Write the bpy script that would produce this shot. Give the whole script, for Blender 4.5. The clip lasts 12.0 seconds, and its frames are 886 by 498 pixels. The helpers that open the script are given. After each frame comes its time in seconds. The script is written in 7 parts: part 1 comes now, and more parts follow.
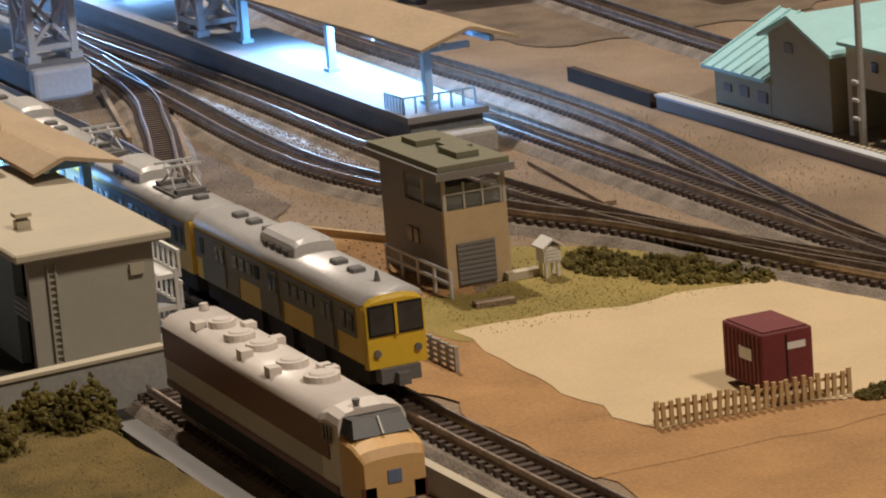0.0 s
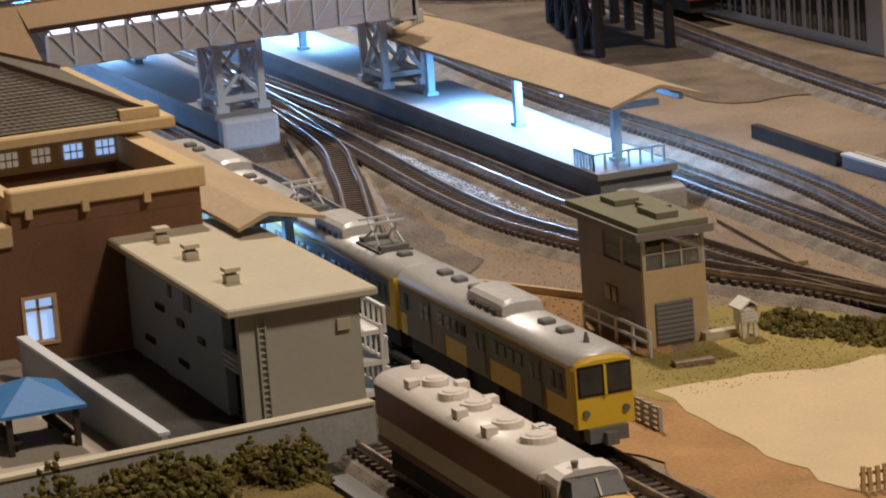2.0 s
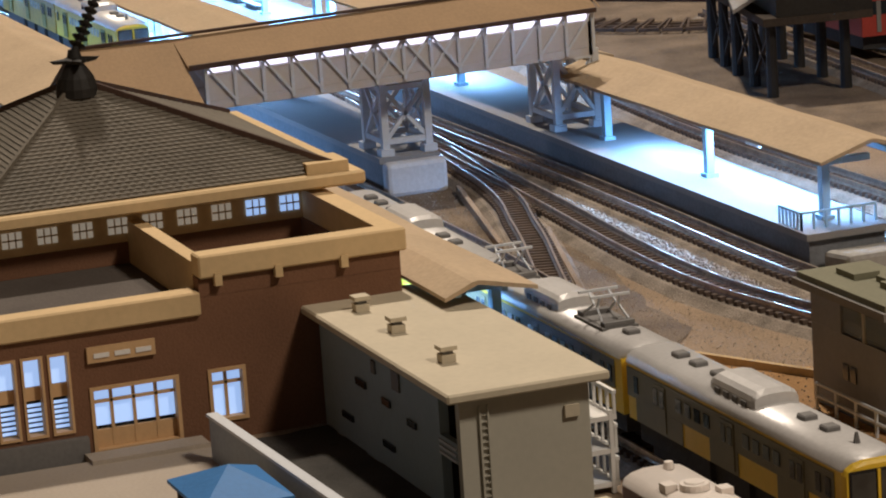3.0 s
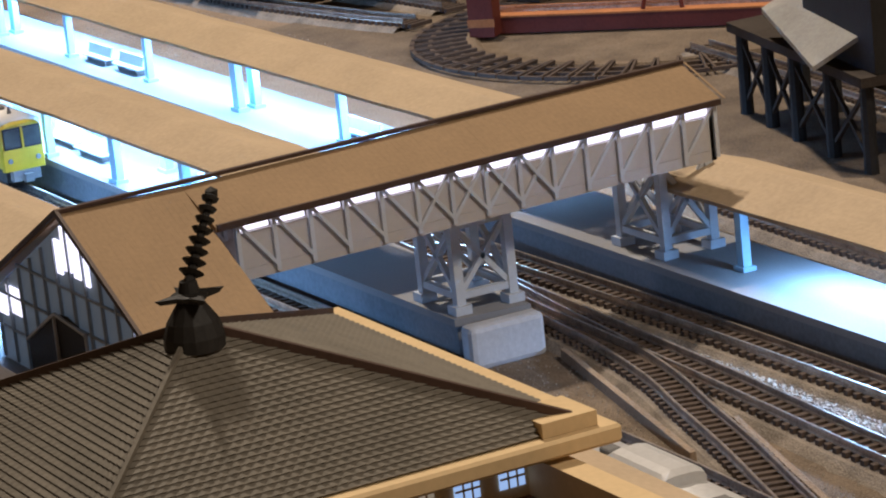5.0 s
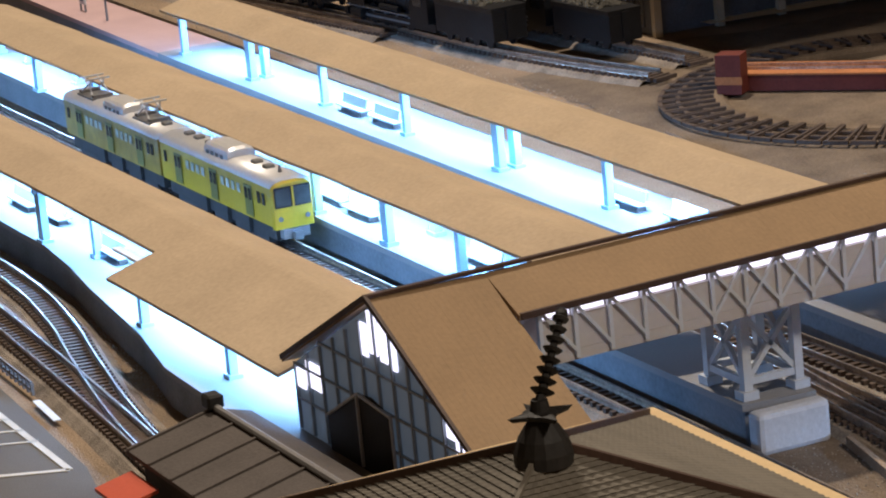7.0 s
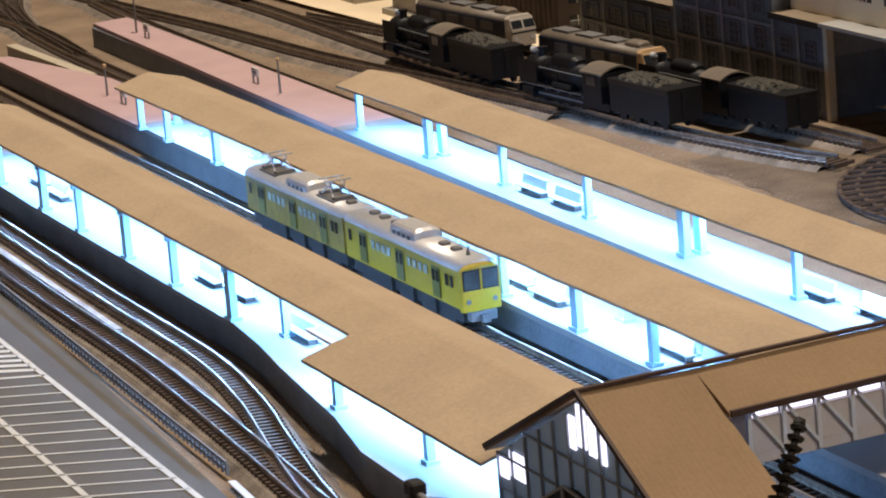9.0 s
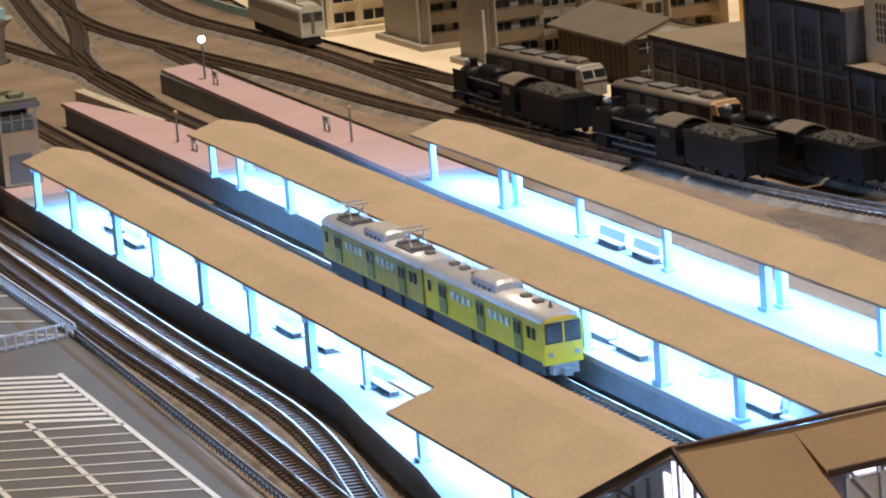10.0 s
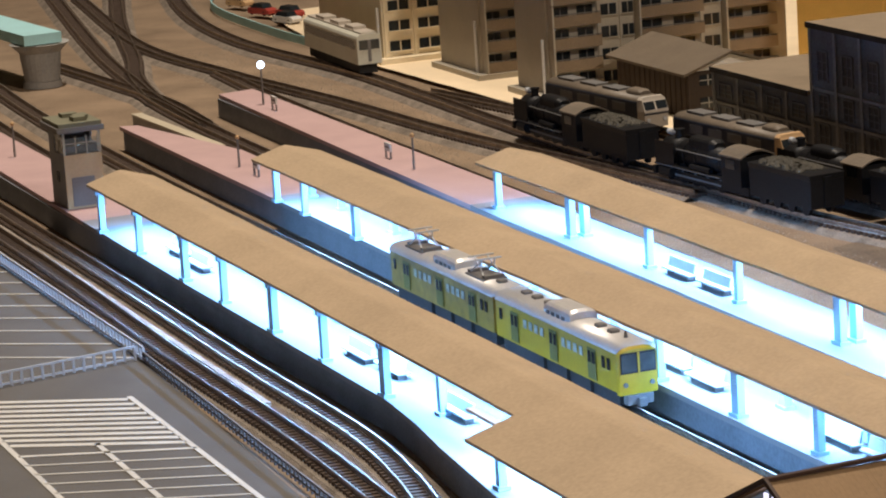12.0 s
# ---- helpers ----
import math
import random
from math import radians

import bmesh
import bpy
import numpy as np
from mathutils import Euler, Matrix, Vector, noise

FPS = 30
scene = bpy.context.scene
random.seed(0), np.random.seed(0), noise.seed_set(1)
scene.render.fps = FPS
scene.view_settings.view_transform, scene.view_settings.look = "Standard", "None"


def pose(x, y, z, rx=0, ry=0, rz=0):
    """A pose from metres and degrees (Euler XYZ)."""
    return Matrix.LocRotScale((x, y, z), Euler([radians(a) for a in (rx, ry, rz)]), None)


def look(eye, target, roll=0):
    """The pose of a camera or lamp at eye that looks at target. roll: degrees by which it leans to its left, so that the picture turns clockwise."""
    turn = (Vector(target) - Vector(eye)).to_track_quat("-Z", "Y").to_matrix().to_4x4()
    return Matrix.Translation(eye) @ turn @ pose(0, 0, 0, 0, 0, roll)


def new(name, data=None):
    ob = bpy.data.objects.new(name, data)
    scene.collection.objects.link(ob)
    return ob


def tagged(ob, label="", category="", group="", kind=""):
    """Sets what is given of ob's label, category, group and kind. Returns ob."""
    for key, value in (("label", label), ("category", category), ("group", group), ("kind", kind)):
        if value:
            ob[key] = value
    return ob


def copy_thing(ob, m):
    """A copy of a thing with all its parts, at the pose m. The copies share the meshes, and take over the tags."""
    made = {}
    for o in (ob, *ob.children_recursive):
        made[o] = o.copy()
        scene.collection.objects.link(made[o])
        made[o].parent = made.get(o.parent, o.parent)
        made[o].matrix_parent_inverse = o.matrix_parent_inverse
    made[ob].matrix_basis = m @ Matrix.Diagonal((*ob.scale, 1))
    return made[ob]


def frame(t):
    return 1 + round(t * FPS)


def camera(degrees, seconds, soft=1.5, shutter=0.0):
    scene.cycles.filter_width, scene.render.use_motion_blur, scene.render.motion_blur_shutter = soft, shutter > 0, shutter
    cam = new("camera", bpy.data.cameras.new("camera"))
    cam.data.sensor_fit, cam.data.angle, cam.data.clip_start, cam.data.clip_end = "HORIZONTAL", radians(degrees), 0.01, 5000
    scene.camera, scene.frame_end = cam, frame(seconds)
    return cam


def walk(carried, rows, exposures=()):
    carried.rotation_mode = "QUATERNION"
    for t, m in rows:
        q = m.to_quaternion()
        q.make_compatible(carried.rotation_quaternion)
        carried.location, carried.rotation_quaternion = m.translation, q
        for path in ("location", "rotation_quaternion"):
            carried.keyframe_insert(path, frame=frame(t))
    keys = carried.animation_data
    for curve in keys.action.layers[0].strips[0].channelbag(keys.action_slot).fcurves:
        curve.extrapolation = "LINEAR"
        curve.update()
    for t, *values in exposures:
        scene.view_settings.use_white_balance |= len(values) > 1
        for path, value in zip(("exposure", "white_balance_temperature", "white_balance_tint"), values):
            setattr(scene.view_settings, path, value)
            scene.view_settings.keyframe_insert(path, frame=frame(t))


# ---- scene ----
import itertools
cam = camera(15.77, 12.0, soft=2.0)
walk(cam, [
    (0.0, look((1.3752, -0.4260, 0.2516), (0.3028, 0.0369, -0.0236), -4.67)),
    (0.5, look((1.3754, -0.4301, 0.2546), (0.2923, 0.0092, -0.0173), -4.66)),
    (1.0, look((1.3750, -0.4334, 0.2573), (0.2876, -0.0021, -0.0099), -4.41)),
    (1.5, look((1.3789, -0.4399, 0.2611), (0.2876, -0.0139, 0.0011), -4.57)),
    (2.0, look((1.3792, -0.4506, 0.2636), (0.2848, -0.0314, 0.0055), -4.37)),
    (2.5, look((1.3510, -0.4697, 0.2700), (0.2509, -0.0634, 0.0155), -3.89)),
    (3.0, look((1.2816, -0.4679, 0.2718), (0.1797, -0.0676, 0.0153), -3.86)),
    (3.2, look((1.2420, -0.4733, 0.2789), (0.1427, -0.0709, 0.0148), -3.87)),
    (4.8, look((0.8897, -0.4825, 0.2952), (-0.1446, 0.0478, -0.0032), -6.38)),
    (5.0, look((0.8848, -0.4862, 0.2983), (-0.1485, 0.0454, -0.0014), -6.20)),
    (5.5, look((0.8869, -0.5008, 0.3105), (-0.1497, 0.0207, 0.0045), -6.19)),
    (6.0, look((0.8872, -0.5142, 0.3276), (-0.1563, -0.0061, 0.0225), -6.07)),
    (6.5, look((0.8854, -0.5211, 0.3364), (-0.1651, -0.0270, 0.0326), -5.92)),
    (7.0, look((0.8789, -0.5316, 0.3400), (-0.1792, -0.0509, 0.0411), -5.63)),
    (7.5, look((0.8778, -0.5446, 0.3472), (-0.1865, -0.0750, 0.0528), -5.33)),
    (9.5, look((0.8616, -0.5632, 0.3557), (-0.2234, -0.1244, 0.0906), -4.75)),
    (10.0, look((0.8556, -0.5717, 0.3577), (-0.2337, -0.1385, 0.1012), -4.54)),
    (10.5, look((0.8573, -0.5794, 0.3596), (-0.2353, -0.1517, 0.1079), -4.57)),
    (11.0, look((0.8545, -0.5839, 0.3592), (-0.2394, -0.1571, 0.1116), -4.23)),
    (11.5, look((0.8516, -0.5848, 0.3588), (-0.2428, -0.1583, 0.1131), -3.98)),
    (12.0, look((0.8449, -0.5918, 0.3574), (-0.2496, -0.1649, 0.1128), -3.75)),
], exposures=[(0.0, 0.1, 5380, 10), (12.0, 0.1, 5380, 10)])

# ---------- world and lights ----------
world = bpy.data.worlds.new("hall")
scene.world = world
world.use_nodes = True
bg = world.node_tree.nodes["Background"]
bg.inputs["Color"].default_value = (0.80, 0.86, 1.0, 1)
bg.inputs["Strength"].default_value = 0.10


def lamp_area(name, eye, target, sx, sy, watts, color):
    data = bpy.data.lights.new(name, "AREA")
    data.shape, data.size, data.size_y, data.energy, data.color = "RECTANGLE", sx, sy, watts, color
    ob = new(name, data)
    ob.matrix_world = look(eye, target)
    return ob


WARM = (1.0, 0.765, 0.515)
COOL = (0.36, 0.62, 1.0)
# two ceiling lamps of the hall
lamp_area("hall_lamp", (-1.1, 0.28, 2.52), (-0.2, 0.0, 0.0), 0.14, 0.14, 70, WARM)
lamp_area("hall_lamp", (2.0, 0.7, 2.2), (0.3, -0.1, 0.0), 0.3, 0.3, 40, WARM)

# ---------- helpers: sizes in decimetres, turned into metres ----------
U = 0.1


def cuboid(bm, x0, x1, y0, y1, z0, z1):
    vs = [bm.verts.new((x, y, z)) for z in (z0, z1) for y in (y0, y1) for x in (x0, x1)]
    for f in ((0, 2, 3, 1), (4, 5, 7, 6), (0, 1, 5, 4), (2, 6, 7, 3), (0, 4, 6, 2), (1, 3, 7, 5)):
        bm.faces.new([vs[i] for i in f])
    return vs


def prism(bm, poly, z0, z1):
    lo = [bm.verts.new((x, y, z0)) for x, y in poly]
    hi = [bm.verts.new((x, y, z1)) for x, y in poly]
    n = len(poly)
    bm.faces.new(hi)
    bm.faces.new(lo[::-1])
    for i in range(n):
        bm.faces.new((lo[i], lo[(i + 1) % n], hi[(i + 1) % n], hi[i]))


def slab(bm, pts, thick):
    """A sheet with corners pts and a thickness downwards."""
    hi = [bm.verts.new(p) for p in pts]
    lo = [bm.verts.new((p[0], p[1], p[2] - thick)) for p in pts]
    n = len(pts)
    bm.faces.new(hi)
    bm.faces.new(lo[::-1])
    for i in range(n):
        bm.faces.new((lo[i], lo[(i + 1) % n], hi[(i + 1) % n], hi[i]))


def bar(bm, a, b, w, h=None):
    """A beam of section w x h from a to b."""
    h = h or w
    a, b = Vector(a), Vector(b)
    d = (b - a).normalized()
    s = d.cross(Vector((0, 0, 1)))
    s = s.normalized() if s.length > 1e-4 else Vector((1, 0, 0))
    u = s.cross(d)
    vs = [bm.verts.new(p + s * i * w / 2 + u * j * h / 2) for p in (a, b) for i, j in ((-1, -1), (1, -1), (1, 1), (-1, 1))]
    for f in ((3, 2, 1, 0), (4, 5, 6, 7), (0, 1, 5, 4), (1, 2, 6, 5), (2, 3, 7, 6), (3, 0, 4, 7)):
        bm.faces.new([vs[i] for i in f])


def tube(bm, a, b, r, r2=None, seg=10):
    a, b = Vector(a), Vector(b)
    r2 = r if r2 is None else r2
    d = (b - a).normalized()
    s = d.cross(Vector((0, 0, 1)))
    s = s.normalized() if s.length > 1e-4 else Vector((1, 0, 0))
    u = s.cross(d)
    rings = [[bm.verts.new(p + (s * math.cos(k * 2 * math.pi / seg) + u * math.sin(k * 2 * math.pi / seg)) * q) for k in range(seg)] for p, q in ((a, r), (b, r2))]
    for k in range(seg):
        bm.faces.new((rings[0][k], rings[0][(k + 1) % seg], rings[1][(k + 1) % seg], rings[1][k]))
    bm.faces.new(rings[0][::-1])
    bm.faces.new(rings[1])


def loft(bm, sections):
    """Closed sections of equally many points, skinned and capped."""
    rings = [[bm.verts.new(p) for p in s] for s in sections]
    n = len(rings[0])
    for a, b in zip(rings, rings[1:]):
        for k in range(n):
            bm.faces.new((a[k], a[(k + 1) % n], b[(k + 1) % n], b[k]))
    bm.faces.new(rings[0][::-1])
    bm.faces.new(rings[-1])


def soften(bm, w, seg=1):
    bmesh.ops.bevel(bm, geom=list(bm.edges), offset=w, segments=seg, affect="EDGES", profile=0.5, clamp_overlap=True)


def mesh_of(name, bm, material, smooth=False):
    bmesh.ops.recalc_face_normals(bm, faces=bm.faces)
    me = bpy.data.meshes.new(name)
    bm.to_mesh(me)
    bm.free()
    me.transform(Matrix.Scale(U, 4))
    me.materials.append(material)
    if smooth:
        me.polygons.foreach_set("use_smooth", [True] * len(me.polygons))
    return me


def part(name, bm, material, parent=None, label="", smooth=False):
    ob = new(name, mesh_of(name, bm, material, smooth))
    if parent is not None:
        ob.parent = parent
        ob.matrix_parent_inverse = parent.matrix_basis.inverted() if parent.parent is None else (parent.parent.matrix_basis @ parent.matrix_parent_inverse @ parent.matrix_basis).inverted()
    if label:
        ob["label"] = label
    return ob


def thing(name, x, y, z, label, category, group="", kind=""):
    ob = new(name)
    ob.empty_display_size = 0.01
    ob.matrix_basis = pose(x * U, y * U, z * U)
    return tagged(ob, label, category, group, kind)


def B():
    return bmesh.new()


# ---------- materials ----------
def material(name, color, rough=0.7, metal=0.0, vary=0.25, grain=60.0, big=6.0, bump=0.15, second=None, spec=0.3, per_object=0.0):
    m = bpy.data.materials.new(name)
    m.use_nodes = True
    nt = m.node_tree
    p = nt.nodes["Principled BSDF"]
    p.inputs["Roughness"].default_value, p.inputs["Metallic"].default_value = rough, metal
    p.inputs["Specular IOR Level"].default_value = spec
    geo = nt.nodes.new("ShaderNodeNewGeometry")
    n1, n2 = nt.nodes.new("ShaderNodeTexNoise"), nt.nodes.new("ShaderNodeTexNoise")
    n1.inputs["Scale"].default_value, n2.inputs["Scale"].default_value = grain * 10, big * 10
    n1.inputs["Detail"].default_value, n2.inputs["Detail"].default_value = 4, 3
    for n in (n1, n2):
        nt.links.new(geo.outputs["Position"], n.inputs["Vector"])
    mx = nt.nodes.new("ShaderNodeMath")
    mx.operation = "ADD"
    nt.links.new(n1.outputs["Fac"], mx.inputs[0])
    nt.links.new(n2.outputs["Fac"], mx.inputs[1])
    last = mx.outputs[0]
    if per_object:
        info = nt.nodes.new("ShaderNodeObjectInfo")
        ad = nt.nodes.new("ShaderNodeMath")
        ad.operation = "MULTIPLY_ADD"
        nt.links.new(info.outputs["Random"], ad.inputs[0])
        ad.inputs[1].default_value = per_object
        nt.links.new(last, ad.inputs[2])
        last = ad.outputs[0]
    ramp = nt.nodes.new("ShaderNodeMapRange")
    ramp.inputs["From Min"].default_value, ramp.inputs["From Max"].default_value = 0.65, 1.35
    nt.links.new(last, ramp.inputs["Value"])
    mix = nt.nodes.new("ShaderNodeMix")
    mix.data_type = "RGBA"
    c2 = second or tuple(min(1.0, c * (1 + vary)) for c in color)
    c1 = color if second else tuple(c * (1 - vary) for c in color)
    mix.inputs["A"].default_value, mix.inputs["B"].default_value = (*c1, 1), (*c2, 1)
    nt.links.new(ramp.outputs["Result"], mix.inputs["Factor"])
    nt.links.new(mix.outputs["Result"], p.inputs["Base Color"])
    if bump:
        b = nt.nodes.new("ShaderNodeBump")
        b.inputs["Strength"].default_value, b.inputs["Distance"].default_value = bump, 0.0008
        nt.links.new(n1.outputs["Fac"], b.inputs["Height"])
        nt.links.new(b.outputs["Normal"], p.inputs["Normal"])
    return m


def glowing(name, color, strength):
    m = bpy.data.materials.new(name)
    m.use_nodes = True
    p = m.node_tree.nodes["Principled BSDF"]
    p.inputs["Base Color"].default_value = (*color, 1)
    p.inputs["Emission Color"].default_value = (*color, 1)
    p.inputs["Emission Strength"].default_value = strength
    return m


def clear(name, tint, rough=0.08):
    m = bpy.data.materials.new(name)
    m.use_nodes = True
    p = m.node_tree.nodes["Principled BSDF"]
    p.inputs["Base Color"].default_value = (*tint, 1)
    p.inputs["Transmission Weight"].default_value = 0.9
    p.inputs["Roughness"].default_value = rough
    p.inputs["IOR"].default_value = 1.2
    return m


M_EARTH = material("brown_earth", (0.17, 0.125, 0.082), 0.95, vary=0.35, grain=110, big=2.2, bump=1.0, second=(0.38, 0.28, 0.185))
M_BALLAST = material("grey_ballast", (0.11, 0.09, 0.07), 0.95, vary=0.4, grain=160, big=8, bump=1.0, second=(0.40, 0.34, 0.275))
# Near-black ballast, carrying the shade of the alley and the siding trench.
M_BALLASTSHADE = material("shaded_dark_ballast", (0.05, 0.046, 0.04), 0.9, vary=0.4, grain=150, big=6, bump=0.8)
M_SAND = material("sand_lot", (0.60, 0.47, 0.28), 0.95, vary=0.1, grain=120, big=3, bump=0.25)
M_DIRT = material("orange_dirt", (0.38, 0.22, 0.09), 0.95, vary=0.25, grain=90, big=4, bump=0.5)
M_GRASS = material("dry_grass", (0.18, 0.15, 0.035), 0.95, vary=0.4, grain=140, big=2.5, bump=0.8, second=(0.42, 0.32, 0.10))
# Darker copy of the dry grass; the bank's shadow is in its colour.
M_VERGESHADE = material("shaded_dry_grass", (0.07, 0.056, 0.016), 0.95, vary=0.4, grain=140, big=5, bump=0.9, second=(0.24, 0.165, 0.05))
M_BUSH = material("bush_green", (0.055, 0.05, 0.012), 0.95, vary=0.5, grain=150, big=8, bump=1.0, second=(0.22, 0.175, 0.04))
M_YARD = material("oily_yard_earth", (0.09, 0.068, 0.048), 0.95, vary=0.4, grain=120, big=4, bump=1.0, second=(0.26, 0.2, 0.14))
M_WINDSCREEN = material("train_windscreen", (0.045, 0.045, 0.042), 0.42, vary=0.5, grain=20, bump=0.0, spec=0.3)
M_ASPHALT = material("car_park_asphalt", (0.13, 0.122, 0.112), 0.9, vary=0.15, grain=150, big=3, bump=0.3)
M_TOWNPAVE = material("cream_town_pavement", (0.82, 0.68, 0.46), 0.9, vary=0.08, grain=90, big=3, bump=0.1)
M_PAVE = material("pale_pavement", (0.37, 0.32, 0.26), 0.9, vary=0.1, grain=90, big=3, bump=0.1)
M_RAIL = material("rail_steel", (0.42, 0.35, 0.28), 0.36, 0.9, vary=0.45, grain=80, big=14, bump=0.05)
M_SLEEPER = material("sleeper_brown", (0.07, 0.05, 0.038), 0.85, vary=0.35, grain=80, big=20, bump=0.2, per_object=0.5)
M_PLATTOP = material("platform_paving", (0.27, 0.265, 0.265), 0.85, vary=0.08, grain=100, big=4, bump=0.1)
M_PLATSIDE = material("platform_wall", (0.20, 0.21, 0.23), 0.8, vary=0.2, grain=60, big=5, bump=0.2)
# Paving past the canopies: warm light there painted in as a salmon tint.
M_WARMPAVE = material("platform_paving_warm_tint", (0.50, 0.35, 0.34), 0.85, vary=0.1, grain=100, big=4, bump=0.1)
M_GABLE = material("gable_slate", (0.33, 0.38, 0.43), 0.6, vary=0.12, grain=50, bump=0.1)
M_PLATEND = material("platform_end_grey", (0.56, 0.57, 0.6), 0.8, vary=0.12, grain=60, big=5, bump=0.2)
M_CANOPY = material("canopy_roof_beige", (0.45, 0.345, 0.225), 0.75, vary=0.12, grain=50, big=3, bump=0.2)
M_CANUNDER = material("canopy_edge", (0.30, 0.24, 0.17), 0.8, vary=0.1)
M_STEEL = material("pale_steel_paint", (0.55, 0.57, 0.60), 0.55, vary=0.06, bump=0.03)
M_BLUESTEEL = material("sky_blue_post", (0.40, 0.58, 0.72), 0.5, vary=0.06, bump=0.03)
M_BRIDGEWALL = material("bridge_panel_grey", (0.50, 0.47, 0.45), 0.65, vary=0.06, grain=40, bump=0.05)
M_BRIDGEROOF = material("bridge_roof_tan", (0.27, 0.18, 0.095), 0.8, vary=0.12, grain=60, big=4, bump=0.1)
M_DARKTRIM = material("dark_brown_trim", (0.06, 0.035, 0.025), 0.6, vary=0.2)
M_PINKLIT = glowing("lit_bridge_window", (1.0, 0.86, 0.9), 1.6)
M_LITWIN = glowing("lit_room_window", (0.50, 0.66, 0.95), 0.62)
M_DIMWIN = glowing("dim_room_window", (0.75, 0.62, 0.42), 0.22)
M_TILE = material("grey_roof_tile", (0.135, 0.119, 0.093), 0.7, vary=0.2, grain=60, big=5, bump=0.2, per_object=0.3)
M_BLACK = material("black_finial", (0.02, 0.018, 0.016), 0.6, vary=0.3)
M_CREAM = material("cornice_yellow", (0.60, 0.44, 0.23), 0.7, vary=0.08, grain=40, bump=0.1)
M_BRICK = material("brown_brick_wall", (0.17, 0.086, 0.046), 0.85, vary=0.15, grain=120, big=5, bump=0.3)
M_FRAME = material("tan_frame", (0.55, 0.36, 0.18), 0.6, vary=0.06)
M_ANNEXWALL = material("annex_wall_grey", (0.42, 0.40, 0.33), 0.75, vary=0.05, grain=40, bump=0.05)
# Wall grey made darker and bluer: the sides' shade is in the colour.
M_ANNEXSHADE = material("annex_shaded_grey", (0.30, 0.37, 0.41), 0.75, vary=0.06, grain=40, bump=0.05)
M_ANNEXROOF = material("annex_roof_beige", (0.52, 0.46, 0.34), 0.7, vary=0.06, grain=40, bump=0.05)
M_CONCRETE = material("concrete_grey", (0.36, 0.35, 0.33), 0.85, vary=0.15, grain=60, bump=0.15)
# Side walls darker and cooler than the front, their shade put into the grey.
M_BOXSHADE = material("signal_box_shaded_grey", (0.20, 0.205, 0.215), 0.5, vary=0.08, grain=50, bump=0.08)
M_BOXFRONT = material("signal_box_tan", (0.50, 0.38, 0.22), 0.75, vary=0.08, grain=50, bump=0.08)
M_BOXROOF = material("signal_box_roof_olive", (0.19, 0.185, 0.125), 0.75, vary=0.1, grain=60, bump=0.1)
M_SHUTTER = material("grey_shutter", (0.20, 0.19, 0.18), 0.6, vary=0.06)
M_WHITE = material("white_paint", (0.74, 0.72, 0.68), 0.6, vary=0.05, bump=0.05)
M_YELLOW = material("train_yellow", (0.74, 0.50, 0.02), 0.38, vary=0.06, bump=0.02, spec=0.5)
M_LIME = material("train_lemon", (0.42, 0.29, 0.008), 0.4, vary=0.08, bump=0.02, spec=0.5)
M_TAUPE = material("train_taupe", (0.15, 0.132, 0.07), 0.42, vary=0.1, bump=0.02, spec=0.5)
M_TROOF = material("train_roof_silver", (0.56, 0.55, 0.54), 0.38, 0.2, vary=0.1, bump=0.05, spec=0.5)
M_UNDER = material("train_underfloor", (0.035, 0.033, 0.032), 0.8, vary=0.3)
M_GREYBOX = material("roof_fan_grey", (0.16, 0.155, 0.15), 0.6, vary=0.15)
M_GLASS = material("dark_train_glass", (0.02, 0.025, 0.03), 0.12, vary=0.2, bump=0.0, spec=0.6)
M_EXPROOF = material("express_roof_cream", (0.74, 0.68, 0.62), 0.38, vary=0.05, bump=0.02, spec=0.5)
M_IVORY = material("train_ivory", (0.50, 0.45, 0.38), 0.4, vary=0.05, bump=0.02, spec=0.5)
M_MAROON = material("train_maroon", (0.14, 0.045, 0.03), 0.4, vary=0.1, bump=0.02, spec=0.5)
M_REDBOX = material("container_maroon", (0.16, 0.035, 0.035), 0.6, vary=0.15, bump=0.1)
M_FENCE = material("fence_wood", (0.50, 0.36, 0.18), 0.8, vary=0.15)
M_BLUETARP = material("gazebo_blue", (0.05, 0.18, 0.46), 0.6, vary=0.1)
M_GREENROOF = material("mint_roof", (0.42, 0.69, 0.72), 0.7, vary=0.08)
M_GREENWALL = material("barn_wall_olive", (0.34, 0.31, 0.22), 0.8, vary=0.08)
M_LOCO = material("loco_black", (0.009, 0.009, 0.010), 0.5, vary=0.3, spec=0.25)
M_COAL = material("coal_grey", (0.085, 0.078, 0.062), 0.9, vary=0.5, grain=200, bump=1.0)
M_NAVY = material("loco_navy", (0.018, 0.024, 0.042), 0.45, vary=0.15, spec=0.5)
M_FLAT = material("flat_wall_grey", (0.46, 0.42, 0.34), 0.8, vary=0.08)
M_BALCONY = material("balcony_brown", (0.24, 0.185, 0.125), 0.7, vary=0.12)
M_FLATLIGHT = material("flat_wall_cream", (0.78, 0.68, 0.48), 0.8, vary=0.06)
M_DEPOT = material("depot_slate", (0.125, 0.135, 0.155), 0.8, vary=0.25)
M_DEPOTTRIM = material("depot_pale_band", (0.21, 0.215, 0.225), 0.8, vary=0.2)
M_DEPOTROOF = material("depot_roof_brown", (0.24, 0.19, 0.13), 0.85, vary=0.12, grain=80, bump=0.2)
M_WOODDARK = material("dark_timber", (0.045, 0.034, 0.026), 0.85, vary=0.3)
M_RUST = material("turntable_red", (0.13, 0.03, 0.022), 0.6, vary=0.2)
M_TIMBERROOF = material("shed_roof_dark", (0.09, 0.076, 0.066), 0.85, vary=0.2, grain=80, bump=0.3)
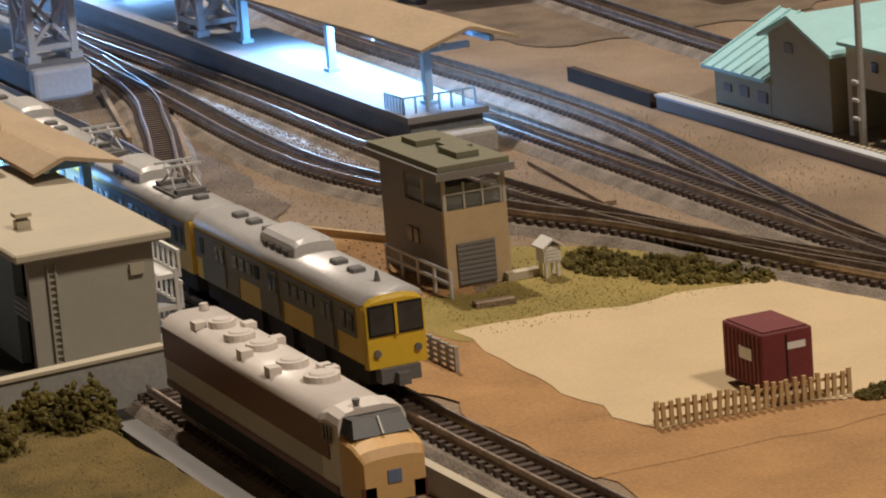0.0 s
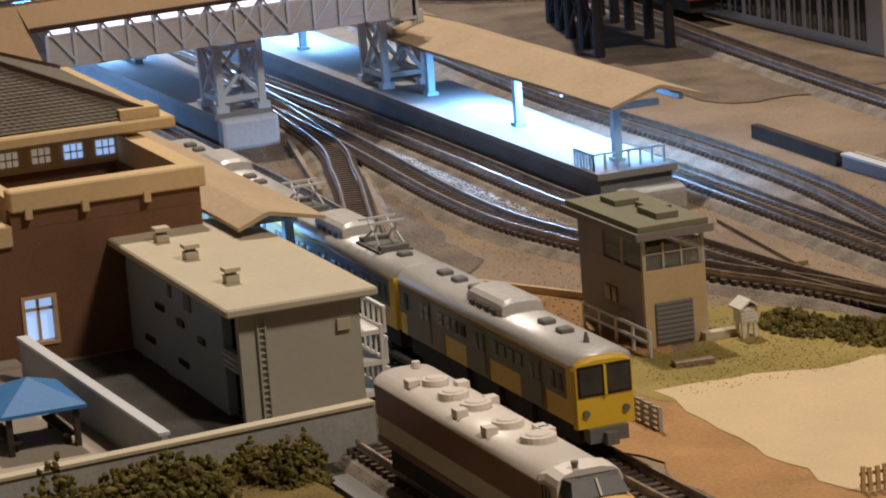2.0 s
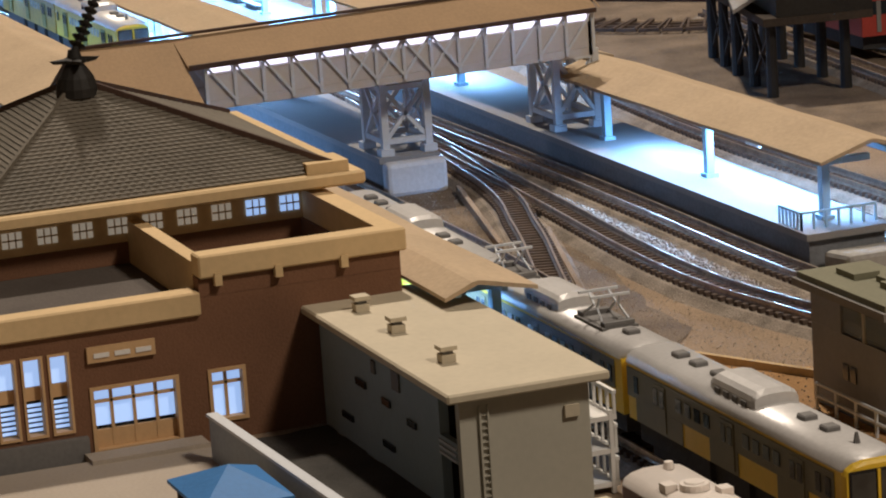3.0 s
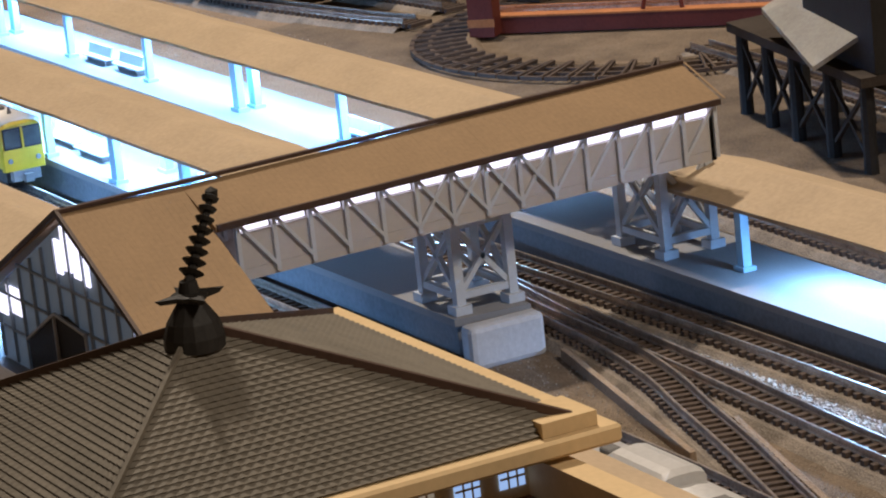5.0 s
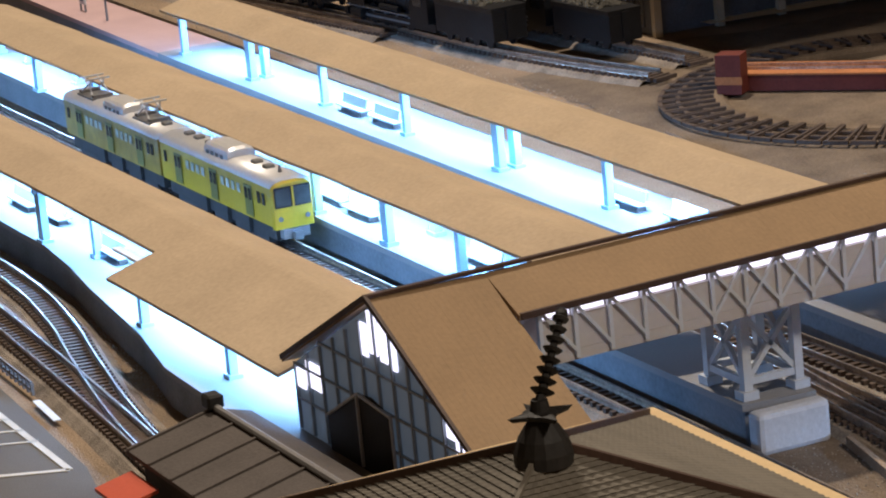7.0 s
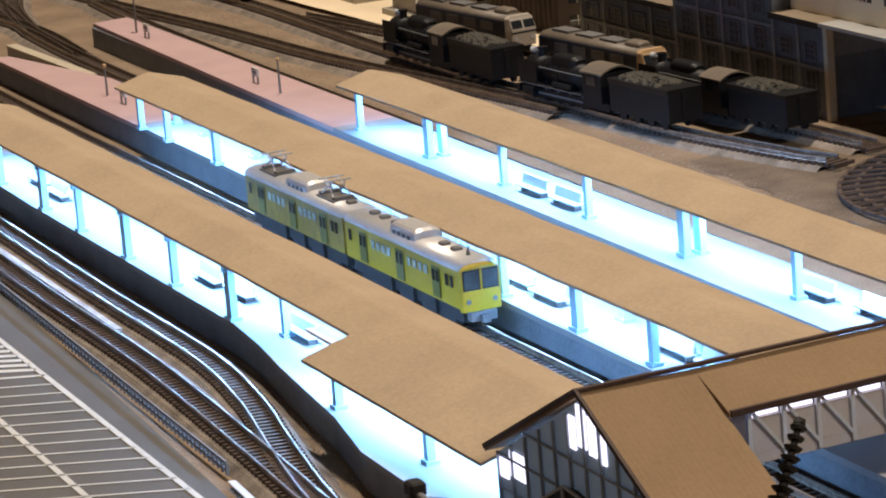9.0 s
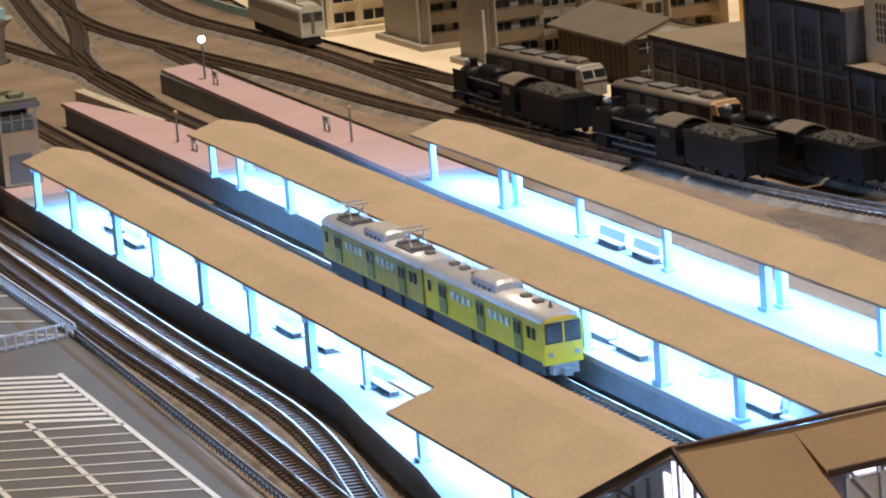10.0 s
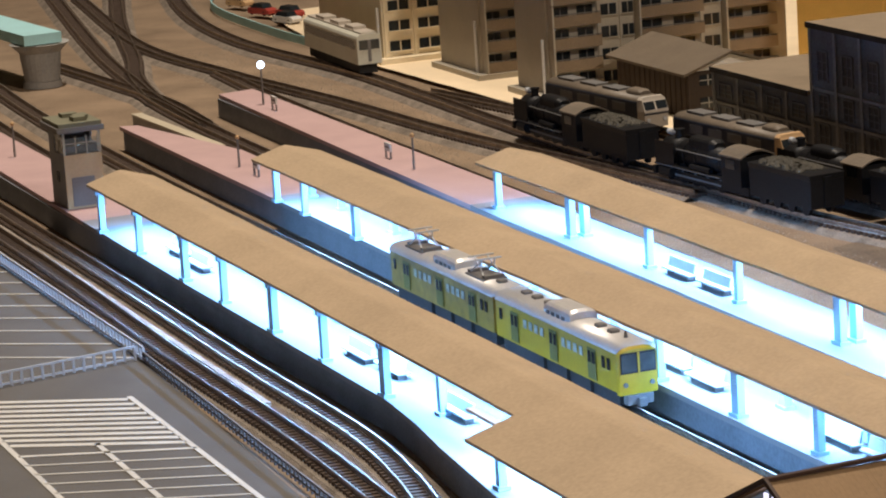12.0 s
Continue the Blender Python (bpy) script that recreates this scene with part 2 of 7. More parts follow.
M_RED = material("red_sign", (0.5, 0.09, 0.04), 0.6, vary=0.05)
M_BULB = glowing("lamp_globe", (0.8, 0.9, 1.0), 6.0)
M_BLUEGREY_WALL = material("blue_grey_wall", (0.30, 0.33, 0.36), 0.8, vary=0.1)
M_LINE = material("road_marking_white", (0.62, 0.6, 0.55), 0.8, vary=0.15, grain=90)
M_STAINLESS = material("stainless_car", (0.70, 0.69, 0.58), 0.4, 0.1, vary=0.08)
M_REDCAR = material("red_car_paint", (0.34, 0.05, 0.035), 0.45, vary=0.1)
M_YELLOWWALL = material("yellow_wall", (0.86, 0.56, 0.13), 0.8, vary=0.06)
M_DARKTIMBER = material("brown_black_timber", (0.05, 0.036, 0.026), 0.8, vary=0.2)
M_TIMBERROOF2 = material("grey_brown_roof", (0.15, 0.12, 0.085), 0.85, vary=0.12)
M_GLASS2 = material("dim_depot_window", (0.03, 0.032, 0.036), 0.3, vary=0.3)
M_HALL = material("hall_plaster", (0.25, 0.2, 0.15), 0.9, vary=0.1)

# ---------- the hall round the layout, and the ground ----------
bm = B()
cuboid(bm, -45, 32, -32, -31, -9, 26)
tagged(part("wall_south", bm, M_HALL), "plain brown plaster wall of the hall", "wall", kind="structure")
bm = B()
cuboid(bm, -45, 32, 34, 35, -9, 26)
tagged(part("wall_north", bm, M_HALL), "plain brown plaster wall of the hall", "wall", kind="structure")
bm = B()
cuboid(bm, -46, -45, -32, 35, -9, 26)
tagged(part("wall_west", bm, M_HALL), "plain brown plaster wall of the hall", "wall", kind="structure")
bm = B()
cuboid(bm, 32, 33, -32, 35, -9, 26)
tagged(part("wall_east", bm, M_HALL), "plain brown plaster wall of the hall", "wall", kind="structure")
bm = B()
cuboid(bm, -46, 33, -32, 35, 26, 26.5)
tagged(part("ceiling", bm, M_HALL), "plain dark hall ceiling", "ceiling", kind="structure")
bm = B()
cuboid(bm, -46, 33, -32, 35, -9.5, -9)
tagged(part("floor", bm, M_HALL), "plain brown hall floor", "floor", kind="structure")

# layout ground: gently uneven sheet on a thick board
bm = B()
nx, ny = 150, 60
gx = [-24 + i * 34 / nx for i in range(nx + 1)]
gy = [-3.6 + j * 12 / ny for j in range(ny + 1)]


def ground_z(x, y):
    return 0.003 * noise.noise((x * 1.7, y * 1.7, 0)) - 0.0016


grid = [[bm.verts.new((x, y, ground_z(x, y))) for x in gx] for y in gy]
for j in range(ny):
    for i in range(nx):
        bm.faces.new((grid[j][i], grid[j][i + 1], grid[j + 1][i + 1], grid[j + 1][i]))
tagged(part("ground", bm, M_EARTH, smooth=True), "brown earth and fine gravel of the model layout", "ground", kind="structure")
bm = B()
cuboid(bm, -24, 10, -3.6, 8.4, -0.6, -0.05)
tagged(part("layout_board", bm, M_WOODDARK), "dark wooden board carrying the model layout", "baseboard", kind="structure")
bm = B()
cuboid(bm, -23.6, 9.6, -3.2, 8.0, -9, -0.6)
tagged(part("layout_plinth", bm, M_WOODDARK), "plain dark wooden plinth under the layout board", "plinth", kind="structure")


def patch(name, poly, z, mat, label, category, thick=0.02, rough=0.06):
    fine = []
    for (xa, ya), (xb, yb) in zip(poly, poly[1:] + poly[:1]):
        n = max(1, int(math.hypot(xb - xa, yb - ya) / 0.09))
        for k in range(n):
            x, y = xa + (xb - xa) * k / n, ya + (yb - ya) * k / n
            fine.append((x + rough * noise.noise((x * 5, y * 5, 7)), y + rough * noise.noise((x * 5, y * 5, 9))))
    bm = B()
    if thick > 0.05:
        prism(bm, fine, z - thick, z)
    else:
        bm.faces.new([bm.verts.new((x, y, z)) for x, y in fine])
    return tagged(part(name, bm, mat), label, category, kind="structure")


def blob(cx, cy, rx, ry, n=28, wob=0.18, seed=0):
    return [(cx + rx * (1 + wob * noise.noise((math.cos(a) * 2, math.sin(a) * 2, seed))) * math.cos(a), cy + ry * (1 + wob * noise.noise((math.cos(a) * 2, math.sin(a) * 2, seed))) * math.sin(a)) for a in (k * 2 * math.pi / n for k in range(n))]


patch("sand_lot", [(4.98, -0.46), (5.5, -0.5), (6.0, -0.5), (6.33, -0.44), (6.37, 0.1), (6.42, 0.85), (5.72, 0.78), (5.08, 0.68), (5.06, 0.2), (5.02, -0.2)], 0.0056, M_SAND, "smooth pale sand lot beside the tracks", "sand")
patch("dirt_patch", [(3.3, -0.78), (4.0, -0.82), (5.9, -0.82), (6.6, -0.8), (6.6, 0.2), (5.6, 0.2), (5.2, -0.2), (4.6, -0.2), (4.3, 0.0), (3.95, 0.05), (3.66, -0.05), (3.2, -0.4)], 0.0036, M_DIRT, "orange-brown dirt round the signal box", "dirt")
patch("dirt_yard", [(5.7, -0.8), (9.5, -0.72), (9.5, 1.2), (6.1, 0.75), (6.3, 0.2)], 0.0024, M_DIRT, "bare orange-brown dirt yard", "dirt")
patch("grass_strip", [(4.45, -0.5), (5.1, -0.52), (5.2, -0.3), (5.14, 0.2), (5.12, 0.7), (4.75, 0.62), (4.2, 0.3), (4.1, 0.1), (4.5, 0.0), (4.62, -0.2)], 0.0047, M_GRASS, "dry brown-green grass round the signal box", "grass")
patch("car_park", [(-9.5, -3.6), (-9.5, -1.87), (-5.9, -1.87), (-3.5, -2.0), (-1.4, -2.12), (-0.5, -2.3), (0.6, -3.6)], 0.02, M_ASPHALT, "dark asphalt car park with white markings", "car park", rough=0.0)
patch("forecourt", [(3.42, -3.6), (3.42, -2.1), (5.05, -2.1), (5.05, -3.6)], 0.022, M_PAVE, "pale paved station forecourt", "pavement", rough=0.0)
patch("town_pavement", [(-14.8, 2.38), (-11.6, 2.5), (-10.2, 2.78), (-6.5, 3.4), (-6.0, 8.2), (-18.5, 8.2), (-17.6, 2.75)], 0.03, M_TOWNPAVE, "pale pavement under the town buildings", "pavement", rough=0.01)
patch("front_verge", [(5.3, -3.6), (5.14, -1.9), (5.3, -1.8), (5.75, -1.74), (8.4, -1.74), (8.4, -3.6)], 0.07, M_VERGESHADE, "dry grass bank below the retaining wall", "grass", thick=0.085)

patch("yard_ground", [(-0.6, -0.75), (1.5, -0.72), (3.1, -0.72), (3.2, -0.45), (2.9, -0.2), (1.6, 0.0), (0.6, 0.28), (-0.6, 0.3)], 0.0034, M_YARD, "dark oily earth between the branching tracks", "ground")
patch("yard_ground", [(-6.2, 2.0), (-4.5, 1.8), (-1.0, 1.85), (0.6, 1.95), (0.8, 3.2), (-0.5, 5.2), (-6.0, 5.2), (-6.4, 3.0)], 0.0034, M_YARD, "dark oily earth round the turntable", "ground", rough=0.12)
# Dark sheet painted in for the shadow between annex and forecourt wall.
patch("alley_ground", [(3.4, -2.07), (5.05, -2.06), (5.05, -1.66), (3.4, -1.66)], 0.004, M_BALLASTSHADE, "dark sheet painting the shadow in the alley beside the annex", "ground")
# Dark ballast, widened to paint the shaded trench next to the express car.
patch("siding_ground", [(4.9, -2.0), (9.6, -2.0), (9.6, -1.22), (4.9, -1.24)], 0.004, M_BALLASTSHADE, "dark siding ballast with the trench shade in its colour", "ballast")

# ---------- tracks ----------
SLEEPER_BM = B()
cuboid(SLEEPER_BM, -0.011, 0.011, -0.076, 0.076, 0.022, 0.042)
SLEEPER = mesh_of("sleeper", SLEEPER_BM, M_SLEEPER)


def smooth_path(pts, step):
    """Points at even steps along a Catmull-Rom line through pts, with headings."""
    P = [Vector((2 * pts[0][0] - pts[1][0], 2 * pts[0][1] - pts[1][1]))] + [Vector(p) for p in pts] + [Vector((2 * pts[-1][0] - pts[-2][0], 2 * pts[-1][1] - pts[-2][1]))]
    fine = []
    for a, b, c, d in zip(P, P[1:], P[2:], P[3:]):
        for k in range(24):
            t = k / 24
            fine.append(0.5 * (2 * b + (c - a) * t + (2 * a - 5 * b + 4 * c - d) * t * t + (3 * b - a - 3 * c + d) * t ** 3))
    fine.append(P[-2])
    out, need = [], 0.0
    for a, b in zip(fine, fine[1:]):
        seg = (b - a).length
        while need <= seg and seg > 0:
            q = a + (b - a) * need / seg
            out.append((q.x, q.y, math.atan2(b.y - a.y, b.x - a.x)))
            need += step
        need -= seg
    return out


def railway_track(pts, label, pieces=(-20, 20), raise_by=0.0):
    track = thing("railway_track", pts[0][0], pts[0][1], 0, label, "railway track", "tracks of the layout")
    line = smooth_path(pts, 0.12)
    # ballast bed
    bm = B()
    rows = []
    for x, y, a in line:
        nx_, ny_ = -math.sin(a), math.cos(a)
        j = 0.012 * noise.noise((x * 6, y * 6, 3))
        rows.append([bm.verts.new((x + nx_ * o, y + ny_ * o, z)) for o, z in ((-0.15 - j, -0.012), (-0.095, 0.025), (0.095, 0.025), (0.15 + j, -0.012))])
    for a, b in zip(rows, rows[1:]):
        for k in range(3):
            bm.faces.new((a[k], b[k], b[k + 1], a[k + 1]))
    part("ballast_bed", bm, M_BALLAST, track)
    for side in (-0.047, 0.047):
        bm = B()
        secs = []
        for x, y, a in line:
            nx_, ny_ = -math.sin(a), math.cos(a)
            secs.append([(x + nx_ * (side + o), y + ny_ * (side + o), z) for o, z in ((-0.008, 0.04), (0.008, 0.04), (0.007, 0.045), (0.0025, 0.048), (0.0025, 0.058), (0.0048, 0.061), (0.0042, 0.067), (-0.0042, 0.067), (-0.0048, 0.061), (-0.0025, 0.058), (-0.0025, 0.048), (-0.007, 0.045))])
        loft(bm, secs)
        part("rail", bm, M_RAIL, track)
    lines = smooth_path(pts, 0.048)
    near = [q for q in lines if pieces[0] <= q[0] <= pieces[1]][:300]
    keep = set(near)
    rest = [q for q in lines if q not in keep]
    inv = track.matrix_basis.inverted()
    for x, y, a in near:
        ob = new("sleeper", SLEEPER)
        ob.parent = track
        ob.matrix_parent_inverse = inv
        ob.matrix_basis = pose(x * U, y * U, 0, 0, 0, math.degrees(a) + random.uniform(-1, 1))
    if rest:
        bm = B()
        for x, y, a in rest:
            vs = cuboid(bm, -0.012, 0.012, -0.082, 0.082, 0.022, 0.042)
            m = Matrix.Translation((x, y, 0)) @ Matrix.Rotation(a, 4, "Z")
            for v in vs:
                v.co = m @ v.co
        part("sleeper_row", bm, M_SLEEPER, track)["kind"] = "stuff"
    return track


def build_tracks():
    L = "model railway track with steel rails on dark sleepers"
    W = "weathered model track with worn rails on grey ballast"
    railway_track([(-22, 1.9), (-17, 1.0), (-14.7, 0.66), (-12.6, 0.46), (-8, 0.42), (-2, 0.43), (0, 0.45), (1.2, 0.445), (2.3, 0.43), (3.37, 0.47), (4.16, 0.55), (4.92, 0.69), (5.45, 0.82), (6.4, 1.1), (8.5, 1.8)], L, (-2, 6.5))
    railway_track([(-2.2, 0.36), (-0.83, 0.26), (0.61, 0.18), (1.76, 0.10), (2.45, 0.09), (2.94, 0.15), (3.74, 0.32), (4.23, 0.52), (4.79, 0.68), (5.6, 0.95)], W)
    railway_track([(-0.6, 0.22), (-0.1, 0.16), (0.27, 0.12), (0.7, 0.04), (1.03, -0.055), (1.45, -0.17), (1.87, -0.30), (2.4, -0.46), (3.2, -0.69), (4.2, -0.87), (5.0, -0.95)], W)
    railway_track([(-22, 0.35), (-15, -0.28), (-11.2, -0.42), (-7, -0.42), (-2.5, -0.41), (-0.8, -0.39), (1.2, -0.40), (1.7, -0.41), (2.4, -0.46), (3.1, -0.6)], L, (-9, 3.2))
    railway_track([(-22, -0.1), (-15.5, -0.6), (-11.5, -0.78), (-6, -0.80), (-1, -0.84), (1.5, -0.93), (3.4, -0.98), (5.0, -0.98), (6.3, -0.96), (8.0, -0.9), (9.8, -0.8)], L, (0.5, 9.8))
    railway_track([(-16, -1.42), (-11, -1.50), (-7.6, -1.50), (-5.5, -1.52), (-4.0, -1.515), (-3.2, -1.59), (-2.6, -1.70), (-1.9, -1.82), (-1.2, -1.9), (0.2, -2.0)], L, (-9, 0))
    railway_track([(-16, -1.66), (-11, -1.70), (-8, -1.71), (-5.7, -1.75), (-4.1, -1.75), (-2.9, -1.8), (-1.9, -1.86), (-1.0, -1.93), (0.3, -2.05)], W, (-8, 0))
    railway_track([(5.15, -1.47), (6.5, -1.46), (9.6, -1.40)], L)
    railway_track([(-14.5, 1.32), (-12.5, 1.22), (-8, 1.16), (-2, 1.10), (2.0, 1.03), (3.67, 1.0), (5.15, 0.99), (6.4, 1.04), (8.5, 1.2)], L, (0.5, 8))
    railway_track([(-4.2, 1.75), (-2, 1.5), (0, 1.36), (1.6, 1.37), (2.65, 1.33), (3.5, 1.22), (4.3, 1.10), (5.15, 0.99)], W)
    railway_track([(-3.6, 3.0), (-1.25, 2.73), (0.31, 2.57), (1.64, 2.46), (4, 2.3), (7, 2.15)], W)
    railway_track([(-22, 3.2), (-18.6, 2.3), (-16.1, 1.98), (-13.6, 2.12), (-10.8, 2.08), (-9.1, 2.09), (-7.5, 2.16), (-6.75, 2.22), (-5.83, 2.38), (-5.4, 2.5)], L, (-14, -5))
    railway_track([(-20, 1.75), (-16.5, 1.28), (-14.4, 1.36), (-12.5, 1.55), (-10.7, 1.68), (-9, 1.9), (-7.8, 2.05)], W)
    railway_track([(-21, 2.4), (-18, 1.55), (-15.8, 1.02), (-14.7, 0.72), (-13.4, 0.5)], W)
    railway_track([(-16.2, 0.38), (-14.5, 0.5), (-13.4, 0.56), (-12.2, 0.48)], W)
    railway_track([(-12.5, 2.2), (-10.8, 2.45), (-9.6, 2.62), (-8, 2.68), (-6.6, 2.74), (-5.6, 2.82)], W)


# ---------- platforms ----------
def platform(name, poly, label, split, z=0.16):
    ob = thing(name, poly[0][0], poly[0][1], 0, label, "platform", "station platforms")
    cx, cy = sum(p[0] for p in poly) / len(poly), sum(p[1] for p in poly) / len(poly)
    inner = [(x + (0.02 if x < cx else -0.02), y + (0.018 if y < cy else -0.018)) for x, y in poly]
    bm = B()
    prism(bm, inner, -0.02, z - 0.028)
    part("side_wall", bm, M_PLATSIDE, ob, "dark grey platform wall")
    for mat, keep, lab in ((M_PLATTOP, 1, "pale smooth platform paving"), (M_WARMPAVE, -1, "uncovered paving with warm light tinted salmon into it")):
        bm = B()
        prism(bm, poly, z - 0.026, z)
        cut = bmesh.ops.bisect_plane(bm, geom=bm.verts[:] + bm.edges[:] + bm.faces[:], plane_co=(split, 0, 0), plane_no=(-keep, 0, 0), clear_outer=True)
        bmesh.ops.holes_fill(bm, edges=[e for e in bm.edges if e.is_boundary])
        if bm.faces:
            part("paving", bm, mat, ob, lab)
        else:
            bm.free()
    return ob


P3 = [(-12.8, 0.76), (-10.1, 0.68), (-7.5, 0.61), (-4.4, 0.575), (-2.5, 0.55), (0, 0.53), (2.46, 0.51), (2.46, 0.86), (0.9, 0.9), (-3, 0.98), (-8.3, 1.0), (-12.85, 1.03)]
P2 = [(-11.97, -0.21), (-7.6, -0.22), (-3.2, -0.275), (-2.0, -0.28), (-0.05, -0.27), (-0.02, 0.0), (-2.2, 0.13), (-5.6, 0.19), (-10.5, 0.16), (-11.92, -0.10)]
P1 = [(-14, -1.25), (-10.9, -1.31), (-7, -1.355), (-4.05, -1.35), (-3.6, -1.39), (-3.2, -1.445), (-2.4, -1.53), (-1.9, -1.62), (-0.6, -1.66), (0.9, -1.5), (3.2, -1.32), (3.2, -1.12), (0.5, -1.04), (-4, -0.94), (-14, -0.93)]
platform("island_platform", P3, "long grey station platform lit blue-white from its canopy", -7.85)
p2ob = platform("island_platform", P2, "narrow grey island platform lit blue-white from its canopy", -8.85)
platform("side_platform", P1, "grey station platform that widens beside the stairs", -8.9)
bm = B()
vs = cuboid(bm, -0.02, 0.06, -0.275, 0.005, 0.0, 0.15)
soften(bm, 0.02, 2)
part("end_block", bm, M_PLATEND, p2ob, "pale grey rounded concrete end block")


# ---------- canopies ----------
def canopy(x0, x1, ridge, near, far, zr, ze, label, jog=None):
    ob = thing("platform_canopy", x0, ridge, 0.16, label, "canopy", "platform canopies")
    slope = (zr - ze) / (ridge - near)
    spans = [(x0, x1, near)]
    if jog:
        spans = [(x0, jog[0], near), (jog[0], x1, jog[1])]
    for a, b, y in spans:
        k = max(2, int((b - a) / 0.2))
        z = zr - slope * (ridge - y)
        secs = []
        for i in range(k + 1):
            x = a + (b - a) * i / k
            s = 0.005 * noise.noise((x * 2, ridge, 1))
            w = 0.004 * noise.noise((x * 3, ridge, 4))
            secs.append([(x, y + w, z + s - 0.013), (x, y + w, z + s), (x, ridge - 0.02, zr + s - 0.003), (x, ridge, zr + s), (x, ridge + 0.02, zr + s - 0.003), (x, far + w, ze + s), (x, far + w, ze + s - 0.013), (x, ridge, zr + s - 0.014)])
        bm = B()
        loft(bm, secs)
        part("roof_panel", bm, M_CANOPY, ob)
    bm = B()
    cuboid(bm, x0 + 0.03, x1 - 0.03, (near + ridge) / 2 - 0.01, (near + ridge) / 2 + 0.01, ze - 0.01, ze + 0.012)
    cuboid(bm, x0 + 0.03, x1 - 0.03, (far + ridge) / 2 - 0.01, (far + ridge) / 2 + 0.01, ze - 0.01, ze + 0.012)
    part("beam", bm, M_BLUESTEEL, ob)
    return ob


def posts(ob, xs, ya, yb, z1, twin=()):
    """Pairs of posts with a cross beam."""
    for x in xs:
        for y in (ya, yb):
            if y is None:
                continue
            bm = B()
            w = 0.03 if x in twin else 0.018
            cuboid(bm, x - w, x + w, y - 0.016, y + 0.016, 0.16, z1)
            cuboid(bm, x - w - 0.012, x + w + 0.012, y - 0.026, y + 0.026, 0.16, 0.175)
            part("post", bm, M_BLUESTEEL, ob, "sky blue canopy post")
        bm = B()
        cuboid(bm, x - 0.015, x + 0.015, ya - 0.03, (yb or ya + 0.16) + 0.03, z1 - 0.02, z1 + 0.004)
        part("cross_beam", bm, M_BLUESTEEL, ob)


def led_strip(ob, x0, x1, y, z, watts):
    bm = B()
    cuboid(bm, x0, x1, y - 0.02, y + 0.02, z, z + 0.012)
    part("light_housing", bm, M_WHITE, ob)
    data = bpy.data.lights.new("canopy_strip", "AREA")
    data.shape, data.size, data.size_y, data.energy, data.color = "RECTANGLE", (x1 - x0) * U, 0.004, watts, COOL
    lo = new("canopy_strip", data)
    lo.matrix_world = pose((x0 + x1) / 2 * U, y * U, (z - 0.004) * U)


ZR, ZE = 0.472, 0.415
c1 = canopy(-8.65, -0.9, -1.16, -1.358, -0.965, ZR, ZE, "long beige platform canopy with a stepped eave", (-2.6, -1.57))
posts(c1, (-8.5, -7.78, -6.97, -6.33, -5.58, -4.88, -4.11), -1.325, -1.0, 0.395, (-6.97, -5.58, -4.11))
posts(c1, (-2.5, -1.6), -1.47, -1.0, 0.345)
posts(c1, (-3.67,), -1.24, -1.0, 0.4)
c2 = canopy(-8.75, -0.6, -0.145, -0.35, 0.07, ZR, ZE, "long beige canopy over the island platform")
posts(c2, (-8.8 + 0.12, -8.2, -7.38, -6.45, -5.5, -4.6, -3.65, -2.92, -2.23), -0.235, -0.02, 0.405, (-7.38, -2.92))
c3 = canopy(-7.75, -0.45, 0.83, 0.625, 1.03, ZR, ZE, "long beige canopy over the far platform")
posts(c3, (-7.65, -5.72, -4.75, -2.75, -1.6), 0.71, None, 0.405)
posts(c3, (-6.65, -3.75), 0.70, 0.78, 0.405, (-6.65, -3.75))
c3b = canopy(-0.25, 2.36, 0.85, 0.63, 1.06, 0.465, 0.40, "short beige canopy at the platform end")
posts(c3b, (0.2, 1.23, 2.24), 0.70, None, 0.385)
c1b = canopy(0.95, 3.68, -1.25, -1.365, -1.052, 0.475, 0.432, "beige canopy behind the station building")
posts(c1b, (1.4, 2.4, 3.5), -1.25, -1.13, 0.42)
for ob, x0, x1, ys, z in ((c1, -8.5, -1.0, (-1.17,), 0.41), (c2, -8.6, -2.1, (-0.13,), 0.40), (c3, -7.6, -1.5, (0.80,), 0.40), (c3b, 0.5, 2.25, (0.76,), 0.38), (c1b, 1.0, 3.4, (-1.2,), 0.375)):
    for y in ys:
        led_strip(ob, x0, x1, y, z, (0.12 if ob is c1b else 0.2) * (x1 - x0))

led_strip(c1, -3.0, -1.0, -1.38, 0.35, 0.2)


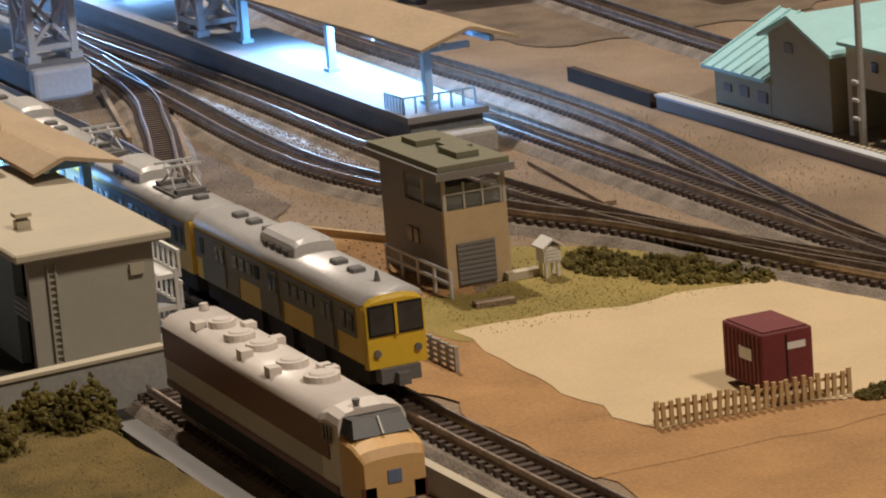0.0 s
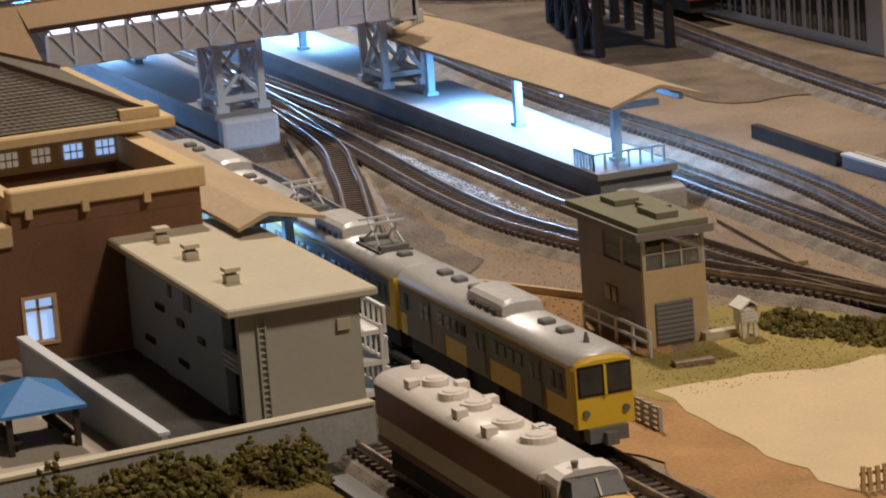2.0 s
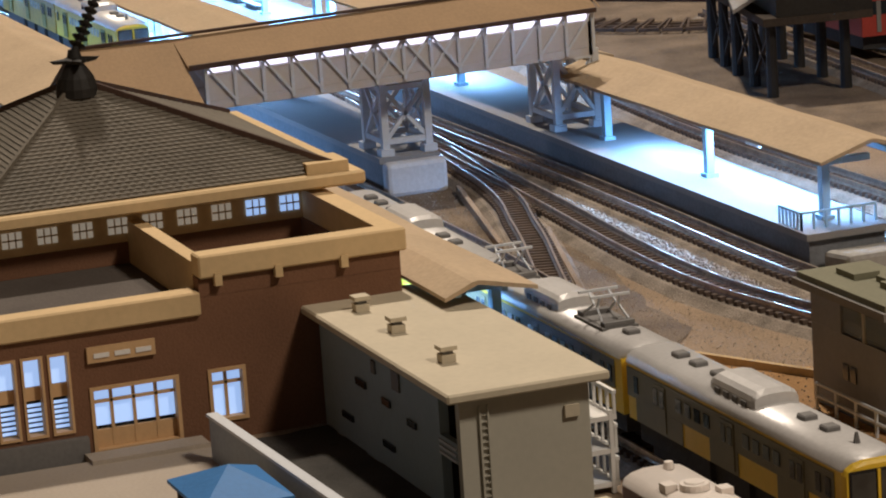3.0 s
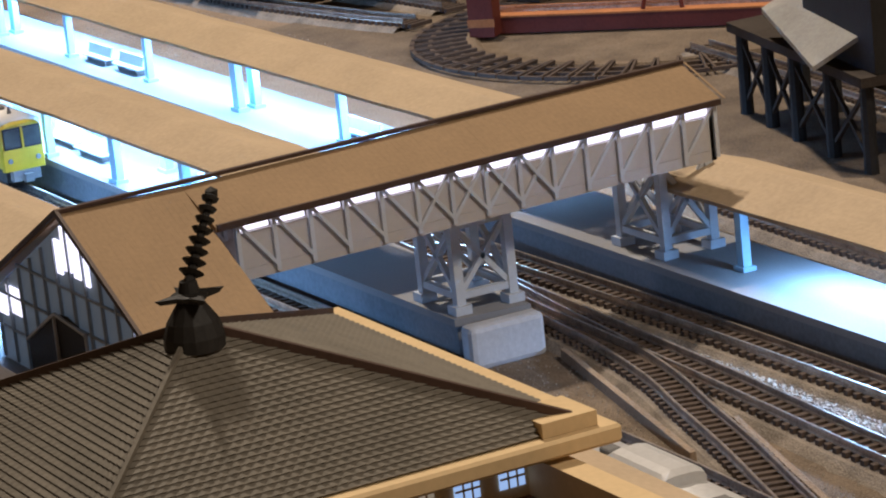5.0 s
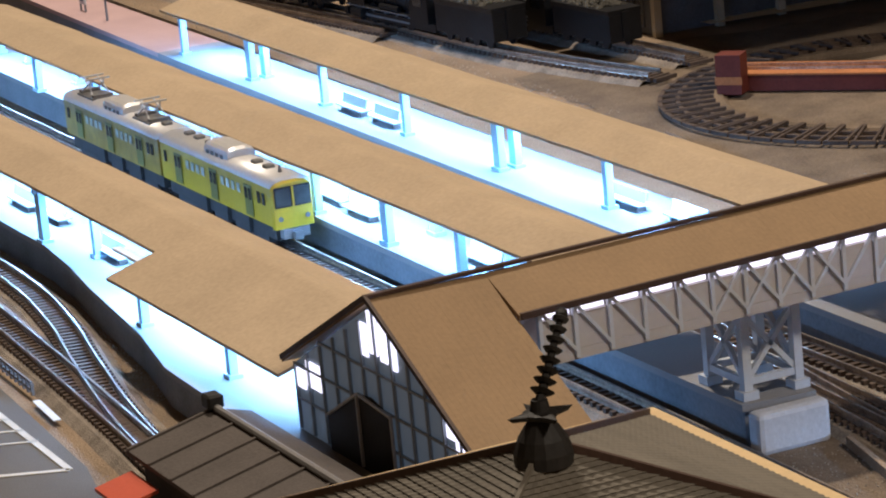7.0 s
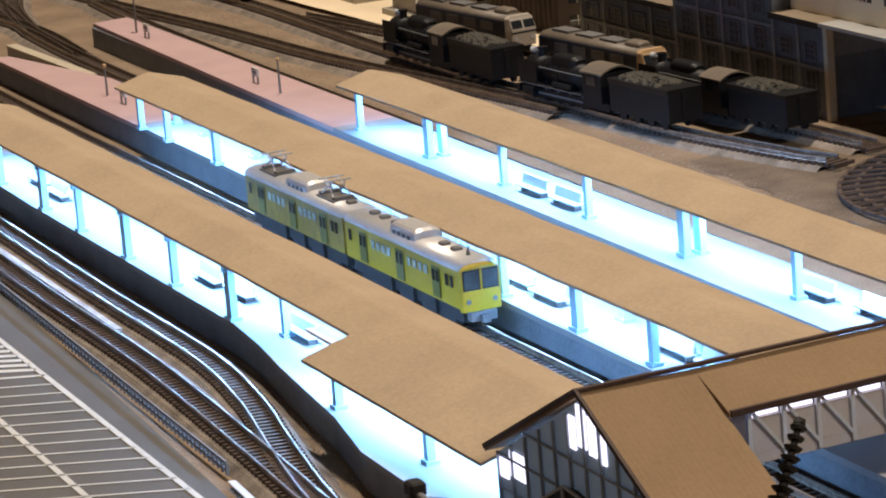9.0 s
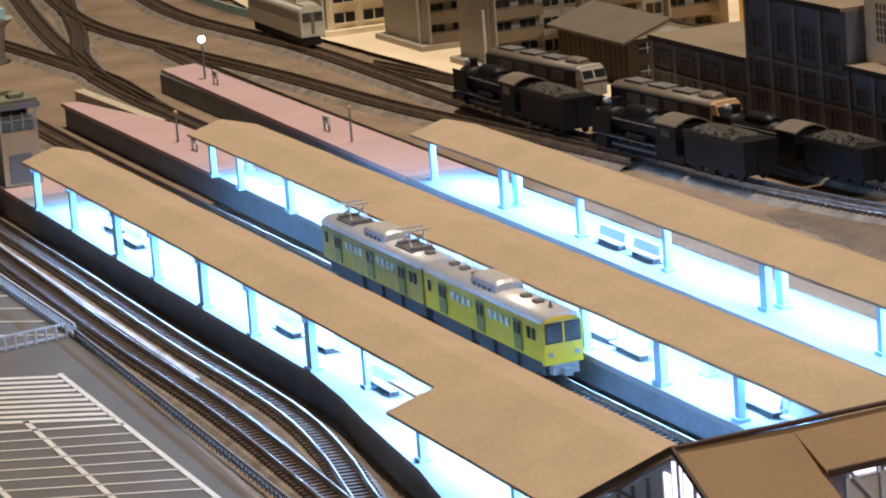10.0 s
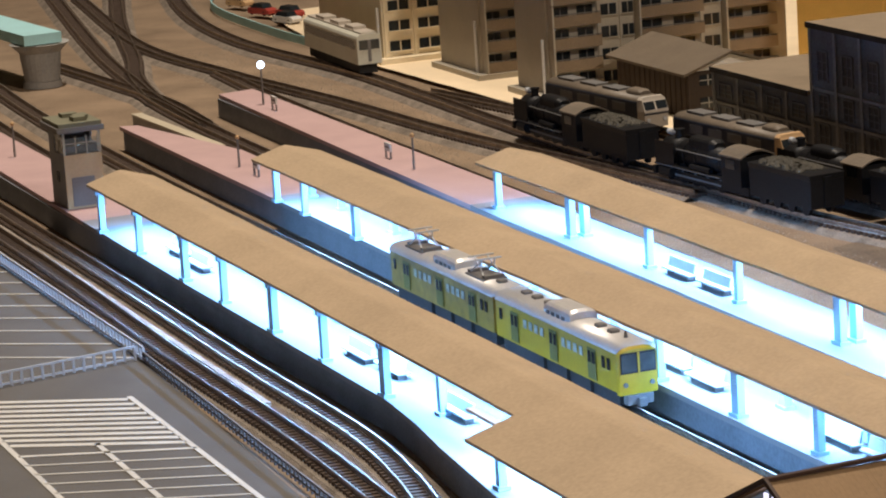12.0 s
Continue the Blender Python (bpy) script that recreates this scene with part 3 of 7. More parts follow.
# ---------- footbridge ----------
def footbridge():
    ob = thing("footbridge", 0.2, -0.5, 0.16, "covered station footbridge with lattice sides and lit windows", "footbridge")
    X0, X1, Y0, Y1, ZB, ZT = -0.34, 0.07, -1.05, 0.71, 0.485, 0.705
    xr, zr = -0.13, 0.785
    bm = B()
    cuboid(bm, X0, X1, Y0, Y1, ZB, ZB + 0.035)
    part("deck", bm, M_BRIDGEWALL, ob)
    for x in (X0, X1 - 0.02):
        bm = B()
        cuboid(bm, x, x + 0.02, Y0, Y1, ZB + 0.036, ZB + 0.15)
        part("side_panel", bm, M_BRIDGEWALL, ob, "pale grey panel")
        n = 14
        for k in range(n):
            ya, yb = Y0 + (Y1 - Y0) * k / n + 0.012, Y0 + (Y1 - Y0) * (k + 1) / n - 0.012
            bm = B()
            cuboid(bm, x + 0.004, x + 0.012, ya, yb, ZB + 0.155, ZB + 0.205)
            part("window", bm, M_PINKLIT, ob, "glowing pinkish white window")
        for k in range(n + 1):
            y = Y0 + (Y1 - Y0) * k / n
            bm = B()
            cuboid(bm, x + 0.016, x + 0.032, y - 0.007, y + 0.007, ZB + 0.01, ZT - 0.03)
            part("upright", bm, M_STEEL, ob)
        for k in range(n):
            y0, y1 = Y0 + (Y1 - Y0) * k / n, Y0 + (Y1 - Y0) * (k + 1) / n
            up = k >= n // 2
            bm = B()
            bar(bm, (x + 0.026, y0, ZB + (0.03 if up else 0.19)), (x + 0.026, y1, ZB + (0.19 if up else 0.03)), 0.011)
            part("diagonal", bm, M_STEEL, ob)
            if n // 2 - 2 <= k <= n // 2 + 1:
                bm = B()
                bar(bm, (x + 0.028, y0, ZB + (0.19 if up else 0.03)), (x + 0.028, y1, ZB + (0.03 if up else 0.19)), 0.011)
                part("diagonal", bm, M_STEEL, ob)
    bm = B()
    cuboid(bm, X0, X1, Y1 - 0.02, Y1, ZB, ZT)
    part("end_panel", bm, M_BRIDGEWALL, ob)
    for xe, xi in ((X1 + 0.03, xr), (X0 - 0.03, xr)):
        bm = B()
        slab(bm, [(xi, -1.13, zr - 0.01), (xi, Y1 + 0.01, zr), (xe, Y1 + 0.01, ZT - 0.012), (xe, -1.13, ZT - 0.022)], 0.018)
        part("roof", bm, M_BRIDGEROOF, ob)
        bm = B()
        for k in range(92):
            f = (k + 0.5) / 92
            y = -1.13 + (Y1 + 1.17) * f
            bar(bm, (xi, y, zr - 0.0105 + 0.01 * f), (xe, y, ZT - 0.0225 + 0.01 * f), 0.008, 0.0015)
        part("roof_ribs", bm, M_BRIDGEROOF, ob)["kind"] = "stuff"
        bm = B()
        bar(bm, (xe, -1.125, ZT - 0.026), (xe, Y1 + 0.01, ZT - 0.02), 0.014, 0.02)
        part("eave_board", bm, M_DARKTRIM, ob)
    bm = B()
    bar(bm, (xr, -1.55, zr + 0.004), (xr, Y1 + 0.02, zr + 0.004), 0.02, 0.012)
    part("ridge", bm, M_DARKTRIM, ob)
    # the span climbs a little towards its far end
    for piece in ob.children:
        for v in piece.data.vertices:
            v.co.z += 0.018 * (v.co.y - Y0 * U)
    return ob


def trestle(x0, x1, y0, y1, z0, z1, label):
    ob = thing("bridge_trestle", (x0 + x1) / 2, (y0 + y1) / 2, z0, label, "trestle", "trestles of the footbridge")
    for x in (x0, x1):
        for y in (y0, y1):
            bm = B()
            bar(bm, (x, y, z0), (x, y, z1), 0.032)
            cuboid(bm, x - 0.03, x + 0.03, y - 0.03, y + 0.03, z0, z0 + 0.03)
            part("leg", bm, M_STEEL, ob)
    for z in (z0 + 0.06, z1 - 0.03):
        for a, b in (((x0, y0), (x1, y0)), ((x0, y1), (x1, y1)), ((x0, y0), (x0, y1)), ((x1, y0), (x1, y1))):
            bm = B()
            bar(bm, (*a, z), (*b, z), 0.024)
            part("beam", bm, M_STEEL, ob)
    for a, b in (((x0, y0), (x1, y0)), ((x0, y1), (x1, y1)), ((x0, y0), (x0, y1)), ((x1, y0), (x1, y1))):
        for za, zb in ((z0 + 0.06, z1 - 0.03), (z1 - 0.03, z0 + 0.06)):
            bm = B()
            bar(bm, (*a, za), (*b, zb), 0.018)
            part("brace", bm, M_STEEL, ob)
    return ob


footbridge()
trestle(-0.34, -0.10, -0.22, -0.02, 0.16, 0.485, "pale grey lattice trestle standing on the narrow platform end")
trestle(-0.42, -0.14, 0.61, 0.80, 0.16, 0.512, "pale grey lattice trestle under the far bridge end")


# Weak emission added to brighten the gable, which gets little lamp light.
M_GABLEGLOW = glowing("frosted_gable_glow", (0.30, 0.36, 0.42), 0.11)


def stair_house():
    ob = thing("stair_house", -0.1, -1.4, 0.16, "gabled stair hall with dark glazed gable and tan roof", "stair hall")
    xr, zr = -0.13, 0.775
    xl, zl, xr2, zr2 = -0.9, 0.41, 0.62, 0.40
    Y0, Y1 = -1.52, -1.13
    bm = B()
    slab(bm, [(xr, Y0 - 0.03, zr), (xr, Y1, zr), (xl, Y1, zl), (xl, Y0 - 0.03, zl)], 0.016)
    part("roof", bm, M_BRIDGEROOF, ob)
    bm = B()
    slab(bm, [(xr, Y0 - 0.03, zr), (xr, Y1, zr), (xr2, Y1, zr2), (xr2, Y0 - 0.03, zr2)], 0.016)
    part("roof", bm, M_BRIDGEROOF, ob)
    for xe, ze in ((xl, zl), (xr2, zr2)):
        bm = B()
        for k in range(20):
            y = Y0 - 0.015 + 0.02 * k
            bar(bm, (xr, y, zr - 0.0005), (xe, y, ze - 0.0005), 0.008, 0.0015)
        part("roof_ribs", bm, M_BRIDGEROOF, ob)["kind"] = "stuff"
    bm = B()
    v = [(xl + 0.03, 0.16), (xr2 - 0.03, 0.16), (xr2 - 0.03, zr2 - 0.02), (xr, zr - 0.02), (xl + 0.03, zl - 0.02)]
    lo = [bm.verts.new((x, Y0, z)) for x, z in v]
    hi = [bm.verts.new((x, Y0 + 0.015, z)) for x, z in v]
    bm.faces.new(lo)
    bm.faces.new(hi[::-1])
    for i in range(5):
        bm.faces.new((lo[i], hi[i], hi[(i + 1) % 5], lo[(i + 1) % 5]))
    part("gable_wall", bm, M_GABLEGLOW, ob, "blue-grey frosted gable glazing with a faint added glow")
    # No real opening: a flat black sheet paints the shade inside the entrance.
    bm = B()
    v = [(-0.58, 0.16), (-0.05, 0.16), (-0.05, 0.40), (-0.2, 0.43), (-0.3, 0.42), (-0.58, 0.28)]
    lo = [bm.verts.new((x, Y0 - 0.013, z)) for x, z in v]
    hi = [bm.verts.new((x, Y0 - 0.0125, z)) for x, z in v]
    bm.faces.new(lo)
    bm.faces.new(hi[::-1])
    for i in range(6):
        bm.faces.new((lo[i], hi[i], hi[(i + 1) % 6], lo[(i + 1) % 6]))
    part("entrance", bm, M_BLACK, ob, "black sheet for the dark inside of the arched stair entrance")
    for a, b in (((-0.58, 0.28), (-0.3, 0.42)), ((-0.3, 0.42), (-0.05, 0.40)), ((-0.31, 0.17), (-0.31, 0.41)), ((-0.05, 0.17), (-0.05, 0.40))):
        bm = B()
        bar(bm, (a[0], Y0 - 0.018, a[1]), (b[0], Y0 - 0.018, b[1]), 0.009)
        part("entrance_frame", bm, M_STEEL, ob)
    for k in range(13):
        x = xl + 0.06 + k * (xr2 - xl - 0.12) / 12
        z = (zl + (zr - zl) * (x - xl) / (xr - xl)) if x < xr else (zr2 + (zr - zr2) * (xr2 - x) / (xr2 - xr))
        bm = B()
        cuboid(bm, x - 0.005, x + 0.005, Y0 - 0.012, Y0 - 0.002, 0.17, z - 0.04)
        part("glazing_bar", bm, M_GABLE, ob)
    for z in (0.28, 0.40, 0.52):
        a = xl + max(0.05, (z - zl) / (zr - zl) * (xr - xl) + 0.05)
        b = xr2 - max(0.05, (z - zr2) / (zr - zr2) * (xr2 - xr) + 0.05)
        bm = B()
        cuboid(bm, a, b, Y0 - 0.01, Y0 - 0.003, z - 0.004, z + 0.004)
        part("glazing_bar", bm, M_GABLE, ob)
    for x0, x1, z0, z1 in ((-0.86, -0.77, 0.32, 0.385), (-0.75, -0.63, 0.34, 0.43), (-0.27, -0.21, 0.56, 0.67), (-0.19, -0.13, 0.58, 0.72), (-0.11, -0.06, 0.57, 0.7), (-0.04, 0.01, 0.56, 0.66), (0.34, 0.39, 0.43, 0.49), (0.40, 0.45, 0.38, 0.46), (0.46, 0.51, 0.36, 0.43), (0.52, 0.58, 0.27, 0.39)):
        bm = B()
        cuboid(bm, x0, x1, Y0 - 0.006, Y0 - 0.001, z0, z1)
        part("lit_pane", bm, M_PINKLIT, ob, "glowing window pane")
    for a, b in (((xr, zr), (xl, zl)), ((xr, zr), (xr2, zr2))):
        bm = B()
        bar(bm, (a[0], Y0 - 0.03, a[1] + 0.004), (b[0], Y0 - 0.03, b[1] + 0.002), 0.012, 0.018)
        part("barge_board", bm, M_DARKTRIM, ob)


stair_house()


# ---------- station building ----------
def station_building():
    ob = thing("station_building", 2.6, -2.1, 0, "brown brick station building with yellow cornices and grey tiled roof", "station building")
    FX = 3.34
    ys, ym, yn = -3.3, -2.06, -1.385
    # brick walls, with thickness; the front has real openings
    opens = [(-2.44, -2.15, 0.02, 0.235), (-2.055, -1.93, 0.06, 0.235), (-2.735, -2.665, 0.10, 0.36), (-2.65, -2.58, 0.10, 0.36), (-2.565, -2.495, 0.10, 0.36)]
    cuts_y = sorted({ys, yn, *[v for o in opens for v in o[:2]]})
    cuts_z = sorted({0, 0.47, *[v for o in opens for v in o[2:]]})
    bm = B()
    for a, b in zip(cuts_y, cuts_y[1:]):
        for c, d in zip(cuts_z, cuts_z[1:]):
            my, mz = (a + b) / 2, (c + d) / 2
            if not any(o[0] < my < o[1] and o[2] < mz < o[3] for o in opens):
                cuboid(bm, FX - 0.06, FX, a, b, c, d)
    bmesh.ops.remove_doubles(bm, verts=bm.verts, dist=0.0004)
    cuboid(bm, FX - 0.06, FX, ym, yn, 0.471, 0.53)
    part("front_wall", bm, M_BRICK, ob, "brown brick front wall")
    bm = B()
    cuboid(bm, 1.2, FX - 0.061, yn - 0.06, yn, 0, 0.5)
    part("track_side_wall", bm, M_BRICK, ob)
    bm = B()
    cuboid(bm, 1.2, 1.26, ys, yn - 0.061, 0, 0.5)
    part("back_wall", bm, M_BRICK, ob)
    bm = B()
    cuboid(bm, 1.262, FX - 0.062, ys, yn - 0.062, 0.40, 0.425)
    part("terrace", bm, M_TIMBERROOF, ob, "dark flat terrace roof")
    bm = B()
    cuboid(bm, 1.262, FX - 0.062, ym, ym + 0.05, 0.426, 0.575)
    part("terrace_wall", bm, M_CREAM, ob, "yellow terrace wall")
    # parapets
    for y0, y1, z0, z1 in ((ys, ym - 0.002, 0.415, 0.492), (ym, yn + 0.02, 0.53, 0.605)):
        bm = B()
        cuboid(bm, FX - 0.07, FX + 0.018, y0, y1, z0, z1)
        soften(bm, 0.006)
        part("parapet", bm, M_CREAM, ob, "yellow parapet band")
    bm = B()
    cuboid(bm, 1.3, FX - 0.071, yn - 0.05, yn + 0.02, 0.50, 0.6)
    part("parapet", bm, M_CREAM, ob, "yellow parapet band")
    for y in (-2.0, -1.8, -1.58):
        bm = B()
        cuboid(bm, FX + 0.001, FX + 0.026, y - 0.012, y + 0.012, 0.505, 0.545)
        part("bracket", bm, M_CREAM, ob)
    # clerestory with lit windows
    CX = 2.5
    bm = B()
    cuboid(bm, 1.4, CX, -2.66, -1.42, 0.426, 0.50)
    part("clerestory_base", bm, M_BRICK, ob)
    bm = B()
    cuboid(bm, 1.4, CX, -2.66, -1.42, 0.501, 0.615)
    part("clerestory", bm, M_CREAM, ob)
    for k in range(10):
        y = -2.58 + k * 0.122
        bm = B()
        cuboid(bm, CX + 0.001, CX + 0.006, y - 0.034, y + 0.034, 0.532, 0.585)
        w = part("window", bm, M_LITWIN if k >= 8 else M_DIMWIN, ob, "small lit clerestory window")
        for dy in (-0.012, 0.012):
            bm = B()
            cuboid(bm, CX + 0.007, CX + 0.011, y + dy - 0.002, y + dy + 0.002, 0.532, 0.585)
            part("glazing_bar", bm, M_CREAM, w)
        bm = B()
        cuboid(bm, CX + 0.007, CX + 0.011, y - 0.034, y + 0.034, 0.556, 0.561)
        part("glazing_bar", bm, M_CREAM, w)
    bm = B()
    cuboid(bm, 1.15, 2.63, -2.72, -1.24, 0.616, 0.662)
    soften(bm, 0.008)
    part("cornice", bm, M_CREAM, ob, "broad yellow cornice")
    # tiled hip roof
    A = Vector((2.22, -2.12, 1.02))
    c = [Vector((1.22, -2.6, 0.665)), Vector((2.585, -2.6, 0.665)), Vector((2.585, -1.3, 0.665)), Vector((1.22, -1.3, 0.665))]
    bm = B()
    vs = [bm.verts.new(v) for v in c]
    top = bm.verts.new(A)
    for k in range(4):
        bm.faces.new((vs[k], vs[(k + 1) % 4], top))
    bm.faces.new(vs[::-1])
    roof = part("roof", bm, M_TILE, ob, "grey tiled hip roof")
    # courses of small curved tiles
    for a, b in ((c[0], c[1]), (c[1], c[2]), (c[2], c[3])):
        n = 32
        nrm = (b - a).cross(A - a).normalized()
        if nrm.z < 0:
            nrm = -nrm
        for k in range(n):
            t0, t1 = k / n, (k + 0.98) / n
            p0, p1, p2, p3 = a.lerp(A, t0), b.lerp(A, t0), b.lerp(A, t1), a.lerp(A, t1)
            bm = B()
            m = max(2, int((p1 - p0).length / 0.0075))
            row = []
            for q in range(m + 1):
                f = q / m
                w = 0.0028 * (0.5 + 0.5 * math.sin(f * (p1 - p0).length / 0.03 * 2 * math.pi))
                lowp, top_ = p0.lerp(p1, f), p3.lerp(p2, f)
                row.append([bm.verts.new(lowp), bm.verts.new(lowp + nrm * (0.0042 + w)), bm.verts.new(top_ + nrm * (0.0012 + 0.5 * w)), bm.verts.new(top_ - nrm * 0.001)])
            for u, v in zip(row, row[1:]):
                for e in range(3):
                    bm.faces.new((u[e], v[e], v[e + 1], u[e + 1]))
            part("tile_course", bm, M_TILE, roof)
    for k, v in enumerate(c):
        bm = B()
        up = Vector((0, 0, 0.008))
        bar(bm, v + up, A + up, 0.011 if k == 1 else 0.016, 0.012 if k == 1 else 0.02)
        part("hip_ridge", bm, M_TILE if k == 1 else M_DARKTRIM, roof)
    bm = B()
    cuboid(bm, 2.44, 2.6, -1.44, -1.29, 0.663, 0.70)
    part("corner_block", bm, M_CREAM, ob)
    # finial: bell-shaped cap, pointed collar, ringed mast
    bm = B()

    def lobe(z, r, spike=0.0, n=16):
        return [(A.x + (r + spike * (1 if q % 4 == 0 else 0)) * math.cos(q * 2 * math.pi / n), A.y + (r + spike * (1 if q % 4 == 0 else 0)) * math.sin(q * 2 * math.pi / n), A.z + z) for q in range(n)]

    loft(bm, [lobe(-0.05, 0.074), lobe(-0.02, 0.073), lobe(0.015, 0.062), lobe(0.045, 0.042), lobe(0.062, 0.03), lobe(0.066, 0.04, 0.035), lobe(0.078, 0.044, 0.045), lobe(0.084, 0.026), lobe(0.11, 0.02)])
    top_p = Vector((2.14, -2.0, 1.30))
    base_p = A + Vector((0, 0, 0.1))
    tube(bm, base_p, top_p, 0.013, 0.008, 8)
    for k in range(8):
        p = base_p.lerp(top_p, 0.1 + 0.82 * k / 7)
        q = base_p.lerp(top_p, 0.1 + 0.82 * k / 7 + 0.04)
        r = base_p.lerp(top_p, 0.1 + 0.82 * k / 7 + 0.055)
        tube(bm, p, q, 0.018, 0.031 - 0.0014 * k, 12)
        tube(bm, q, r, 0.031 - 0.0014 * k, 0.016, 12)
    bmesh.ops.create_icosphere(bm, subdivisions=1, radius=0.018, matrix=Matrix.Translation(top_p))
    part("finial", bm, M_BLACK, ob, "black ringed roof finial", smooth=False)
    # entrance, side window and stair windows in the front wall
    gy = FX - 0.03
    for y0, y1, z0, z1, cols, kick in ((-2.44, -2.15, 0.02, 0.235, 4, 0.07), (-2.055, -1.93, 0.06, 0.235, 2, 0.0)):
        d = part("entrance" if cols == 4 else "window", framed(y0, y1, z0, z1, FX, 0.012), M_FRAME, ob, "tan timber frame")
        bm = B()
        cuboid(bm, gy - 0.004, gy, y0 + 0.012, y1 - 0.012, z0 + 0.012 + kick, z1 - 0.012)
        part("pane", bm, M_LITWIN, d, "glass lit from inside")
        for k in range(1, cols):
            y = y0 + (y1 - y0) * k / cols
            bm = B()
            cuboid(bm, gy + 0.001, gy + 0.012, y - 0.005, y + 0.005, z0 + 0.012, z1 - 0.012)
            part("mullion", bm, M_FRAME, d)
        bm = B()
        cuboid(bm, gy + 0.001, gy + 0.012, y0 + 0.013, y1 - 0.013, z1 - 0.058, z1 - 0.048)
        part("transom", bm, M_FRAME, d)
        if kick:
            bm = B()
            cuboid(bm, gy - 0.004, gy + 0.01, y0 + 0.012, y1 - 0.012, z0, z0 + kick)
            part("kick_panel", bm, M_FRAME, d)
    for y0, y1 in ((-2.735, -2.665), (-2.65, -2.58), (-2.565, -2.495)):
        d = part("window", framed(y0, y1, 0.10, 0.36, FX, 0.008), M_FRAME, ob, "tall narrow window in a tan frame")
        bm = B()
        cuboid(bm, gy - 0.004, gy, y0 + 0.008, y1 - 0.008, 0.26, 0.352)
        part("pane", bm, M_LITWIN, d, "glass lit from inside")
        bm = B()
        cuboid(bm, gy - 0.004, gy + 0.002, y0 + 0.008, y1 - 0.008, 0.215, 0.258)
        part("spandrel", bm, M_FRAME, d)
        for k in range(6):
            bm = B()
            cuboid(bm, gy - 0.004, gy, y0 + 0.01, y1 - 0.01, 0.115 + 0.016 * k, 0.124 + 0.016 * k)
            part("pane", bm, M_LITWIN, d, "glass lit from inside")
    bm = B()
    cuboid(bm, FX + 0.001, FX + 0.014, -2.44, -2.22, 0.315, 0.365)
    pl = part("plaque", bm, M_FRAME, ob, "tan name plaque with plain bars")
    for k in range(3):
        bm = B()
        cuboid(bm, FX + 0.015, FX + 0.018, -2.42 + 0.068 * k, -2.37 + 0.068 * k, 0.33, 0.345)
        part("letter_bar", bm, M_WHITE, pl)
    bm = B()
    cuboid(bm, FX + 0.001, FX + 0.03, -3.3, -2.46, 0.0, 0.085)
    part("plinth", bm, M_GREYBOX, ob, "dark stone plinth")
    bm = B()
    cuboid(bm, FX + 0.031, FX + 0.13, -2.48, -2.1, 0.0, 0.035)
    part("step", bm, M_PAVE, ob)
    return ob


def framed(y0, y1, z0, z1, x, w):
    """A rectangular frame set in a wall at x."""
    bm = B()
    cuboid(bm, x - 0.045, x + 0.006, y0, y0 + w, z0, z1)
    cuboid(bm, x - 0.045, x + 0.006, y1 - w, y1, z0, z1)
    cuboid(bm, x - 0.045, x + 0.006, y0 + w, y1 - w, z1 - w, z1)
    cuboid(bm, x - 0.045, x + 0.006, y0 + w, y1 - w, z0, z0 + w)
    return bm


station_building()


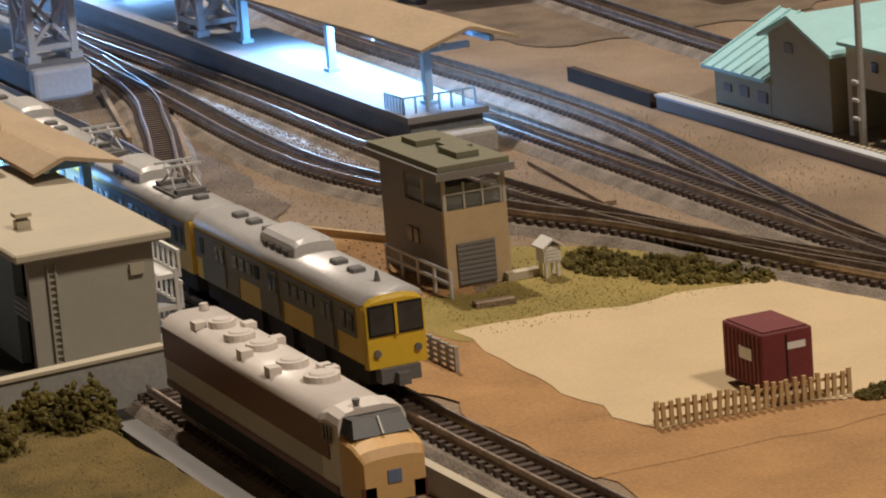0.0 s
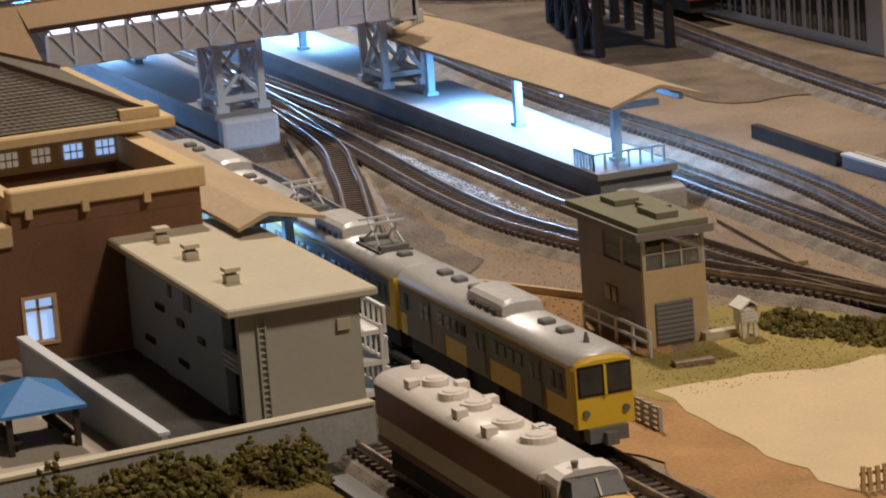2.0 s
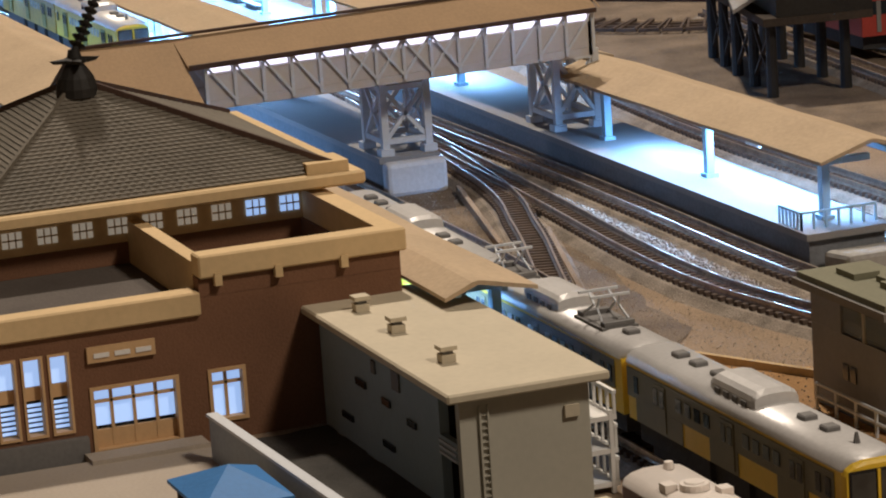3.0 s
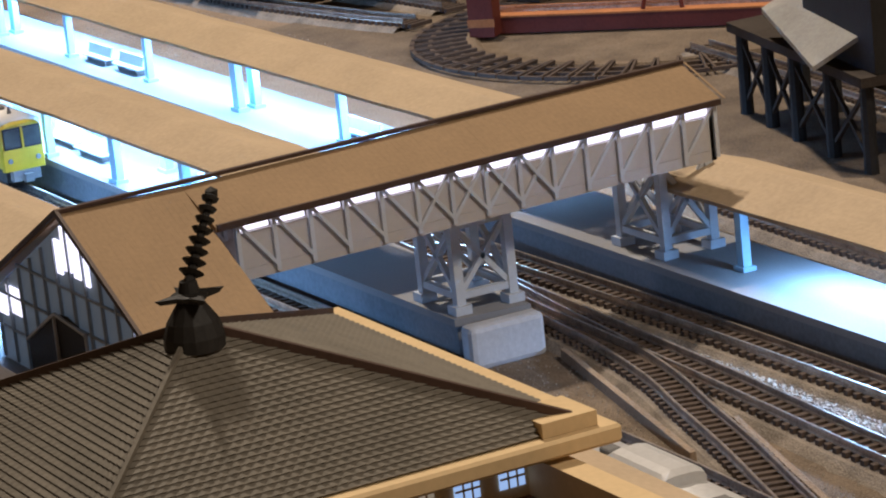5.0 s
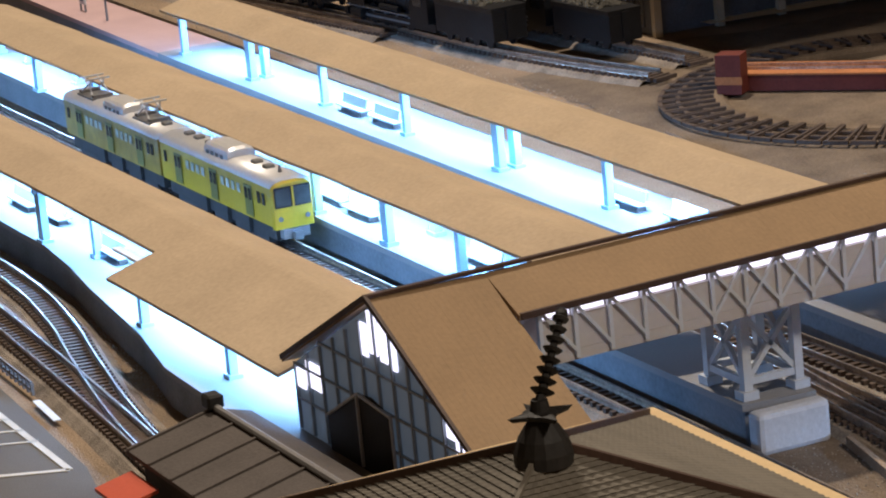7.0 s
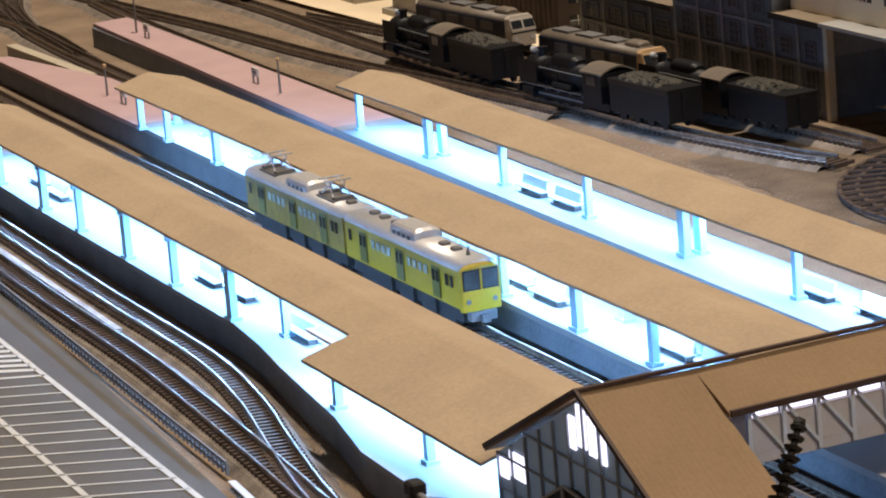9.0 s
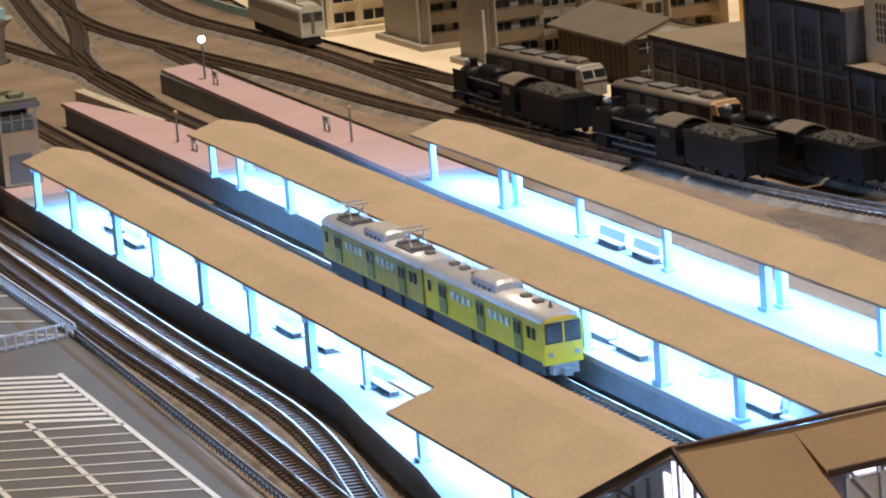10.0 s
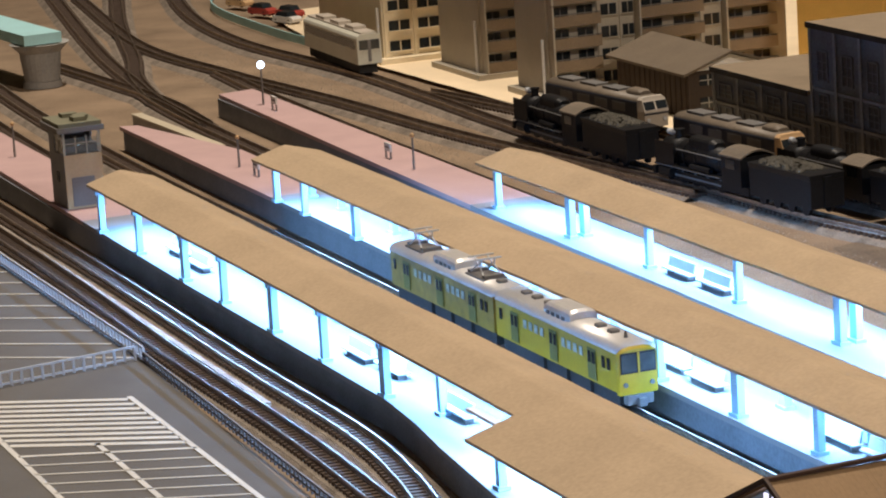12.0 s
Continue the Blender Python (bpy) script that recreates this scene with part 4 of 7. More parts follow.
# ---------- annex beside the station ----------
def annex():
    ob = thing("annex", 4.0, -1.5, 0, "two-storey grey annex with flat beige roof and open corner", "annex")
    x0, x1, y0, y1, h = 3.36, 4.60, -1.68, -1.28, 0.365
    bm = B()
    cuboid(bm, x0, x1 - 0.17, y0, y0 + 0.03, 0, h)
    part("side_wall", bm, M_ANNEXSHADE, ob, "grey side wall, shade in its colour")
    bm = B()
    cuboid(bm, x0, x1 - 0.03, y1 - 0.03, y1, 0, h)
    part("side_wall", bm, M_ANNEXSHADE, ob)
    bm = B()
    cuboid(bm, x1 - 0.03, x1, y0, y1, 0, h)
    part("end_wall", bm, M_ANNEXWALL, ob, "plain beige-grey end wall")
    bm = B()
    cuboid(bm, x0, x0 + 0.03, y0 + 0.031, y1 - 0.031, 0, h)
    part("end_wall", bm, M_ANNEXWALL, ob)
    bm = B()
    cuboid(bm, x0 + 0.031, x1 - 0.031, y0 + 0.031, y1 - 0.031, 0.17, 0.185)
    cuboid(bm, x1 - 0.19, x1 - 0.175, y0 + 0.031, y1 - 0.031, 0, h)
    part("inner_floor", bm, M_UNDER, ob, "dark inner floor and wall")
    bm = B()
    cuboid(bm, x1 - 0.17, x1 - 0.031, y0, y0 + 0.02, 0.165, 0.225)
    part("balcony_front", bm, M_ANNEXSHADE, ob)
    for k in range(3):
        bm = B()
        cuboid(bm, x1 - 0.168, x1 - 0.033, y0 - 0.006, y0 - 0.001, 0.17 + 0.018 * k, 0.178 + 0.018 * k)
        part("rail", bm, M_STEEL, ob)
    bm = B()
    cuboid(bm, x0 - 0.1, x1 + 0.05, y0 - 0.05, y1 + 0.05, h + 0.001, h + 0.03)
    soften(bm, 0.006)
    roof = part("roof", bm, M_ANNEXROOF, ob, "flat beige roof slab")
    for x in (3.52, 3.85, 4.28):
        bm = B()
        cuboid(bm, x - 0.022, x + 0.022, -1.612, -1.568, h + 0.031, h + 0.055)
        v = part("vent", bm, M_ANNEXROOF, roof, "small square roof vent")
        bm = B()
        cuboid(bm, x - 0.015, x + 0.015, -1.605, -1.575, h + 0.056, h + 0.066)
        part("neck", bm, M_GREYBOX, v)
        bm = B()
        cuboid(bm, x - 0.026, x + 0.026, -1.616, -1.564, h + 0.067, h + 0.08)
        part("cap", bm, M_ANNEXROOF, v)
    for x, z, w, hh in ((3.75, 0.215, 0.09, 0.022), (3.98, 0.205, 0.07, 0.022), (4.2, 0.19, 0.07, 0.02), (3.6, 0.075, 0.1, 0.02), (3.98, 0.07, 0.1, 0.02), (4.08, 0.275, 0.06, 0.06), (3.88, 0.285, 0.03, 0.04)):
        bm = B()
        cuboid(bm, x - w / 2, x + w / 2, y0 - 0.008, y0 - 0.001, z, z + hh)
        part("window", bm, M_GREYBOX if hh > 0.03 else M_GLASS, ob, "small dark slit window")
    bm = B()
    cuboid(bm, x1 + 0.001, x1 + 0.012, -1.36, -1.315, 0.265, 0.30)
    part("hatch", bm, M_ANNEXROOF, ob)
    bm = B()
    for y in (-1.62, -1.595):
        cuboid(bm, x1 + 0.004, x1 + 0.011, y - 0.003, y + 0.003, 0.02, 0.34)
    for k in range(15):
        cuboid(bm, x1 + 0.005, x1 + 0.009, -1.617, -1.598, 0.03 + 0.02 * k, 0.034 + 0.02 * k)
    part("ladder", bm, M_ANNEXWALL, ob)
    return ob


annex()


def outdoor_stairs():
    ob = thing("outdoor_stairs", 4.5, -1.2, 0, "pale stair landing with open railings behind the annex", "stairs")
    for z in (0.02, 0.12, 0.22):
        bm = B()
        cuboid(bm, 4.30, 4.56, -1.275, -1.18, z, z + 0.015)
        part("landing", bm, M_WHITE, ob)
        for k in range(6):
            bm = B()
            x = 4.305 + 0.049 * k
            cuboid(bm, x, x + 0.008, -1.188, -1.18, z + 0.0155, z + 0.075)
            part("baluster", bm, M_WHITE, ob)
        bm = B()
        cuboid(bm, 4.30, 4.56, -1.19, -1.178, z + 0.0755, z + 0.087)
        part("handrail", bm, M_WHITE, ob)
    for x in (4.30, 4.55):
        bm = B()
        cuboid(bm, x, x + 0.012, -1.205, -1.192, 0.0, 0.25)
        part("post", bm, M_WHITE, ob)


outdoor_stairs()


# ---------- signal boxes ----------
def signal_box():
    """Built round its own base, x 0.56 long, y 0.2 deep."""
    ob = thing("signal_box", 0, 0, 0, "grey and tan signal box with glazed upper floor", "signal box", "signal boxes")
    x0, x1, y0, y1, h = -0.26, 0.25, -0.113, 0.113, 0.372
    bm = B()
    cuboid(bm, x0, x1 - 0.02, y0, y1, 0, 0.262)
    part("lower_wall", bm, M_BOXSHADE, ob, "grey lower wall, shade in its colour")
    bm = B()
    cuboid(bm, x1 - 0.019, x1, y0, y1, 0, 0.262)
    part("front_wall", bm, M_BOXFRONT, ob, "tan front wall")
    bm = B()
    cuboid(bm, x0 + 0.02, x1 - 0.05, y0 + 0.02, y1 - 0.02, 0.27, 0.30)
    part("control_desk", bm, M_SHUTTER, ob)
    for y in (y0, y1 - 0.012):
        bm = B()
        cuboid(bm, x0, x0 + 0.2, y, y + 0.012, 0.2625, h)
        part("upper_wall", bm, M_BOXSHADE, ob)
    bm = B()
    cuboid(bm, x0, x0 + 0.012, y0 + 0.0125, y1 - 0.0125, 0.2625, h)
    part("upper_wall", bm, M_BOXSHADE, ob)
    for x, y in ((x1 - 0.012, y0), (x1 - 0.012, y1 - 0.012), (x1 - 0.17, y0)):
        bm = B()
        cuboid(bm, x, x + 0.012, y, y + 0.012, 0.2625, h)
        part("window_post", bm, M_ANNEXWALL, ob)
    for k in range(3):
        ya = y0 + 0.014 + k * 0.066
        bm = B()
        cuboid(bm, x1 - 0.008, x1 - 0.004, ya, ya + 0.062, 0.268, h - 0.03)
        p = part("window", bm, M_GLASSBOX, ob, "glass pane")
        bm = B()
        cuboid(bm, x1 - 0.0035, x1 + 0.002, ya + 0.058, ya + 0.064, 0.265, h - 0.02)
        cuboid(bm, x1 - 0.0035, x1 + 0.002, ya, ya + 0.0575, 0.315, 0.319)
        part("glazing_bar", bm, M_ANNEXWALL, p)
    for k in range(2):
        xa = x0 + 0.21 + k * 0.15
        bm = B()
        cuboid(bm, xa, xa + 0.135, y0 + 0.003, y0 + 0.007, 0.268, h - 0.02)
        part("window", bm, M_GLASSBOX, ob, "glass pane")
    bm = B()
    cuboid(bm, x0 - 0.06, x1 + 0.04, y0 - 0.035, y1 + 0.02, h + 0.001, h + 0.026)
    roof = part("roof", bm, M_SHUTTER, ob, "flat roof with olive top")
    bm = B()
    cuboid(bm, x0 - 0.045, x1 + 0.025, y0 - 0.022, y1 + 0.008, h + 0.0265, h + 0.046)
    part("roof_top", bm, M_BOXROOF, roof)
    for a, b, c, d in ((-0.2, -0.08, -0.05, 0.04), (0.05, 0.2, -0.03, 0.05), (-0.03, 0.1, 0.0, 0.075)):
        bm = B()
        cuboid(bm, a, b, c, d, h + 0.047, h + 0.066 + 0.004 * a)
        part("roof_hatch", bm, M_BOXROOF, roof)
    bm = B()
    cuboid(bm, x1 + 0.001, x1 + 0.006, y0 + 0.035, y1 - 0.055, 0.01, 0.15)
    d = part("shutter_door", bm, M_SHUTTER, ob, "grey roller shutter")
    for k in range(9):
        bm = B()
        cuboid(bm, x1 + 0.0065, x1 + 0.009, y0 + 0.037, y1 - 0.057, 0.015 + 0.016 * k, 0.024 + 0.016 * k)
        part("slat", bm, M_SHUTTER, d)
    for x in (-0.05, 0.0):
        bm = B()
        cuboid(bm, x, x + 0.035, y0 - 0.005, y0 - 0.001, 0.12, 0.17)
        part("window", bm, M_GLASS, ob)
    return ob


M_GLASSBOX = clear("signal_box_glass", (0.75, 0.8, 0.78))
sb = signal_box()
sb.matrix_basis = pose(4.255 * U, -0.143 * U, 0)
hut = copy_thing(sb, pose(-9.45 * U, -1.19 * U, 0.16 * U))
hut.scale = (0.62, 1.0, 1.2)
tagged(hut, "pale grey signal box standing on the platform", "signal box")


def box_fence():
    ob = thing("handrail", 4.4, -0.3, 0, "low tube handrail beside the signal box", "handrail")
    for z in (0.05, 0.09):
        bm = B()
        tube(bm, (4.1, -0.30, z), (4.62, -0.30, z), 0.006, seg=6)
        part("rail", bm, M_STEEL, ob)
    for k in range(5):
        bm = B()
        tube(bm, (4.1 + 0.13 * k, -0.30, 0), (4.1 + 0.13 * k, -0.30, 0.092), 0.006, seg=6)
        part("post", bm, M_STEEL, ob)


box_fence()


def weather_hut():
    ob = thing("instrument_hut", 4.56, 0.08, 0, "small white instrument hut on four legs", "hut")
    for x in (4.53, 4.59):
        for y in (0.05, 0.11):
            bm = B()
            cuboid(bm, x - 0.007, x + 0.007, y - 0.007, y + 0.007, 0, 0.075)
            part("leg", bm, M_WHITE, ob)
    bm = B()
    cuboid(bm, 4.518, 4.602, 0.038, 0.122, 0.0755, 0.15)
    part("body", bm, M_WHITE, ob)
    for k in range(4):
        bm = B()
        cuboid(bm, 4.603, 4.606, 0.045, 0.115, 0.085 + 0.016 * k, 0.095 + 0.016 * k)
        part("louvre", bm, M_WHITE, ob)
    bm = B()
    slab(bm, [(4.50, 0.08, 0.19), (4.62, 0.08, 0.19), (4.62, 0.135, 0.15), (4.50, 0.135, 0.15)], 0.01)
    slab(bm, [(4.50, 0.08, 0.19), (4.62, 0.08, 0.19), (4.62, 0.025, 0.15), (4.50, 0.025, 0.15)], 0.01)
    part("roof", bm, M_WHITE, ob)
    ob.matrix_basis = ob.matrix_basis @ Matrix.Scale(0.72, 4)


weather_hut()


# ---------- trains ----------
def car_section(x, w, z0, zs, zt):
    """Section of a car body with a rounded roof."""
    return [(x, -w, z0), (x, w, z0), (x, w, zs), (x, w * 0.93, zs + (zt - zs) * 0.45), (x, w * 0.72, zs + (zt - zs) * 0.8), (x, w * 0.35, zt), (x, -w * 0.35, zt), (x, -w * 0.72, zs + (zt - zs) * 0.8), (x, -w * 0.93, zs + (zt - zs) * 0.45), (x, -w, zs)]


def suburban_car(length, body, band, cab, roof_kit, label, group, low_panels):
    """A three-door electric car along x, front at +x, rail level at z 0.066."""
    ob = thing("railcar", 0, 0, 0, label, "railcar", group)
    L, w, z0, zs, zt = length / 2, 0.094, 0.175, 0.345, 0.385
    bm = B()
    cuboid(bm, -L, L - (0.012 if cab else 0), -w, w, z0, zs)
    body_ob = part("body", bm, body, ob)
    bm = B()
    secs = []
    for x in (-L - 0.002, L - 0.01):
        secs.append([(x, p[1], p[2]) for p in car_section(x, w + 0.002, zs - 0.002, zs + 0.004, zt)])
    loft(bm, secs)
    part("roof", bm, M_TROOF, ob, "silver grey roof", smooth=True)
    bm = B()
    cuboid(bm, -L + 0.03, L - 0.03, -w + 0.02, w - 0.02, 0.11, z0 - 0.001)
    for x in (-0.3, -0.05, 0.2):
        cuboid(bm, x, x + 0.16, -w + 0.004, w - 0.004, 0.1, z0 - 0.002)
    part("underframe", bm, M_UNDER, ob, "dark underfloor equipment")
    for s in (-1, 1):
        bx = s * (L - 0.24)
        bm = B()
        cuboid(bm, bx - 0.12, bx + 0.12, -0.075, 0.075, 0.085, 0.112)
        bogie = part("bogie", bm, M_UNDER, ob)
        for dx in (-0.07, 0.07):
            for y in (-0.052, 0.052):
                bm = B()
                tube(bm, (bx + dx, y - 0.008, 0.094), (bx + dx, y + 0.008, 0.094), 0.029, seg=14)
                part("wheel", bm, M_UNDER, bogie)
    # window band, doors and panels on both sides
    for s in (-1, 1):
        y = s * w
        ya, yb = (y - 0.003, y - 0.0005) if s < 0 else (y + 0.0005, y + 0.003)
        if band is not None:
            bm = B()
            cuboid(bm, -L + 0.002, L - 0.05, ya, yb, 0.245, zs - 0.012)
            part("window_band", bm, band, ob, "taupe band along the windows")
            for a, b in low_panels:
                bm = B()
                cuboid(bm, a, b, ya, yb, z0 + 0.002, 0.2445)
                part("lower_panel", bm, band, ob)
        yc, yd = (y - 0.006, y - 0.0033) if s < 0 else (y + 0.0033, y + 0.006)
        for x in (-L * 0.66, 0.0, L * 0.62):
            bm = B()
            cuboid(bm, x - 0.042, x + 0.042, yc, yd, z0 + 0.012, zs - 0.022)
            door = part("door", bm, M_TAUPE if band is not None else M_DOOR, ob, "double sliding door")
            for dx in (-0.021, 0.021):
                bm = B()
                cuboid(bm, x + dx - 0.013, x + dx + 0.013, yc - 0.002 if s < 0 else yd + 0.0003, yc - 0.0003 if s < 0 else yd + 0.002, 0.26, zs - 0.035)
                part("pane", bm, M_GLASS, door)
        for c in (-L * 0.33, L * 0.31):
            for k in range(4):
                x = c + (k - 1.5) * 0.062
                bm = B()
                cuboid(bm, x - 0.018, x + 0.018, yc, yd, 0.272, zs - 0.034)
                part("window", bm, M_GLASS if band is not None else M_TRAINLIT, ob)
        for x in (-L * 0.9, L * 0.80, L * 0.88):
            bm = B()
            cuboid(bm, x - 0.014, x + 0.014, yc, yd, 0.262, zs - 0.032)
            part("window", bm, M_GLASS, ob)
    if cab:
        xf = L - 0.012
        bm = B()
        secs = []
        for x, ww, zz in ((xf, w, zs + 0.012), (xf + 0.012, w * 0.98, zs + 0.008), (xf + 0.02, w * 0.94, zs)):
            secs.append([(x, p[1], p[2]) for p in car_section(x, ww, z0 - 0.012, zs - 0.012, zz + 0.012)])
        loft(bm, secs)
        face = part("cab_front", bm, cab, ob, "yellow cab front")
        bm = B()
        cuboid(bm, xf + 0.0205, xf + 0.0235, -w * 0.88, w * 0.88, 0.255, 0.345)
        part("black_mask", bm, M_BLACK, face)
        for s in (-1, 1):
            bm = B()
            cuboid(bm, xf + 0.024, xf + 0.026, s * 0.043 - 0.035, s * 0.043 + 0.035, 0.262, 0.337)
            part("windscreen", bm, M_WINDSCREEN, face)
            bm = B()
            tube(bm, (xf + 0.018, s * 0.062, 0.207), (xf + 0.027, s * 0.062, 0.207), 0.011, seg=10)
            part("headlight", bm, M_GREYBOX, face)
        bm = B()
        cuboid(bm, xf + 0.024, xf + 0.03, -0.004, 0.004, 0.256, 0.344)
        part("centre_post", bm, cab, face)
        bm = B()
        cuboid(bm, xf - 0.01, xf + 0.035, -0.06, 0.06, 0.12, 0.162)
        cuboid(bm, xf + 0.03, xf + 0.06, -0.018, 0.018, 0.115, 0.15)
        part("coupler", bm, M_GREYBOX, ob)
        bm = B()
        tube(bm, (L - 0.1, 0.0, zt), (L - 0.1, 0.0, zt + 0.03), 0.01, 0.004, 6)
        part("horn", bm, M_GREYBOX, ob)
    # roof equipment
    for kind, x in roof_kit:
        bm = B()
        if kind == "fan":
            cuboid(bm, x - 0.023, x + 0.023, -0.022, 0.022, zt - 0.004, zt + 0.014)
            soften(bm, 0.004)
            part("roof_fan", bm, M_GREYBOX, ob)
        elif kind == "cooler":
            loft(bm, [[(q, p[1], p[2]) for p in car_section(q, ww, zt - 0.02, zt + 0.012, zz)] for q, ww, zz in ((x - 0.14, 0.066, zt + 0.03), (x - 0.12, 0.07, zt + 0.042), (x + 0.12, 0.07, zt + 0.042), (x + 0.14, 0.066, zt + 0.03))])
            c = part("air_conditioner", bm, M_TROOF, ob, "rounded silver air conditioner")
            for k in range(4):
                bm = B()
                cuboid(bm, x - 0.1 + 0.055 * k, x - 0.07 + 0.055 * k, -0.074, -0.0705, zt - 0.012, zt + 0.006)
                part("grille", bm, M_GREYBOX, c)
        elif kind == "pantograph":
            cuboid(bm, x - 0.11, x + 0.11, -0.06, 0.06, zt - 0.006, zt + 0.004)
            p = part("pantograph_base", bm, M_GREYBOX, ob, "dark pantograph deck")
            for y in (-0.045, 0.045):
                for a, b in (((x - 0.08, y, zt + 0.01), (x, y * 0.8, zt + 0.055)), ((x, y * 0.8, zt + 0.055), (x - 0.05, y * 0.7, zt + 0.085)), ((x + 0.08, y, zt + 0.01), (x + 0.02, y * 0.8, zt + 0.05)), ((x + 0.02, y * 0.8, zt + 0.05), (x + 0.04, y * 0.7, zt + 0.085))):
                    bm = B()
                    bar(bm, a, b, 0.006)
                    part("arm", bm, M_STEEL, p)
            for dx in (-0.05, 0.04):
                bm = B()
                bar(bm, (x + dx, -0.065, zt + 0.086), (x + dx, 0.065, zt + 0.086), 0.008)
                part("collector", bm, M_STEEL, p)
            for dx in (-0.09, 0.09):
                bm = B()
                cuboid(bm, x + dx - 0.015, x + dx + 0.015, -0.05, 0.05, zt + 0.0045, zt + 0.018)
                part("insulator", bm, M_GREYBOX, p)
    return ob


M_DOOR = material("train_door_olive", (0.14, 0.13, 0.03), 0.5, vary=0.15)
M_TRAINLIT = material("pale_train_window", (0.42, 0.43, 0.36), 0.25, vary=0.3, bump=0.0, spec=0.5)
M_OLIVE = material("train_olive", (0.25, 0.165, 0.015), 0.45, vary=0.3, grain=20, big=14, bump=0.02, spec=0.5)

FRONT_KIT = (("fan", -0.5), ("fan", -0.38), ("fan", -0.24), ("cooler", -0.02), ("fan", 0.3), ("fan", 0.43))
PANTO_KIT = (("pantograph", -0.42), ("cooler", 0.0), ("pantograph", 0.36), ("fan", 0.55))
PANELS = ((-0.62, -0.30), (-0.12, 0.06), (0.3, 0.48))
# yellow and taupe train on its way out of the station
lead = suburban_car(1.36, M_YELLOW, M_TAUPE, M_YELLOW, FRONT_KIT, "yellow and taupe electric railcar with yellow cab front", "cars of the yellow and taupe train", PANELS)
lead.matrix_basis = pose(5.09 * U, -0.98 * U, 0)
mid = suburban_car(1.36, M_YELLOW, M_TAUPE, None, PANTO_KIT, "yellow and taupe electric railcar with two roof pantographs", "cars of the yellow and taupe train", PANELS)
mid.matrix_basis = pose(3.70 * U, -0.985 * U, 0)
tail = suburban_car(1.36, M_YELLOW, M_TAUPE, None, FRONT_KIT, "yellow and taupe electric railcar under the station canopy", "cars of the yellow and taupe train", PANELS)
tail.matrix_basis = pose(2.31 * U, -0.962 * U, 0, 0, 0, -1.3)
# lemon yellow train standing between the platforms
lead2 = suburban_car(1.31, M_LIME, None, M_LIME, FRONT_KIT, "lemon yellow electric railcar standing at the platform", "cars of the lemon yellow train", ())
lead2.matrix_basis = pose(-4.155 * U, -0.412 * U, 0)
rear2 = suburban_car(1.31, M_OLIVE, None, None, PANTO_KIT, "dull olive-yellow electric railcar with two raised pantographs", "cars of the lemon yellow train", ())
rear2.matrix_basis = pose(-5.495 * U, -0.412 * U, 0)


